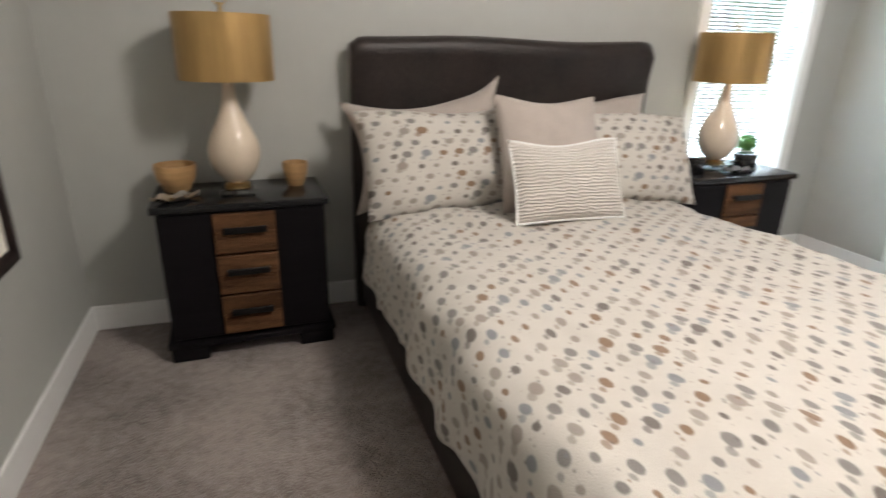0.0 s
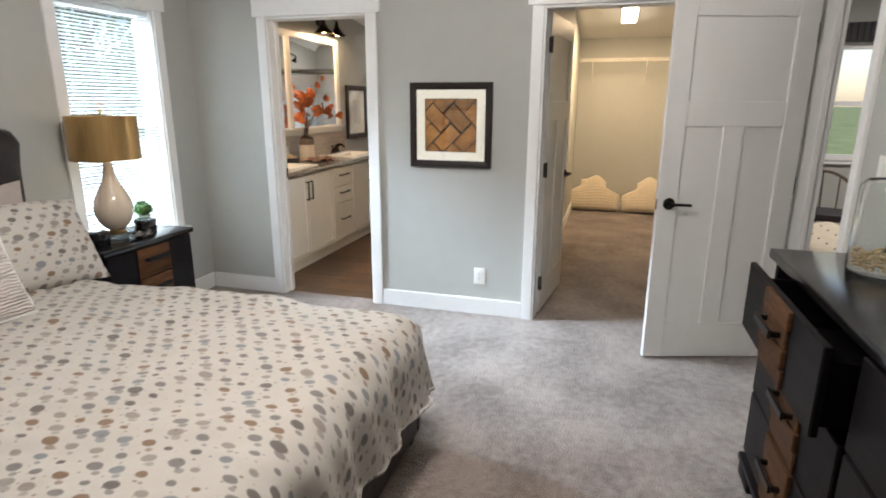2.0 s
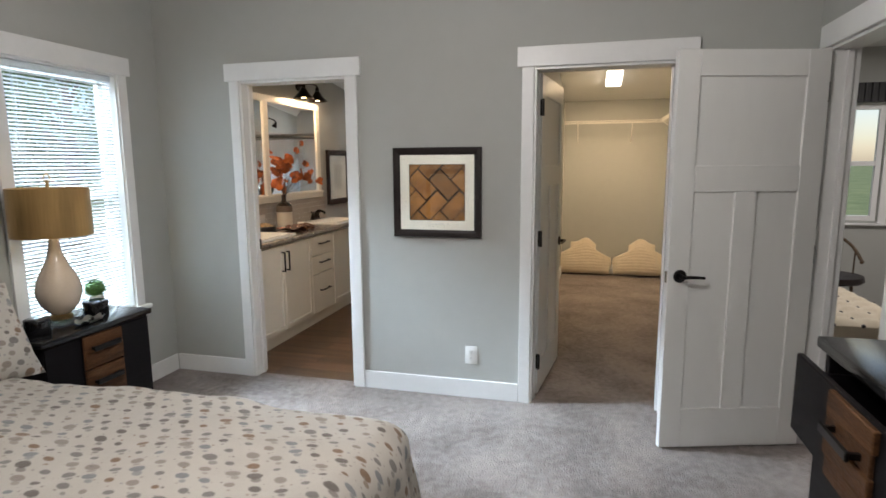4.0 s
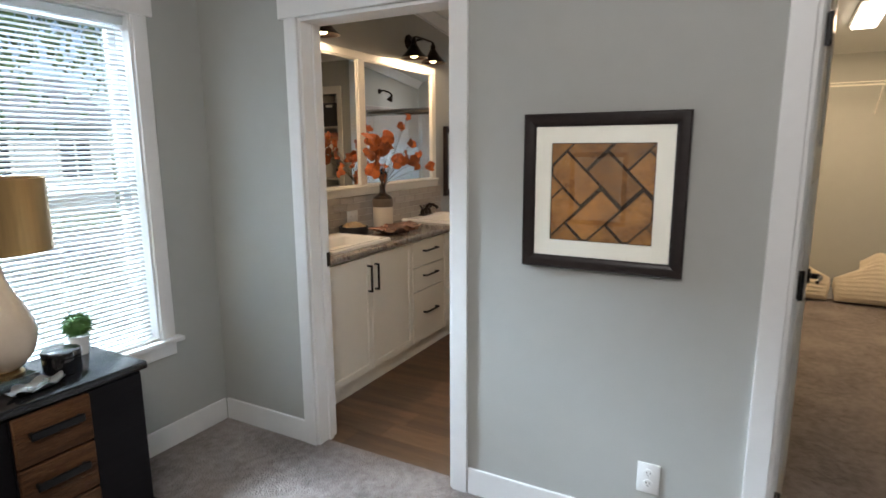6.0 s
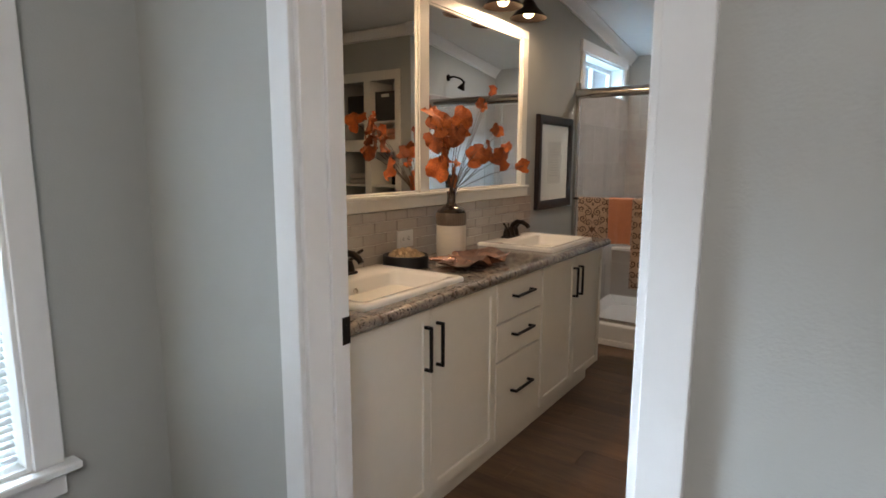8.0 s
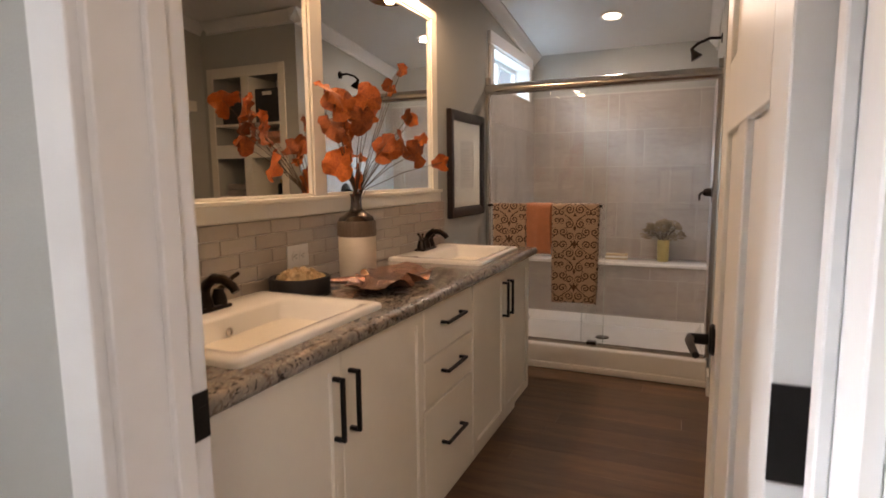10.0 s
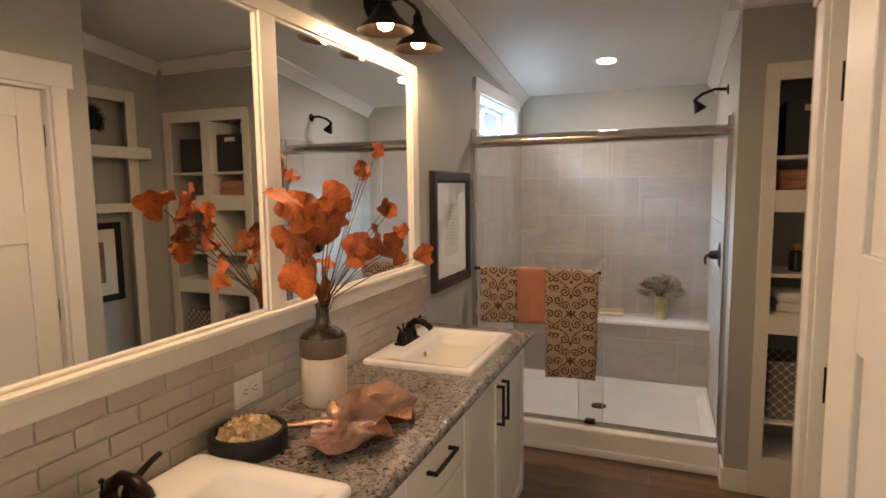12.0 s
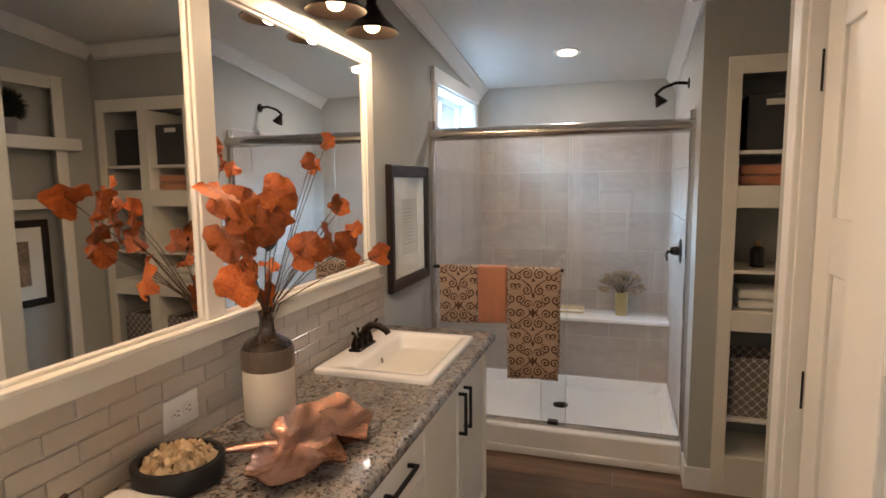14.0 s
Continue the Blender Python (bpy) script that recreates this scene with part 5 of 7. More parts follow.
def art_weave(ob, a, b):
    """A painted close-up of broad woven strips: alternating diagonal bands."""
    part("print", cbox(-a, -0.008, -b, a, -0.003, b), WEAVED, ob, smooth=None)
    wd, ln = a * 0.56, a * 1.03
    e1, e2 = Vector((1, -1)) / math.sqrt(2), Vector((1, 1)) / math.sqrt(2)
    start = Vector((a * 0.26, a * 0.27)) - e1 * ln / 2 - e2 * wd / 2
    placed = 0
    for m in range(-4, 5):
        for i in range(-10, 11):
            k_, up_ = i // 2, i % 2
            o = start + (e1 + e2) * (wd * k_) + (e1 - e2) * (ln * m)
            p0 = o + e2 * wd if up_ else o
            f1, f2 = (e1 * wd, e2 * ln) if up_ else (e1 * ln, e2 * wd)
            poly = [p0, p0 + f1, p0 + f1 + f2, p0 + f2]
            # cut to the picture's edge
            for axis, lim, sg in ((0, a, 1), (0, -a, -1), (1, b, 1), (1, -b, -1)):
                outp = []
                for k in range(len(poly)):
                    p, q = poly[k], poly[(k + 1) % len(poly)]
                    ip, iq = (lim - p[axis]) * sg >= 0, (lim - q[axis]) * sg >= 0
                    if ip:
                        outp.append(p)
                    if ip != iq:
                        t = (lim - p[axis]) / (q[axis] - p[axis])
                        outp.append(p + (q - p) * t)
                poly = outp
                if not poly:
                    break
            if len(poly) < 3:
                continue
            bm = bm_new()
            c = sum(poly, Vector((0, 0))) / len(poly)
            y = -0.0086 - 0.00015 * (placed % 7)
            vs = [bm.verts.new((c.x + (p.x - c.x) * 0.90, y, c.y + (p.y - c.y) * 0.90)) for p in poly]
            bm.faces.new(vs)
            r = bmesh.ops.extrude_face_region(bm, geom=list(bm.faces))
            bmesh.ops.translate(bm, verts=[v for v in r["geom"] if isinstance(v, bmesh.types.BMVert)], vec=(0, -0.0006, 0))
            part("woven_strip", bm, WEAVEC, ob, smooth=None)
            placed += 1


framed_picture("wall_picture", "dark framed print of brown woven strips with cream mat", 0.565, 0.555, 0.045, 0.058, pose(-0.003, -2.013, 1.322, 0, 0, -90), art_weave)


def art_blank(ob, a, b):
    part("print", cbox(-a, -0.010, -b, a, -0.004, b), ARTPALE, ob, smooth=None)


framed_picture("side_picture", "dark framed print with cream mat on the side wall", 0.62, 0.80, 0.05, 0.09, pose(WEST + 0.003, -1.00, 1.01, 0, 0, 90), art_blank, glass=False)


def outlet(name, label, m, switch=False):
    ob = thing(name, label, "light switch" if switch else "outlet", m)
    w, h = 0.08, 0.118
    part("cover_plate", cbox(-w / 2, -0.006, -h / 2, w / 2, 0, h / 2, 0.003, 2), PLASTICW, ob)
    if switch:
        part("rocker", cbox(-0.016, -0.010, -0.033, 0.016, -0.005, 0.033, 0.002), PLASTICW, ob)
    else:
        for z in (-0.020, 0.020):
            bm = lathe(bm_new(), [(0.017, 0), (0.017, 0.003), (0, 0.003)], 20)
            bmesh.ops.rotate(bm, verts=bm.verts, matrix=Matrix.Rotation(radians(90), 3, "X"))
            bmesh.ops.translate(bm, verts=bm.verts, vec=(0, -0.0055, z))
            r = part("receptacle", bm, PLASTICW, ob)
            bm = bm_new()
            for x in (-0.006, 0.006):
                box(bm, x - 0.0012, -0.0092, z - 0.001, x + 0.0012, -0.0084, z + 0.008)
            box(bm, -0.002, -0.0092, z - 0.010, 0.002, -0.0084, z - 0.006)
            part("slots", bm, GREY, r)
    return ob


outlet("wall_outlet", "white duplex outlet low on the grey wall", pose(0, -2.230, 0.284, 0, 0, -90))
outlet("light_switch", "white rocker light switch beside the entry doorway", pose(-1.20, SOUTH, 1.225, 0, 0, 180), True)

# ---- dresser ----
dz = thing("dresser", "black wooden dresser with reclaimed wood drawers, one pulled open", "dresser", pose(0, 0, 0))
DX0, DX1, DF, DB, DH = -3.12, -1.44, -3.655, -4.036, 0.95
part("top", cbox(DX0 - 0.01, DF - 0.0, DH - 0.035, DX1 + 0.015, DB, DH, 0.005, 2), BLACKTOP, dz, "polished black top")
bm = bm_new()
box(bm, DX0, DF - 0.025, 0.09, DX0 + 0.03, DB + 0.01, DH - 0.035, 0.002)
box(bm, DX1 - 0.03, DF - 0.025, 0.09, DX1, DB + 0.01, DH - 0.035, 0.002)
box(bm, DX0 + 0.03, DB + 0.01, 0.09, DX1 - 0.03, DB + 0.03, DH - 0.035)
box(bm, DX0 + 0.03, DF - 0.03, 0.09, DX1 - 0.03, DB + 0.03, 0.12)
box(bm, -2.292, DF - 0.03, 0.12, -2.268, DB + 0.03, DH - 0.035)
part("carcass", bm, BLACKWOOD, dz)
part("skirt", cbox(DX0 - 0.008, DF - 0.004 + 0.008, 0.06, DX1 + 0.008, DB, 0.09, 0.006, 2), BLACKWOOD, dz)
for x in (DX0 + 0.08, DX1 - 0.08):
    for y in (DF - 0.06, DB + 0.08):
        part("foot", cbox(x - 0.075, y - 0.06, 0, x + 0.075, y + 0.06, 0.06, 0.008, 2), BLACKWOOD, dz)


def dresser_drawer(x_hi, x_lo, z0, z1, out):
    """One drawer of a column: black end panels, rough plank block in the middle, box behind; out: how far it is pulled."""
    y = DF + out
    d = part("drawer", cbox(x_lo, y - 0.022, z0, x_hi, y, z1, 0.004), BLACKWOOD, dz, "black drawer front" + (" pulled partly open" if out else ""))
    m0, m1 = x_hi - 0.285, x_hi - 0.54
    for k in range(4):
        h = (z1 - z0 - 0.006) / 4
        dx = 0.006 * ((k * 7) % 3 - 1)
        part("plank", cbox(m1 + dx, y - 0.002, z0 + 0.004 + k * h, m0 + dx, y + 0.010 + 0.005 * (k % 2), z0 + 0.002 + (k + 1) * h, 0.003), BROWNWOOD, d, "rough reclaimed wood strip")
    bm = bm_new()
    z, cx = z0 + (z1 - z0) * 0.62, (m0 + m1) / 2
    box(bm, cx - 0.085, y + 0.036, z - 0.014, cx + 0.085, y + 0.046, z + 0.014, 0.003)
    for q in (-0.08, 0.068):
        box(bm, cx + q, y + 0.008, z - 0.008, cx + q + 0.012, y + 0.037, z + 0.008)
    part("handle", bm, BLACKMETAL, d, "flat dark metal pull")
    if out:
        bm = bm_new()
        for q in (x_lo + 0.03, x_hi - 0.042):
            box(bm, q, y - 0.34, z0 + 0.02, q + 0.012, y - 0.022, z1 - 0.05)
        box(bm, x_lo + 0.042, y - 0.34, z0 + 0.02, x_hi - 0.042, y - 0.022, z0 + 0.03)
        part("drawer_box", bm, BLACKWOOD, d)
    return d


for xa, xb in ((-1.475, -2.265), (-2.295, -3.085)):
    for r, (a, b) in enumerate(((0.13, 0.385), (0.393, 0.645), (0.655, 0.905))):
        dresser_drawer(xa, xb, a, b, 0.070 if (r == 2 and xa > -2) else 0.0)

# glass jar with dried flowers and pebbles
jar = thing("glass_vase", "clear glass cylinder vase with pebbles on the dresser", "vase", pose(-1.655, -3.935, 0.95))
part("glass", lathe(bm_new(), [(0.107, 0.0), (0.110, 0.004), (0.110, 0.255), (0.106, 0.278), (0.094, 0.292), (0.090, 0.292), (0.102, 0.276), (0.106, 0.253), (0.106, 0.010), (0, 0.008)], 40, cap=False), GLASS, jar, smooth=60)
bm = bm_new()
rnd = random.Random(4)
for k in range(230):
    a, r = rnd.uniform(0, 6.28), 0.096 * math.sqrt(rnd.random())
    bmesh.ops.create_icosphere(bm, subdivisions=1, radius=rnd.uniform(0.006, 0.011), matrix=Matrix.Translation((r * math.cos(a), r * math.sin(a), 0.018 + 0.055 * rnd.random())) @ Matrix.Diagonal((1.2, 1, 0.7, 1)))
pb = part("pebbles", bm, POTPOURRI, jar, "tan and cream pebbles", smooth=60)
pb["kind"] = "stuff"
DRYRED = mat("dried_burgundy_petals", (0.075, 0.028, 0.030), 0.85, vary=0.4, scale=20, color2=(0.15, 0.07, 0.065), bump=0.3, bump_scale=40)
DRYTAN = mat("dried_tan_petals", (0.42, 0.31, 0.21), 0.9, vary=0.25, scale=20)
fl2 = thing("dried_protea", "dried burgundy protea stems standing in the glass vase", "dried flowers", pose(-1.655, -3.935, 0.97))


def petal(bm, base, d, length, width, curl, seg=6):
    """A cupped petal from base along d."""
    d = Vector(d).normalized()
    side = d.cross(Vector((0, 0, 1)))
    side = side.normalized() if side.length > 1e-3 else Vector((1, 0, 0))
    up = side.cross(d)
    rows = []
    for i in range(seg + 1):
        u = i / seg
        c = Vector(base) + d * length * u + up * curl * u * u
        w = width * math.sin(math.pi * min(1, 0.12 + u * 0.86)) ** 0.8
        rows.append([bm.verts.new(c + side * w * s + up * (-0.25 * width * (1 - s * s)) * math.sin(math.pi * u)) for s in (-0.5, -0.2, 0.2, 0.5)])
    for a, b in zip(rows, rows[1:]):
        for k in range(3):
            bm.faces.new((a[k], a[k + 1], b[k + 1], b[k]))


for (tx, ty, tz), mt_, nm in (((-0.15, 0.02, 0.42), DRYRED, "flower"), ((-0.07, 0.03, 0.56), DRYTAN, "flower"), ((-0.22, 0.06, 0.50), DRYTAN, "flower")):
    part("stem", tube(bm_new(), ((0.03, 0, 0.02), (0.0, 0.0, 0.15), (tx * 0.6, ty * 0.6, tz * 0.7), (tx, ty, tz)), 0.005, 7), STEM, fl2)
    bm = bm_new()
    big = 1.0 if mt_ is DRYRED else 0.55
    ax = Vector((tx * 0.35, ty, 0.5)).normalized()
    for ringi, (cnt, spread, ln) in enumerate(((5, 0.22, 0.25), (6, 0.42, 0.23), (6, 0.55, 0.17))):
        for k in range(cnt):
            a = 2 * math.pi * k / cnt + ringi * 0.5
            d = ax + spread * Vector((math.cos(a), math.sin(a), 0))
            petal(bm, (tx, ty, tz - 0.01), d, ln * big, 0.135 * big, 0.10 * big)
    f = part(nm, bm, mt_, fl2, smooth=60)

# ---- closet ----
def wire_shelf(name, x0, y0, x1, y1, z, front, label):
    """A wire shelf; front: which edge carries the hanging lip."""
    ob = thing(name, label, "wire shelf", pose(0, 0, 0), "closet wire shelves")
    along_x = (x1 - x0) > (y1 - y0)
    bm = bm_new()
    n = int(((x1 - x0) if along_x else (y1 - y0)) / 0.03)
    for k in range(n + 1):
        if along_x:
            x = x0 + (x1 - x0) * k / n
            tube(bm, ((x, y0, z), (x, y1, z)), 0.0018, 5)
        else:
            y = y0 + (y1 - y0) * k / n
            tube(bm, ((x0, y, z), (x1, y, z)), 0.0018, 5)
    w = part("wires", bm, WIREW, ob, smooth=60)
    for off, dz_ in ((0, 0.0), (0, -0.03), (0.28, 0.0)):
        bm = bm_new()
        if along_x:
            yy = front + (off if front < (y0 + y1) / 2 else -off)
            tube(bm, ((x0, yy, z + dz_), (x1, yy, z + dz_)), 0.004, 7)
        else:
            xx = front + (off if front < (x0 + x1) / 2 else -off)
            tube(bm, ((xx, y0, z + dz_), (xx, y1, z + dz_)), 0.004, 7)
        part("edge_wire", bm, WIREW, ob, smooth=60)
    return ob


ws = wire_shelf("wire_shelf", 4.19, -4.04, BACK - 0.004, -2.585, 2.02, 4.19, "white vinyl-coated wire shelf along the closet's back wall")
ws2 = wire_shelf("wire_shelf", 0.9, -4.05, 4.185, -3.755, 2.03, -3.755, "white vinyl-coated wire shelf along the closet's side wall")
for x in (1.2, 2.2, 3.2, 4.12):
    part("bracket", tube(bm_new(), ((x, -3.765, 2.0), (x, -4.052, 1.76)), 0.005, 7), WIREW, ws2)
for y in (-2.75, -3.42):
    part("bracket", tube(bm_new(), ((4.20, y, 1.99), (BACK - 0.003, y, 1.76)), 0.005, 7), WIREW, ws)

cl = thing("closet_light", "rectangular ceiling light glowing warm in the closet", "ceiling light", pose(3.33, -3.15, ceil_z(3.33), 0, math.degrees(math.atan(SLOPE)), 0))
part("housing", cbox(-0.29, -0.095, -0.022, 0.29, 0.095, -0.001, 0.006, 2), PLASTICW, cl)
part("diffuser", cbox(-0.275, -0.082, -0.050, 0.275, 0.082, -0.022, 0.015, 3), LEDLENS, cl, "glowing white diffuser")


def floor_cushion(m, seed):
    ob = thing("floor_cushion", "cream ribbed knit cushion slumped against the closet wall", "cushion", m, "closet floor cushions")
    bm = bm_new()
    n, k = 40, 36
    for side in (-1, 1):
        g = []
        for i in range(n + 1):
            row = []
            for j in range(k + 1):
                a, b = 2 * i / n - 1, j / k
                # wide base, narrow raised top
                half = 0.375 * (1 - 0.10 * abs(2 * b - 0.7)) if b < 0.62 else 0.375 * (0.93 - 0.48 * min(1, (b - 0.62) / 0.20))
                edge = max(0.0, (1 - abs(a) ** 3) * (1 - abs(2 * b - 1) ** 3)) ** 0.5
                y = side * (0.11 * edge * (1 - 0.3 * b) + 0.008 * math.sin(b * 0.48 / 0.040 * 6.28) * edge)
                z = 0.47 * b + 0.02 * math.sin(a * 4 + seed) * b - 0.05 * a * a * (b > 0.5)
                row.append(bm.verts.new((a * half, y - 0.05 * (1 - b), z)))
            g.append(row)
        for i in range(n):
            for j in range(k):
                bm.faces.new((g[i][j], g[i + 1][j], g[i + 1][j + 1], g[i][j + 1]))
    bmesh.ops.remove_doubles(bm, verts=bm.verts, dist=0.001)
    part("cover", bm, CREAMKNIT, ob, smooth=80)
    return ob


floor_cushion(pose(4.36, -2.86, 0.01, -10, 0, -90) , 0.5)
floor_cushion(pose(4.36, -3.615, 0.01, -10, 0, -90), 2.0)

# ---- room beyond the entry doorway ----
wall("wall_far_room", [(2.9, -7.2, -0.1, 3.02, -5.62, 2.6), (2.9, -4.82, -0.1, 3.02, -4.175, 2.6), (2.9, -5.62, -0.1, 3.02, -4.82, 0.92), (2.9, -5.62, 2.03, 3.02, -4.82, 2.6), (-2.6, -7.32, -0.1, 3.02, -7.2, 2.6), (-2.72, -7.32, -0.1, -2.6, -4.175, 2.6)], "pale grey walls of the room beyond the doorway")
solid("floor_far_room", cbox(-2.72, -7.3, -0.1, 3.0, -4.06, -0.002), CARPET, "beige carpet in the room beyond", "carpet", smooth=None)
solid("ceiling_far_room", cbox(-2.72, -7.3, 2.55, 3.0, -4.1, 2.65), CEIL, "white ceiling in the room beyond", "ceiling", smooth=None)
w3 = thing("window_3", "white window with daylight in the far room", "window", pose(2.9, -5.62, 0.92))
w3["kind"] = "structure"
for q in ((0.03, 0, 0, 0.07, 0.05, 1.11), (0.03, 0.75, 0, 0.07, 0.80, 1.11), (0.03, 0.05, 0, 0.07, 0.75, 0.05), (0.03, 0.05, 1.06, 0.07, 0.75, 1.11), (0.03, 0.05, 0.53, 0.07, 0.75, 0.575),
          (-0.018, -0.07, -0.02, 0, 0, 1.11), (-0.018, 0.80, -0.02, 0, 0.87, 1.11), (-0.022, -0.1, 1.11, 0, 0.90, 1.22), (-0.04, -0.1, -0.04, 0, 0.90, -0.02)):
    part("window_frame", cbox(*q, 0.003), TRIM, w3)
val = thing("valance", "grey fabric valance above the far window", "valance", pose(2.87, -5.22, 2.13))
bm = bm_new()
for k in range(36):
    y = -0.5 + k / 36
    box(bm, -0.035 - 0.012 * (k % 2), y, -0.09, -0.012, y + 1 / 36, 0.09, 0.004)
part("cloth", bm, GREY, val)
tb = thing("tufted_bench", "cream button-tufted bench in the room beyond", "bench", pose(1.2, -4.72, 0))
bm = bm_new()
n = 44
g = [[bm.verts.new((-0.6 + 1.2 * i / n, -0.25 + 0.5 * j / 20, 0.46 + 0.035 * (abs(math.sin(i / n * math.pi * 7)) * abs(math.sin(j / 20 * math.pi * 3))) ** 0.5)) for j in range(21)] for i in range(n + 1)]
for i in range(n):
    for j in range(20):
        bm.faces.new((g[i][j], g[i + 1][j], g[i + 1][j + 1], g[i][j + 1]))
part("cushion", bm, CREAMKNIT, tb, smooth=80)
part("base", cbox(-0.6, -0.25, 0.22, 0.6, 0.25, 0.462, 0.02, 2), CREAMKNIT, tb)
bm = bm_new()
for i in range(8):
    for j in range(4):
        bmesh.ops.create_icosphere(bm, subdivisions=1, radius=0.014, matrix=Matrix.Translation((-0.6 + 1.2 * i / 7, -0.25 + 0.5 * j / 3, 0.464)))
part("buttons", bm, GREY, tb)
for x in (-0.55, 0.55):
    for y in (-0.2, 0.2):
        part("leg", lathe(bm_new(), [(0.015, 0), (0.025, 0.22)], 12, (x, y, 0)), BLACKWOOD, tb)
ch = thing("accent_chair", "brown bentwood chair with a rounded back by the far window", "chair", pose(2.3, -5.05, 0))
part("seat", lathe(bm_new(), [(0.24, 0.43), (0.26, 0.45), (0.25, 0.49), (0, 0.50)], 28), LEATHER, ch)
bm = bm_new()
tube(bm, [(0.22 * math.cos(a) + 0.03, 0.24 * math.sin(a), 0.62 + 0.22 * max(0, math.cos(a))) for a in np.linspace(-2.2, 2.2, 24)], 0.014, 8)
for a in (-1.2, -0.6, 0, 0.6, 1.2):
    tube(bm, ((0.2 * math.cos(a), 0.22 * math.sin(a), 0.47), (0.22 * math.cos(a) + 0.03, 0.24 * math.sin(a), 0.62 + 0.22 * math.cos(a))), 0.007, 6)
part("backrest", bm, STEM, ch)
for a in (0.78, 2.36, 3.93, 5.5):
    part("leg", tube(bm_new(), ((0.17 * math.cos(a), 0.17 * math.sin(a), 0.44), (0.24 * math.cos(a), 0.24 * math.sin(a), 0)), 0.014, 8, 0.010), STEM, ch)

# ---- vanity things ----
VASETOP = mat("brown_glazed_stoneware", (0.035, 0.022, 0.015), 0.14, vary=0.3, scale=8, coat=0.6)
VASEMID = mat("brown_ribbed_stoneware", (0.14, 0.105, 0.075), 0.45, vary=0.2, scale=14, bump=0.2, bump_scale=60)
VASELOW = mat("cream_stoneware", (0.70, 0.64, 0.53), 0.5, vary=0.05, scale=10, bump=0.12, bump_scale=50, stretch=(1, 1, 6))
ORANGE = mat("rust_orange_silk_leaf", (0.29, 0.042, 0.006), 0.62, vary=0.45, scale=16, bump=0.5, bump_scale=70, color2=(0.60, 0.150, 0.022), by_object=0.42)

vase = thing("stoneware_vase", "two-tone brown and cream stoneware bottle vase on the worktop", "vase", pose(1.398, -0.120, 0.90))
part("base", lathe(bm_new(), [(0.066, 0), (0.071, 0.006), (0.072, 0.10), (0.0715, 0.150), (0.071, 0.155)], 48), VASELOW, vase, "cream lower half", smooth=60)
bm = bm_new()
seg = 72
rings = []
for r, z in ((0.0715, 0.1552), (0.073, 0.160), (0.073, 0.205), (0.070, 0.215)):
    rings.append([bm.verts.new(((r + (0.0012 if i % 2 else -0.0006)) * math.cos(2 * math.pi * i / seg), (r + (0.0012 if i % 2 else -0.0006)) * math.sin(2 * math.pi * i / seg), z)) for i in range(seg)])
for a, b in zip(rings, rings[1:]):
    for i in range(seg):
        bm.faces.new((a[i], a[(i + 1) % seg], b[(i + 1) % seg], b[i]))
part("band", bm, VASEMID, vase, "brown ribbed band", smooth=30)
part("neck", lathe(bm_new(), [(0.070, 0.215), (0.064, 0.228), (0.048, 0.240), (0.030, 0.250), (0.022, 0.262), (0.020, 0.295), (0.023, 0.312), (0.025, 0.316), (0.020, 0.316), (0.016, 0.30), (0.015, 0.27)], 40, cap=False), VASETOP, vase, "glossy dark brown neck", smooth=60)

spray = thing("leaf_spray", "rust-orange silk leaf branches standing in the vase", "artificial plant", pose(1.398, -0.120, 1.20))


def leaf_mesh(name, r, seed):
    """A round, wavy, cupped leaf of thickness, stalk at the origin, in the local xz plane."""
    rnd_ = random.Random(seed)
    bm = bm_new()
    n, m_ = 36, 7
    c = (0, 0, 0)
    ph1, ph2 = rnd_.uniform(0, 6), rnd_.uniform(0, 6)
    for side in (0, 1):
        ctr = bm.verts.new((0, side * 0.0012, c[2]))
        prev = None
        for i in range(1, m_ + 1):
            q = i / m_
            ring_ = []
            for k in range(n):
                a = 2 * math.pi * k / n
                rr_ = r * q * (1 + 0.12 * math.sin(3 * a + ph1) * q + 0.08 * math.sin(5 * a + ph2) * q + 0.035 * math.sin(11 * a + ph1) * q)
                notch = 1 - 0.35 * math.exp(-((a - 1.5 * math.pi) / 0.30) ** 2) * q
                y = side * 0.0012 + r * (0.24 * q * q * math.sin(a * 2 + ph2) * 0.7 + 0.15 * q ** 3 * math.sin(5 * a + ph1) + 0.09 * q ** 4 * math.sin(9 * a + ph2) + 0.03 * q * math.sin(14 * a) + 0.20 * q * q)
                ring_.append(bm.verts.new((rr_ * notch * math.cos(a), y, c[2] + rr_ * notch * math.sin(a))))
            for k in range(n):
                j = (k + 1) % n
                if prev is None:
                    bm.faces.new((ctr, ring_[k], ring_[j]))
                else:
                    bm.faces.new((prev[k], ring_[k], ring_[j], prev[j]))
            prev = ring_
    return mesh_of(name, bm, ORANGE, 80)


LEAVES = {k: leaf_mesh("leaf", r, 11 + k) for k, r in enumerate((0.058, 0.049, 0.039, 0.028))}
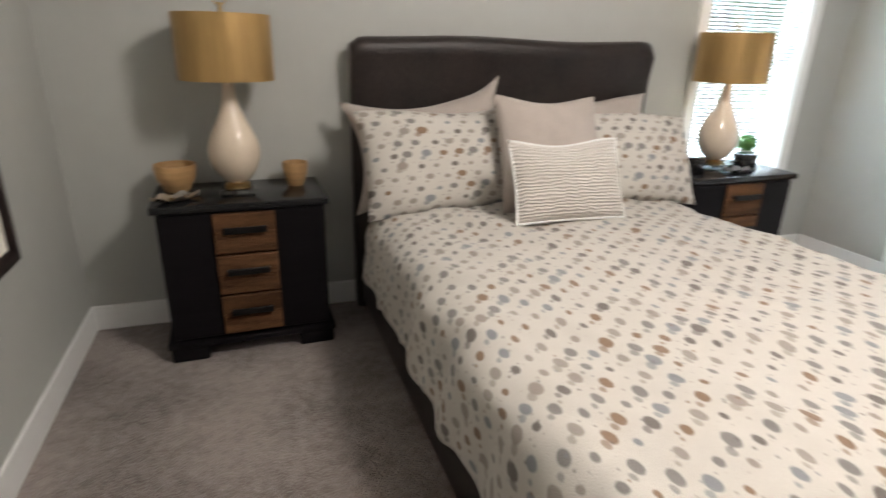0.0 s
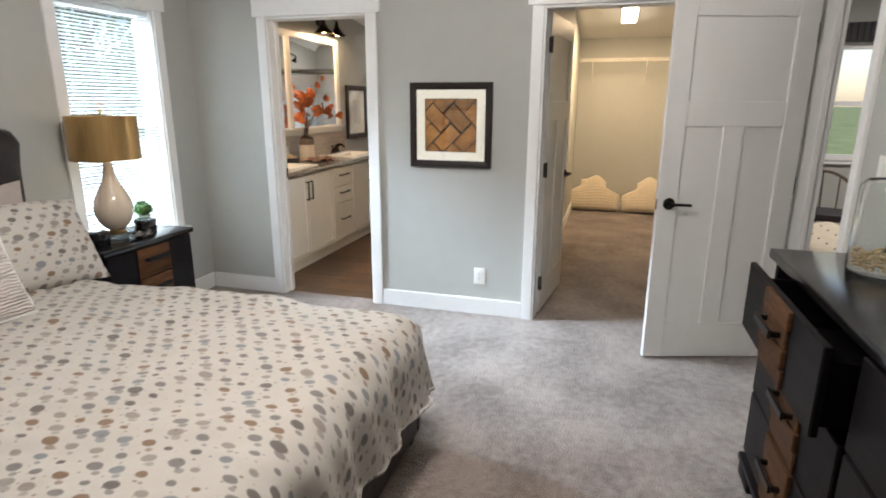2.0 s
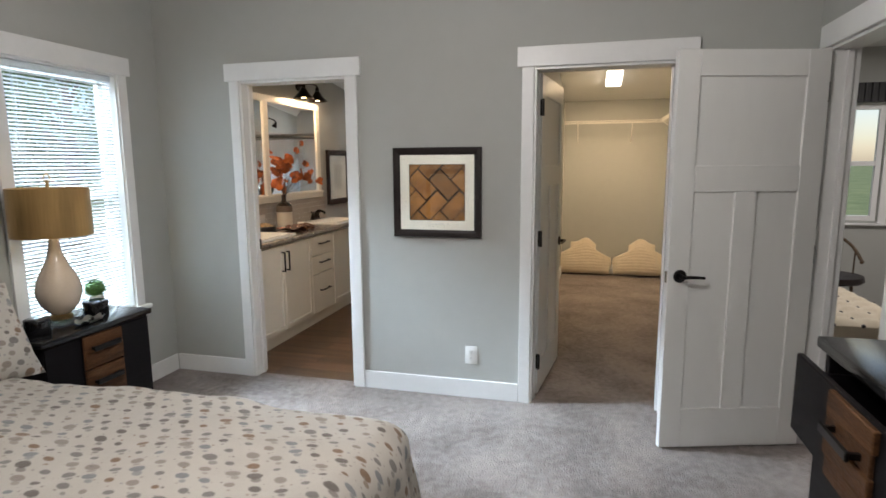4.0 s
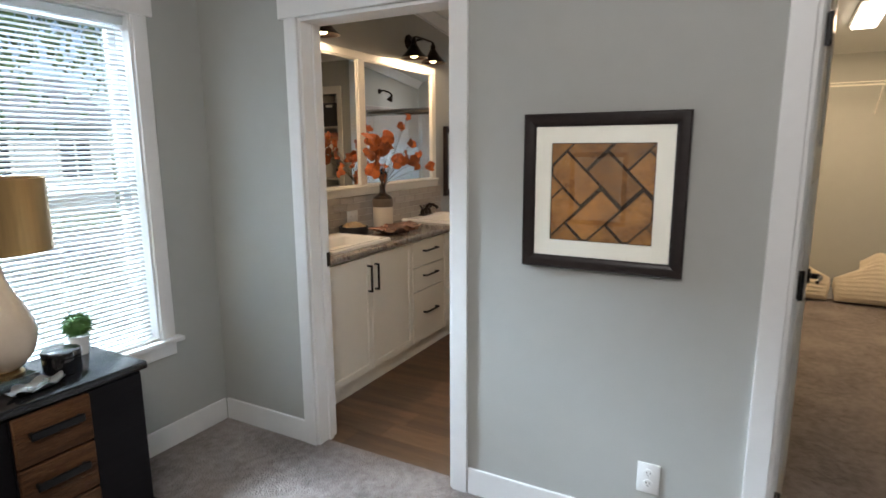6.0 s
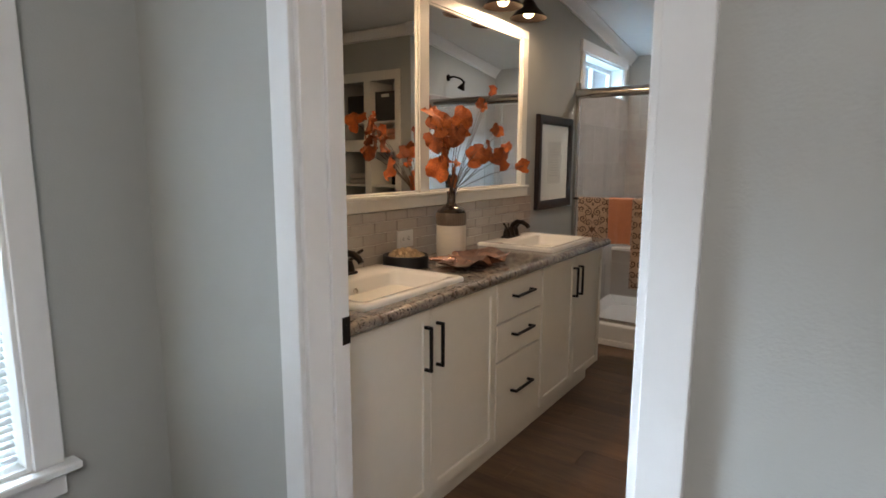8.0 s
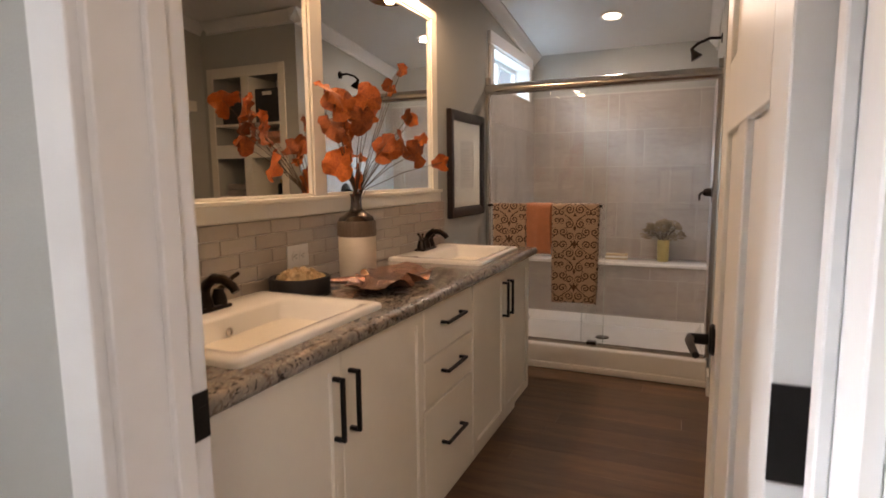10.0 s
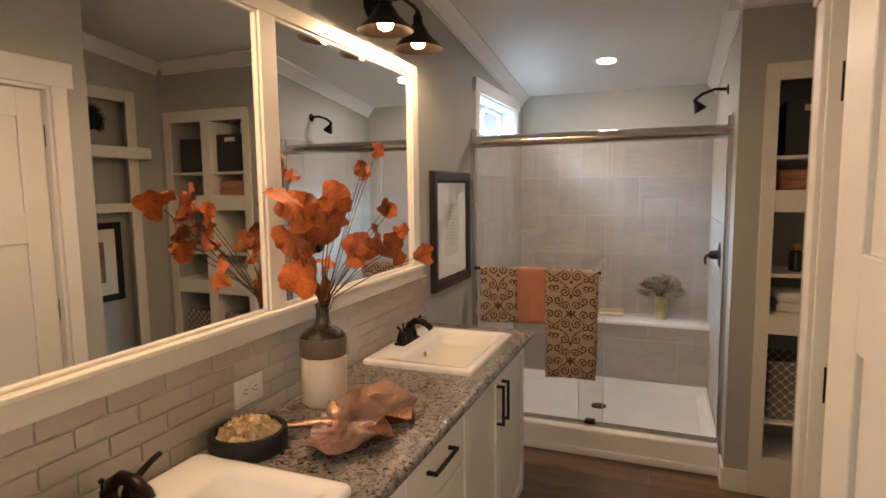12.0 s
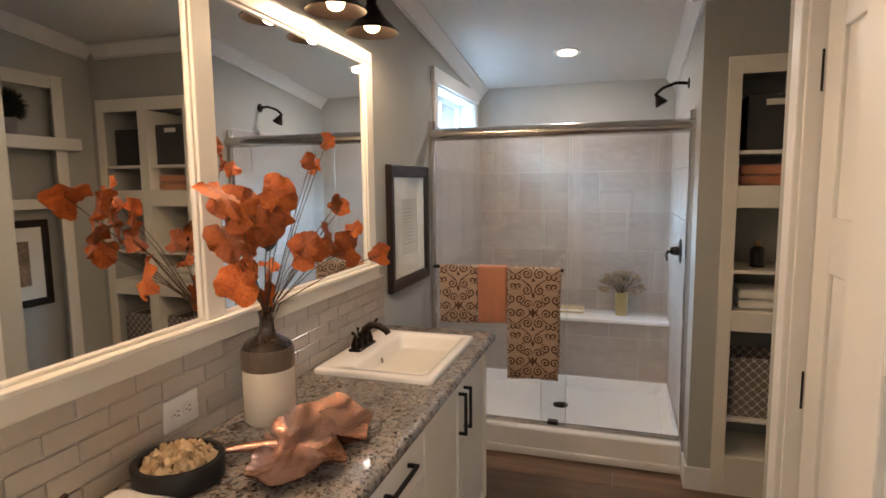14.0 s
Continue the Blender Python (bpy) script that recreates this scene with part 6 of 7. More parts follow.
# leaves: place about the neck of the vase, size class, tilt and turn
_r = random.Random(21)
SPOTS = [(-0.310, -0.099, 0.350, 0), (-0.235, -0.085, 0.322, 0), (-0.145, -0.135, 0.345, 1), (0.205, -0.078, 0.500, 3), (0.180, -0.035, 0.440, 3), (0.217, -0.022, 0.424, 3),
         (0.170, -0.123, 0.312, 3), (0.190, -0.130, 0.302, 3), (0.235, -0.130, 0.178, 0), (0.375, -0.175, 0.138, 2), (0.140, -0.115, 0.215, 1), (0.075, -0.083, 0.182, 0), (-0.165, -0.022, 0.128, 0),
         (-0.262, -0.068, 0.246, 1), (-0.165, -0.115, 0.272, 1), (-0.170, -0.048, 0.235, 1), (-0.020, -0.018, 0.155, 3), (-0.215, -0.10, 0.20, 2), (0.262, -0.135, 0.232, 3), (-0.10, -0.12, 0.305, 2), (0.035, -0.10, 0.205, 2)]
for dx, dy, dz_, k in SPOTS:
    dy -= 0.02
    tip = Vector((dx, dy, dz_))
    pts = [Vector((0, 0, -0.06)), Vector((dx * 0.10, dy * 0.1, 0.03)), Vector((dx * 0.55, dy * 0.5, 0.03 + dz_ * 0.48)), tip]
    part("branch", tube(bm_new(), pts, 0.0022, 6, 0.0012), STEM, spray, "thin brown twig", smooth=60)
    ob = new("leaf", LEAVES[k])
    ob.parent = spray
    ob.matrix_basis = Matrix.Translation(tip) @ Euler((_r.uniform(-1.25, 0.45), _r.uniform(-1.5, 1.5), _r.uniform(-0.8, 0.8) - 0.7)).to_matrix().to_4x4()
for k in range(3):
    ob = new("leaf", LEAVES[2])
    ob.parent = spray
    ob.matrix_basis = Matrix.Translation((0.012 * (k - 1), -0.01, 0.035 + 0.02 * k)) @ Euler((0.2, 0.3 * (k - 1), 0.6 * k)).to_matrix().to_4x4() @ Matrix.Diagonal((0.6, 0.8, 1.35, 1))

bowl = thing("black_bowl", "low round black bowl of pale shavings on the worktop", "bowl", pose(1.042, -0.120, 0.90))
part("shell", lathe(bm_new(), [(0.092, 0), (0.098, 0.004), (0.100, 0.052), (0.097, 0.056), (0.086, 0.056), (0.084, 0.052), (0.083, 0.014), (0, 0.012)], 48), mat("matte_black_wood", (0.007, 0.006, 0.006), 0.6, vary=0.25, scale=8, bump=0.15, bump_scale=60), bowl, smooth=40)
bm = bm_new()
for k in range(230):
    a, r = _r.uniform(0, 6.28), 0.074 * math.sqrt(_r.random())
    z = 0.036 + 0.030 * (1 - (r / 0.08) ** 2) + _r.uniform(0, 0.010)
    mm = Matrix.Translation((r * math.cos(a), r * math.sin(a), z)) @ Euler((_r.uniform(0, 3), _r.uniform(0, 3), _r.uniform(0, 3))).to_matrix().to_4x4()
    q = [mm @ Vector(v) for v in ((-0.013, -0.005, 0), (0.0, -0.007, 0.006), (0.014, -0.004, 0), (0.013, 0.005, 0.001), (0, 0.008, 0.007), (-0.014, 0.004, 0.001))]
    vs = [bm.verts.new(v) for v in q]
    bm.faces.new((vs[0], vs[1], vs[4], vs[5]))
    bm.faces.new((vs[1], vs[2], vs[3], vs[4]))
sv = part("shaving", bm, POTPOURRI, bowl, "curled pale wood shavings", smooth=None)
sv["kind"] = "stuff"
part("fill", lathe(bm_new(), [(0.080, 0.016), (0.078, 0.026), (0.05, 0.040), (0, 0.044)], 32), POTPOURRI, bowl, smooth=60)

# copper leaf dish: a wavy flower-leaf with veins and a stem
COPPER = mat("polished_copper", (0.43, 0.235, 0.165), 0.26, 1.0, vary=0.12, scale=8, bump=0.06, bump_scale=40)
dish = thing("copper_dish", "copper leaf-shaped dish with wavy lobed rim on the worktop", "decorative dish", pose(1.235, -0.310, 0.9005))
RIM = ((-180, 0.200), (-165, 0.222), (-150, 0.185), (-128, 0.175), (-108, 0.165), (-84, 0.105), (-60, 0.170), (-36, 0.215), (-10, 0.265), (8, 0.295), (24, 0.250), (50, 0.150), (80, 0.090), (130, 0.080), (158, 0.130), (180, 0.200))


def rim_at(a):
    deg = (math.degrees(a) + 180) % 360 - 180
    for (a0, r0), (a1, r1) in zip(RIM, RIM[1:]):
        if a0 <= deg <= a1:
            t_ = (deg - a0) / (a1 - a0)
            t_ = t_ * t_ * (3 - 2 * t_)
            return r0 + (r1 - r0) * t_
    return 0.15


bm = bm_new()
n, m_ = 180, 18
for side in (0, 1):
    ctr = bm.verts.new((0, 0, 0.020 + side * 0.003))
    prev = None
    for i in range(1, m_ + 1):
        q = i / m_
        ring_ = []
        for k in range(n):
            a = 2 * math.pi * k / n
            lob = rim_at(a) * (1 + 0.03 * math.sin(11 * a + 1) * q)
            z = 0.020 - 0.012 * math.sin(math.pi * q) + 0.013 * q * q + (0.017 if math.sin(a) < 0.2 else 0.007) * q ** 3 * math.sin(8 * a + 0.6) * abs(math.sin(a)) ** 0.5 + 0.0013 * math.sin(96 * math.atan2(lob * q * math.sin(a) - 0.20, lob * q * math.cos(a) + 0.10)) * q + side * 0.003
            ring_.append(bm.verts.new((lob * q * math.cos(a), lob * q * math.sin(a), max(side * 0.003, z))))
        for k in range(n):
            j = (k + 1) % n
            if prev is None:
                bm.faces.new((ctr, ring_[k], ring_[j]))
            else:
                bm.faces.new((prev[k], ring_[k], ring_[j], prev[j]))
        prev = ring_
part("leaf_bowl", bm, COPPER, dish, smooth=70)
part("stem", tube(bm_new(), ((-0.020, 0.045, 0.020), (-0.040, 0.085, 0.022), (-0.060, 0.120, 0.023), (-0.085, 0.150, 0.024)), 0.019, 12, 0.008), COPPER, dish, "curved copper stem", smooth=60)

outlet("vanity_outlet", "white duplex outlet in the tiled backsplash", pose(1.170, -0.012, 1.002, 0, 90, 0))

# ---- shower things ----
pot = thing("flower_pot", "mustard glazed pot of dried flowers on the shower ledge", "potted flowers", pose(4.335, -1.100, 0.592))
part("pot", lathe(bm_new(), [(0.040, 0), (0.044, 0.004), (0.046, 0.17), (0.043, 0.172), (0.041, 0.165), (0.040, 0.10), (0, 0.10)], 28), OLIVEPOT, pot, "mustard cylinder pot", smooth=50)
bm, bf = bm_new(), bm_new()
for k in range(46):
    a, t = _r.uniform(0, 6.28), _r.uniform(0.1, 1.45)
    tip = Vector((0.15 * math.cos(a) * math.sin(t), 0.16 * math.sin(a) * math.sin(t), 0.185 + 0.13 * math.cos(t)))
    tube(bm, ((0, 0, 0.13), (tip.x * 0.4, tip.y * 0.4, 0.21), tip), 0.0013, 4)
    for j in range(6):
        bmesh.ops.create_icosphere(bf, subdivisions=1, radius=_r.uniform(0.009, 0.015), matrix=Matrix.Translation(tip + Vector((_r.uniform(-0.022, 0.022), _r.uniform(-0.022, 0.022), _r.uniform(-0.018, 0.018)))) @ Matrix.Diagonal((1.1, 1, 0.6, 1)))
part("stems", bm, STEM, pot, smooth=None)
bl = part("blossoms", bf, DRYFLOWER, pot, "dried cream and brown blossoms", smooth=None)
bl["kind"] = "stuff"
sp2 = thing("soap_box", "pale boxed soap lying on the shower ledge", "soap box", pose(4.35, -0.745, 0.592))
part("box", cbox(-0.04, -0.085, 0, 0.04, 0.085, 0.045, 0.004), mat("kraft_soap_box", (0.50, 0.40, 0.24), 0.7, vary=0.08, scale=12), sp2)
part("band", cbox(-0.0412, -0.0862, 0.014, 0.0412, 0.0862, 0.030), PAPER, sp2, "cream paper band")

# ---- linen shelves and niche ----
lu = thing("linen_shelves", "cream painted built-in linen shelves with six openings", "built-in shelves", pose(0, 0, 0))
lu["kind"] = "structure"
LX, LY0, LY1, LZ = 3.04, -2.305, -1.540, 2.14
part("stile", cbox(LX - 0.014, LY0, 0, LX, LY0 + 0.06, LZ, 0.002), CREAM, lu)
part("stile", cbox(LX - 0.014, LY1 - 0.06, 0, LX, LY1, LZ, 0.002), CREAM, lu)
part("stile", cbox(LX - 0.014, -1.960, 0.20, LX + 0.30, -1.885, 2.06, 0.002), CREAM, lu)
for a, b in ((0, 0.20), (0.84, 0.94), (1.44, 1.545), (2.06, LZ)):
    part("rail", cbox(LX - 0.013, LY0 + 0.06, a, LX + 0.002, LY1 - 0.06, b, 0.002), CREAM, lu)
for z in (0.20, 0.395, 0.94, 1.14, 1.545, 1.71):
    part("shelf", cbox(LX + 0.003, -2.249, z - 0.018, LX + 0.318, -1.601, z, 0.002), CREAM, lu)
nu = thing("niche_shelves", "cream framed narrow wall niche with a deep ledge", "wall niche", pose(0, 0, 0))
nu["kind"] = "structure"
NY = -2.35
part("stile", cbox(2.235, NY, 0, 2.31, NY + 0.014, 2.26, 0.002), CREAM, nu)
part("stile", cbox(2.755, NY, 0, 2.83, NY + 0.014, 2.26, 0.002), CREAM, nu)
part("rail", cbox(2.31, NY, 2.18, 2.755, NY + 0.013, 2.26, 0.002), CREAM, nu)
part("rail", cbox(2.31, NY, 1.44, 2.755, NY + 0.013, 1.50, 0.002), CREAM, nu)
part("ledge", cbox(2.20, NY + 0.015, 1.80, 2.865, NY + 0.10, 1.875, 0.003), CREAM, nu)
part("shelf", cbox(2.302, -2.468, 1.845, 2.828, NY + 0.015, 1.873, 0.002), CREAM, nu)


def art_brown(ob, a, b):
    part("print", cbox(-a, -0.010, -b, a, -0.004, b), mat("brown_abstract_print", (0.12, 0.055, 0.028), 0.8, vary=0.8, scale=9, color2=(0.50, 0.36, 0.24)), ob, smooth=None)


framed_picture("niche_picture", "dark framed brown abstract print hung in the niche", 0.42, 0.54, 0.045, 0.085, pose(2.53, -2.466, 1.10, 0, 0, 180), art_brown, glass=False)


def grass_ball(name, label, m, pot_r, pot_h, ball_r, potmat, leafmat=None, square=False):
    ob = thing(name, label, "potted plant", m)
    if square:
        bm = bm_new()
        box(bm, -pot_r, -pot_r, 0, pot_r, pot_r, pot_h, 0.006, 2)
        for v in bm.verts:
            s = 0.82 + 0.18 * v.co.z / pot_h
            v.co.x, v.co.y = v.co.x * s, v.co.y * s
        part("pot", bm, potmat, ob)
    else:
        part("pot", lathe(bm_new(), [(pot_r * 0.75, 0), (pot_r * 0.78, 0.003), (pot_r, pot_h), (pot_r * 0.9, pot_h), (pot_r * 0.85, pot_h * 0.85), (0, pot_h * 0.85)], 28), potmat, ob)
    bm = bm_new()
    rr_ = random.Random(9)
    c = Vector((0, 0, pot_h + ball_r * 0.62))
    for k in range(900):
        z = rr_.uniform(-0.75, 1)
        a = rr_.uniform(0, 6.28)
        d = Vector((math.sqrt(1 - z * z) * math.cos(a), math.sqrt(1 - z * z) * math.sin(a), z))
        s = d.cross(Vector((rr_.uniform(-1, 1), rr_.uniform(-1, 1), 0.3))).normalized() * ball_r * 0.035
        L = ball_r * rr_.uniform(0.85, 1.12)
        b_ = c + d * ball_r * 0.45
        t_ = c + d * L + Vector((rr_.uniform(-1, 1), rr_.uniform(-1, 1), rr_.uniform(-1, 1))) * ball_r * 0.12
        q = [bm.verts.new(p) for p in (b_ - s, b_ + s, t_)]
        bm.faces.new(q)
    g = part("grass_tuft", bm, leafmat or GRASSLEAF, ob, "short bright green blades", smooth=None)
    g["kind"] = "stuff"
    part("core", lathe(bm_new(), [(0, -0.62 * ball_r)] + [(ball_r * 0.72 * math.sin(math.pi * i / 10), -0.62 * ball_r * math.cos(math.pi * i / 10)) for i in range(1, 10)] + [(0, 0.62 * ball_r)], 20, c), leafmat or GRASSLEAF, ob, smooth=60)
    return ob


DARKLEAF = mat("dark_foliage", (0.012, 0.018, 0.010), 0.7, vary=0.4, scale=30)
grass_ball("niche_plant", "dark bushy plant in a pale pot on the niche ledge", pose(2.50, -2.385, 1.876), 0.06, 0.10, 0.115, mat("grey_glazed_pot", (0.30, 0.30, 0.29), 0.4), DARKLEAF)

TRELLIS = mat("grey_trellis_fabric", (0.20, 0.17, 0.15), 0.85, vary=0.1, scale=20)
_n, _l, _b = nodes_of(TRELLIS)
_tc = _n.new("ShaderNodeTexCoord")
_w = []
for _dir, _ph in (("Y", 0), ("Z", 0)):
    _wv = _n.new("ShaderNodeTexWave")
    _wv.bands_direction, _wv.wave_profile = _dir, "SIN"
    _wv.inputs["Scale"].default_value, _wv.inputs["Distortion"].default_value = 6.5, 0.0
    _l.new(_tc.outputs["Object"], _wv.inputs["Vector"])
    _w.append(_wv)
_ad = _n.new("ShaderNodeMath")
_ad.operation = "ADD"
_l.new(_w[0].outputs["Fac"], _ad.inputs[0])
_l.new(_w[1].outputs["Fac"], _ad.inputs[1])
_cr = _n.new("ShaderNodeValToRGB")
_e = _cr.color_ramp.elements
_e[0].position, _e[0].color = 0.40, (0.19, 0.16, 0.145, 1)
_e[1].position, _e[1].color = 0.43, (0.62, 0.58, 0.52, 1)
for _p, _c in ((0.52, (0.62, 0.58, 0.52, 1)), (0.55, (0.19, 0.16, 0.145, 1))):
    _x = _e.new(_p)
    _x.color = _c
_hf = _n.new("ShaderNodeMath")
_hf.operation, _hf.inputs[1].default_value = "MULTIPLY", 0.5
_l.new(_ad.outputs[0], _hf.inputs[0])
_l.new(_hf.outputs[0], _cr.inputs[0])
_l.new(_cr.outputs[0], _b.inputs["Base Color"])


def fabric_bin(m, w, d, h, material, label, tag=False):
    ob = thing("storage_bin", label, "storage bin", m)
    bm = bm_new()
    t = 0.006
    for q in ((0, -w / 2, 0, d, w / 2, t), (0, -w / 2, t, t, w / 2, h), (d - t, -w / 2, t, d, w / 2, h), (t, -w / 2, t, d - t, -w / 2 + t, h), (t, w / 2 - t, t, d - t, w / 2, h)):
        box(bm, *q, 0.002)
    part("body", bm, material, ob)
    if tag:
        part("label_plate", cbox(-0.003, -0.045, h - 0.05, 0.0, 0.045, h - 0.022, 0.001), PAPER, ob, "pale label holder")
    return ob


for y in (-1.745, -2.10):
    fabric_bin(pose(LX + 0.04, y, 0.395), 0.26, 0.24, 0.30, TRELLIS, "grey trellis-patterned fabric storage bin on a shelf")
fabric_bin(pose(LX + 0.05, -1.76, 1.71), 0.24, 0.22, 0.26, GREY, "charcoal felt storage bin with a label holder", True)
fabric_bin(pose(LX + 0.05, -2.10, 1.71), 0.24, 0.22, 0.24, GREY, "charcoal felt storage bin on a shelf")


def folded_towels(m, w, n, material, label):
    ob = thing("folded_towels", label, "folded towel", m)
    for k in range(n):
        bm = bm_new()
        box(bm, 0, -w / 2 + 0.004 * (k % 2), k * 0.05, 0.22, w / 2 - 0.003 * k, k * 0.05 + 0.049, 0.020, 4)
        part("towel_fold", bm, material, ob, smooth=80)
    return ob


folded_towels(pose(LX + 0.04, -1.745, 1.545), 0.26, 2, PEACH, "folded peach towels stacked on a shelf")
folded_towels(pose(LX + 0.04, -1.745, 0.94), 0.22, 2, PAPER, "folded cream towels stacked on a shelf")
folded_towels(pose(LX + 0.04, -2.10, 1.14), 0.24, 2, GREIGE, "folded greige towels stacked on a shelf")
bt = thing("glass_bottle", "small amber bottle standing on a shelf", "bottle", pose(LX + 0.14, -1.73, 1.14))
part("body", lathe(bm_new(), [(0.03, 0), (0.033, 0.003), (0.033, 0.085), (0.025, 0.10), (0.012, 0.106)], 24), CANDLEBLACK, bt)
part("cap", lathe(bm_new(), [(0.014, 0.106), (0.014, 0.135), (0, 0.136)], 18), BRASS, bt, "yellow cap")

# ---- nightstand things ----
grass_ball("grass_plant", "small ball of green grass in a white pot", pose(-0.825, -0.175, 0.683), 0.040, 0.075, 0.062, WHITECER, square=False)
def candle_tin(m, r, h, label):
    ob = thing("candle_jar", label, "candle jar", m)
    part("jar", lathe(bm_new(), [(r * 0.96, 0), (r, 0.004), (r, h * 0.72)], 36), CANDLEBLACK, ob, smooth=50)
    part("lid", lathe(bm_new(), [(r * 1.02, h * 0.72), (r * 1.03, h * 0.74), (r * 1.03, h * 0.96), (r * 0.98, h), (0, h)], 36), CANDLEBLACK, ob, "glossy black lid", smooth=50)
    return ob


candle_tin(pose(-0.965, -0.315, 0.683), 0.062, 0.085, "round black lidded candle jar on the nightstand")
candle_tin(pose(-1.325, -0.335, 0.683), 0.055, 0.08, "round black lidded candle jar on the nightstand")
SILVER = mat("tarnished_silver", (0.52, 0.49, 0.45), 0.28, 1.0, vary=0.2, scale=14)


def shell_tray(m, label):
    """A small wavy-rimmed tray."""
    ob = thing("trinket_tray", label, "trinket tray", m)
    bm = bm_new()
    for side in (0, 1):
        prev, c0 = None, bm.verts.new((0, 0, 0.003 + 0.002 * side))
        for i in range(1, 7):
            q = i / 6
            ring_ = [bm.verts.new((0.095 * q * (1 + 0.06 * math.sin(7 * a)) * math.cos(a), 0.048 * q * (1 + 0.06 * math.sin(7 * a)) * math.sin(a), 0.003 + 0.002 * side + 0.018 * q ** 3 * (1 + 0.4 * math.sin(7 * a)))) for a in [2 * math.pi * k / 42 for k in range(42)]]
            for k in range(42):
                j = (k + 1) % 42
                if prev is None:
                    bm.faces.new((c0, ring_[k], ring_[j]))
                else:
                    bm.faces.new((prev[k], ring_[k], ring_[j], prev[j]))
            prev = ring_
    part("tray", bm, SILVER, ob, smooth=70)
    return ob


shell_tray(pose(-1.095, -0.405, 0.683, 0, 0, 10), "small wavy silver trinket tray on the nightstand")
shell_tray(pose(-3.875, -0.335, 0.683, 0, 0, 25), "small wavy silver trinket tray on the nightstand")


def wood_bowl(m, r, h, label):
    ob = thing("wooden_bowl", label, "wooden bowl", m)
    part("bowl", lathe(bm_new(), [(r * 0.55, 0), (r * 0.60, 0.004), (r * 0.92, h * 0.5), (r, h * 0.85), (r * 0.98, h), (r * 0.90, h), (r * 0.86, h * 0.6), (r * 0.5, h * 0.15), (0, h * 0.12)], 36), TANWOOD, ob, smooth=50)
    return ob


wood_bowl(pose(-3.885, -0.155, 0.683), 0.085, 0.115, "wide turned tan wooden bowl on the nightstand")
wood_bowl(pose(-3.392, -0.155, 0.683), 0.056, 0.105, "small turned tan wooden cup on the nightstand")

# ---- outdoors ----
LAWN = mat("mown_lawn", (0.13, 0.20, 0.06), 0.95, vary=0.35, scale=0.6, bump=0.4, bump_scale=30, color2=(0.24, 0.28, 0.12))
bm = bm_new()
bmesh.ops.create_grid(bm, x_segments=2, y_segments=2, size=400, matrix=Matrix.Translation((0, 0, -0.75)))
solid("ground", bm, LAWN, "mown green lawn outside the house", "lawn", smooth=None)
solid("road", cbox(-60, 9.5, -0.80, 60, 13.5, -0.735), SAND, "pale grey asphalt road past the lawn", "road", smooth=None)
SIDING = mat("white_lap_siding", (0.62, 0.64, 0.66), 0.6, vary=0.05, scale=3)
ROOF = mat("grey_shingle_roof", (0.20, 0.20, 0.21), 0.9, vary=0.2, scale=3, bump=0.3, bump_scale=20)
WINDARK = mat("dark_window_glass", (0.04, 0.05, 0.06), 0.08, vary=0.1, scale=2)


def house(x, y, w, d, h, label):
    ob = thing("house", label, "house", pose(x, y, -0.75))
    bm = bm_new()
    box(bm, -w / 2, 0, 0, w / 2, d, h)
    for k in range(int(h / 0.16)):
        box(bm, -w / 2, -0.02, k * 0.16, w / 2, 0, k * 0.16 + 0.145)
    part("wall", bm, SIDING, ob, smooth=None)
    bm = bm_new()
    v = [bm.verts.new(p) for p in ((-w / 2 - 0.4, -0.5, h), (w / 2 + 0.4, -0.5, h), (w / 2 + 0.4, d + 0.5, h), (-w / 2 - 0.4, d + 0.5, h), (-w / 2 - 0.4, d / 2, h + d * 0.28), (w / 2 + 0.4, d / 2, h + d * 0.28))]
    for q in ((0, 1, 5, 4), (2, 3, 4, 5), (0, 4, 3), (1, 2, 5), (3, 2, 1, 0)):
        bm.faces.new([v[i] for i in q])
    part("roof", bm, ROOF, ob, smooth=None)
    for k in range(4):
        cx = -w / 2 + w * (k + 0.5) / 4
        wn = part("window", cbox(cx - 0.5, -0.06, 1.2, cx + 0.5, -0.02, 2.5), WINDARK, ob)
        bm = bm_new()
        for q in ((cx - 0.6, 1.1, cx - 0.5, 2.6), (cx + 0.5, 1.1, cx + 0.6, 2.6), (cx - 0.5, 2.5, cx + 0.5, 2.6), (cx - 0.5, 1.1, cx + 0.5, 1.2), (cx - 0.03, 1.2, cx + 0.03, 2.5)):
            box(bm, q[0], -0.08, q[1], q[2], -0.02, q[3])
        part("frame", bm, TRIM, wn)
    return ob


house(5.5, 18, 10, 7, 3.0, "white-sided single-storey house across the road")
house(-9, 20, 11, 7, 3.0, "white-sided single-storey house across the road")
BARK = mat("grey_brown_bark", (0.11, 0.085, 0.065), 0.95, vary=0.35, scale=5, bump=0.6, bump_scale=20, stretch=(1, 1, 0.3))
FOLIAGE = mat("maple_foliage", (0.07, 0.12, 0.035), 0.7, vary=0.4, scale=2, color2=(0.12, 0.19, 0.06))


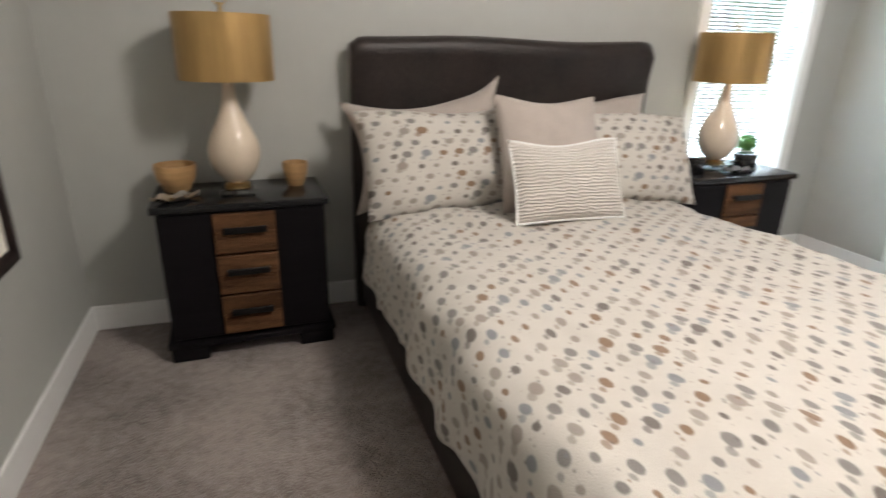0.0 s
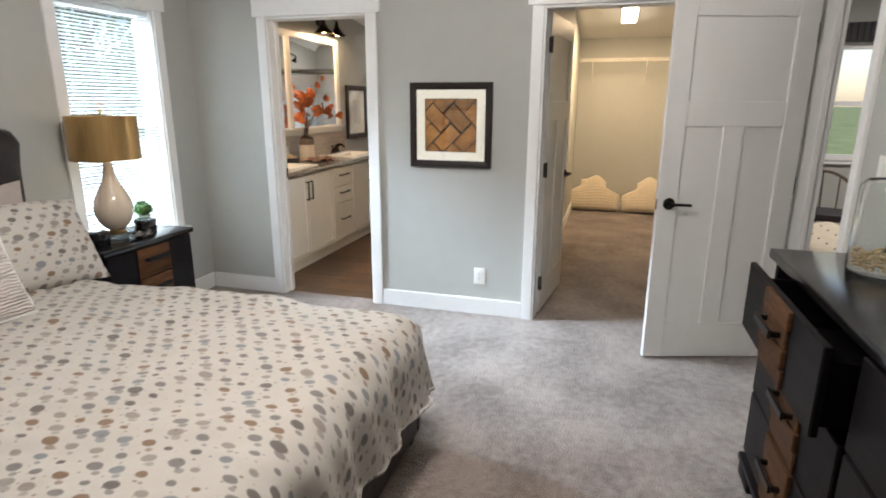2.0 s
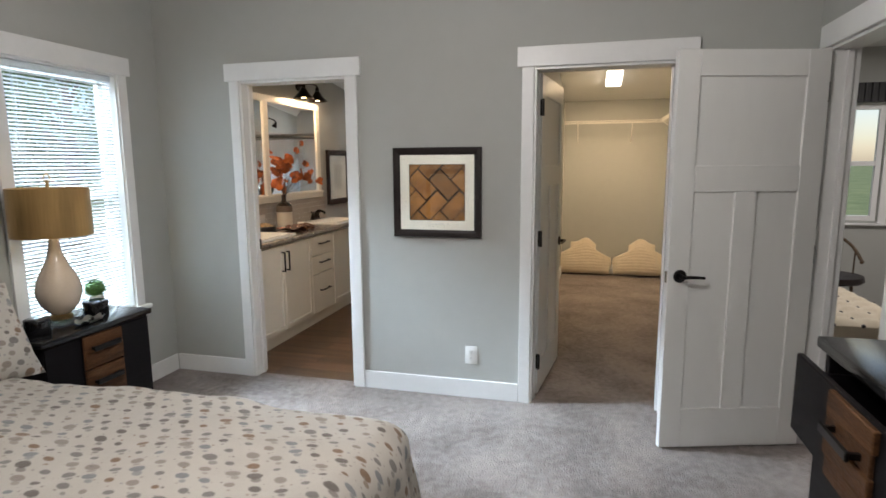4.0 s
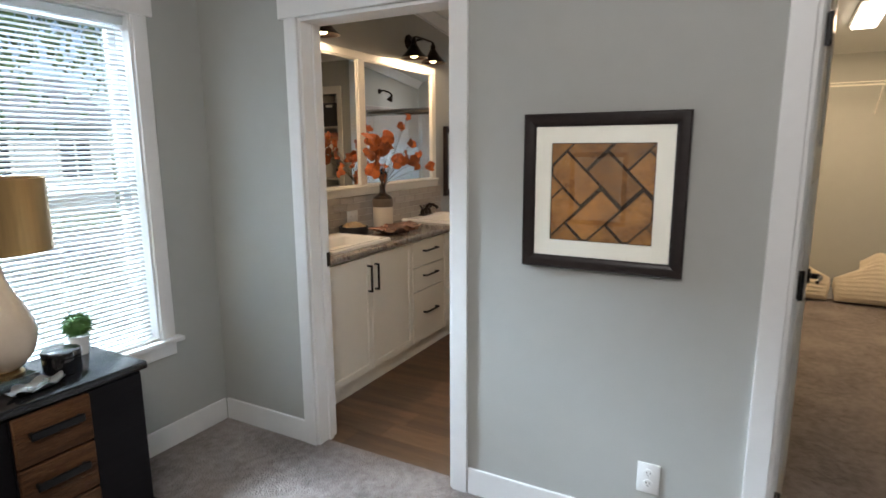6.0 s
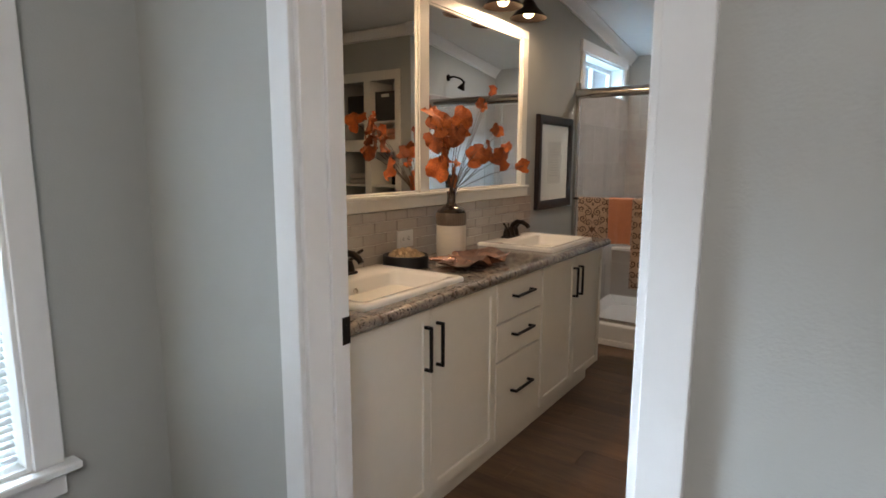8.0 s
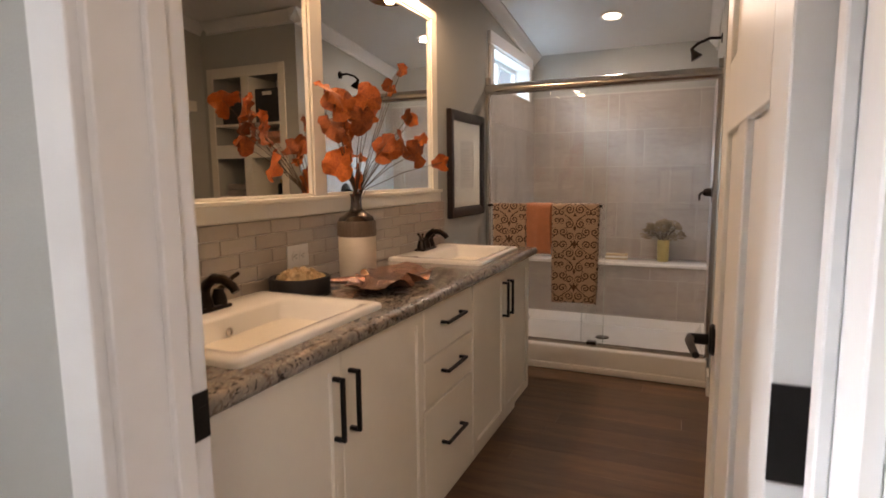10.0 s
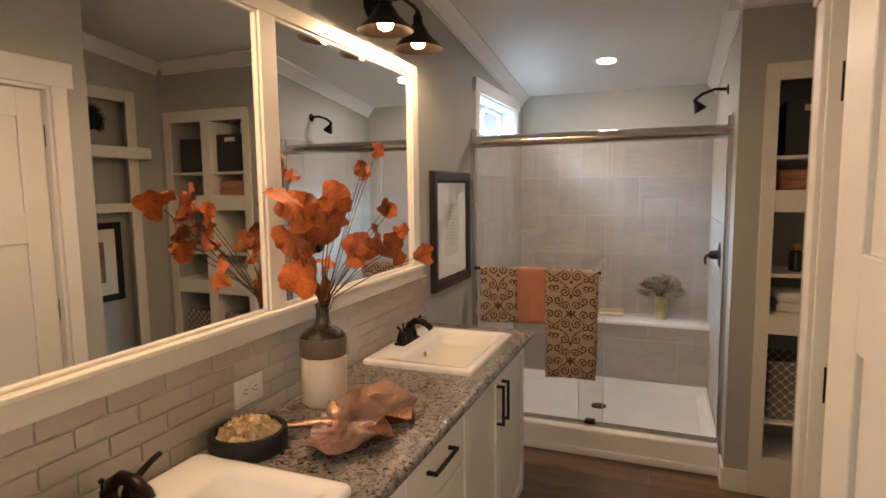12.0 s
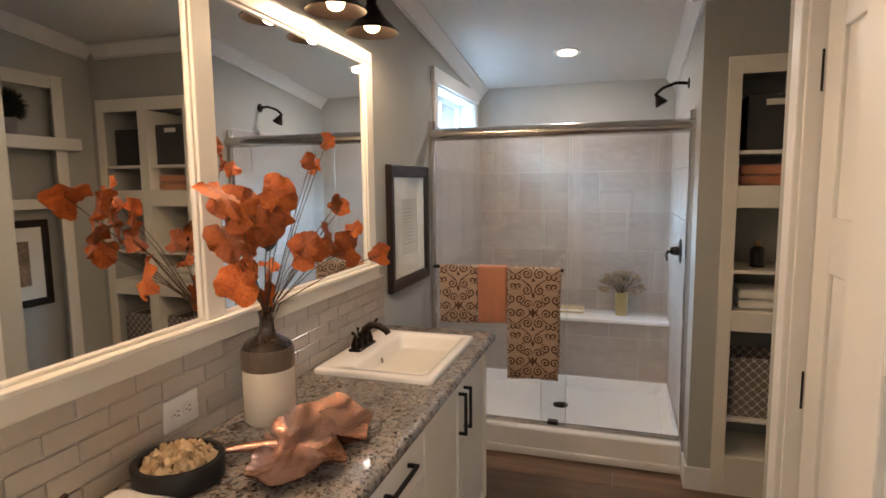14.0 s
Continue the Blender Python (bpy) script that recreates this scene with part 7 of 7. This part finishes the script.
def tree(x, y, h, seed):
    ob = thing("tree", "leafy green shade tree on the lawn", "tree", pose(x, y, -0.75))
    rn = random.Random(seed)
    bm = bm_new()
    tube(bm, ((0, 0, 0), (0.04, 0.02, h * 0.25), (0.02, -0.05, h * 0.5), (0.1, 0.05, h * 0.8)), 0.20, 10, 0.06)
    tips = []
    for k in range(14):
        a, z = rn.uniform(0, 6.28), h * rn.uniform(0.30, 0.75)
        L = h * rn.uniform(0.25, 0.42)
        tip = Vector((L * math.cos(a), L * math.sin(a), z + L * rn.uniform(0.1, 0.7)))
        tube(bm, ((0.03, 0, z), tip * 0.5 + Vector((0, 0, z * 0.5 + 0.1)), tip), 0.06, 6, 0.015)
        tips += [tip, tip * 0.7 + Vector((0, 0, z * 0.3)), tip * 0.85 + Vector((rn.uniform(-0.5, 0.5), rn.uniform(-0.5, 0.5), rn.uniform(-0.5, 0.4) + z * 0.15))]
    part("trunk", bm, BARK, ob, smooth=60)
    verts, faces = [], []
    for tip in tips:
        for k in range(150):
            p = tip + Vector((rn.gauss(0, 0.40), rn.gauss(0, 0.40), rn.gauss(0, 0.30)))
            r = Euler((rn.uniform(0, 6), rn.uniform(0, 6), rn.uniform(0, 6))).to_matrix()
            s = rn.uniform(0.05, 0.10)
            i = len(verts)
            verts += [p + r @ Vector(q) * s for q in ((-1, 0, 0), (0, -0.6, 0.1), (1, 0, 0), (0, 0.6, 0.1))]
            faces.append((i, i + 1, i + 2, i + 3))
    me = bpy.data.meshes.new("crown")
    me.from_pydata(verts, [], faces)
    me.materials.append(FOLIAGE)
    c = new("crown", me)
    c.parent = ob
    c["kind"] = "stuff"
    return ob


tree(0.6, 7.0, 5.2, 3)
tree(-3.5, 8.5, 5.6, 5)
tree(6.5, 8.0, 5.5, 8)

# ---- tiles and planks ----
def tile_mesh(name, sx, sy, sz, material, bev):
    return mesh_of(name, cbox(-sx / 2, -sy / 2, -sz / 2, sx / 2, sy / 2, sz / 2, bev), material, 30)


_full = {}
TW, TH = 0.1515, 0.0484
for r in range(5):
    z = 0.900 + (r + 0.5) * TH
    x = 0.132 - (TW / 2 if r % 2 else 0)
    while x < 2.49:
        a, b = max(x, 0.132) + 0.001, min(x + TW, 2.49) - 0.001
        if b - a > 0.02:
            key = round(b - a, 3)
            if key not in _full:
                _full[key] = tile_mesh("tile", b - a, 0.006, TH - 0.0022, SUBWAY, 0.0022)
            t = new("tile", _full[key])
            t.parent = bs
            t.location = ((a + b) / 2, -0.009, z)
        x += TW

st = thing("shower_tiles", "large taupe stone-look tiles on the shower walls", "wall tiles", pose(0, 0, 0))
st["kind"] = "structure"
part("grout_bed", cbox(BACK - 0.006, -1.428, 0.14, BACK - 0.001, -0.002, 1.95), GROUT, st, smooth=None)
part("grout_bed", cbox(3.262, -0.005, 0.14, BACK - 0.007, -0.001, 1.895), GROUT, st, smooth=None)
part("grout_bed", cbox(3.262, -1.429, 0.14, BACK - 0.007, -1.425, 1.95), GROUT, st, smooth=None)
part("bench_core", cbox(4.190, -1.424, 0.14, BACK - 0.007, -0.006, 0.565), GROUT, st, smooth=None)
_cache = {}


def tile_run(u0, u1, z0, z1, place, phase):
    """Courses of 0.6 by 0.3 tiles stepped by a third; place(u, z) gives the pose of a tile facing local -y."""
    tw, th = 0.61, 0.2965
    k = 0
    z = z0
    while z < z1 - 0.02:
        zb = min(z + th, z1)
        u = u0 - tw + (phase + k * tw / 3) % tw
        while u < u1:
            a, b = max(u, u0) + 0.0022, min(u + tw, u1) - 0.0022
            if b - a > 0.02:
                key = (round(b - a, 3), round(zb - z, 3))
                if key not in _cache:
                    _cache[key] = tile_mesh("tile", b - a, 0.006, zb - z - 0.004, SHOWERTILE, 0.0012)
                t = new("tile", _cache[key])
                t.parent = st
                t.matrix_basis = place((a + b) / 2, (z + zb) / 2)
            u += tw
        z, k = zb, k + 1


tile_run(-1.426, -0.004, 0.163, 1.945, lambda u, z: pose(BACK - 0.008, u, z, 0, 0, 90), 0.30)
tile_run(3.264, BACK - 0.012, 0.163, 1.895, lambda u, z: pose(u, -0.008, z), 0.15)
tile_run(3.264, BACK - 0.012, 0.163, 1.945, lambda u, z: pose(u, -1.422, z), 0.4)
tile_run(-1.42, -0.012, 0.163, 0.563, lambda u, z: pose(4.187, u, z, 0, 0, 90), 0.2)

fb = thing("floor_bath", "brown oak-look plank floor", "plank floor", pose(0, 0, 0))
fb["kind"] = "structure"
_planks = {}
_pr = random.Random(5)
PW = 0.152
k = 0
x = 0.066
while x < BACK:
    x1 = min(x + PW, BACK)
    y = -2.50 - _pr.uniform(0, 1.1)
    while y < 0:
        L = 1.22
        a, b = max(y, -2.49) + 0.0006, min(y + L, -0.001) - 0.0006
        if b - a > 0.03:
            me = mesh_of("plank", cbox(x + 0.0006, a, -0.0115, x1 - 0.0006, b, 0.0, 0.0008), WOODFLOOR, 30)
            o = new("plank", me)
            o.parent = fb
        y += L
    x = x1
    k += 1
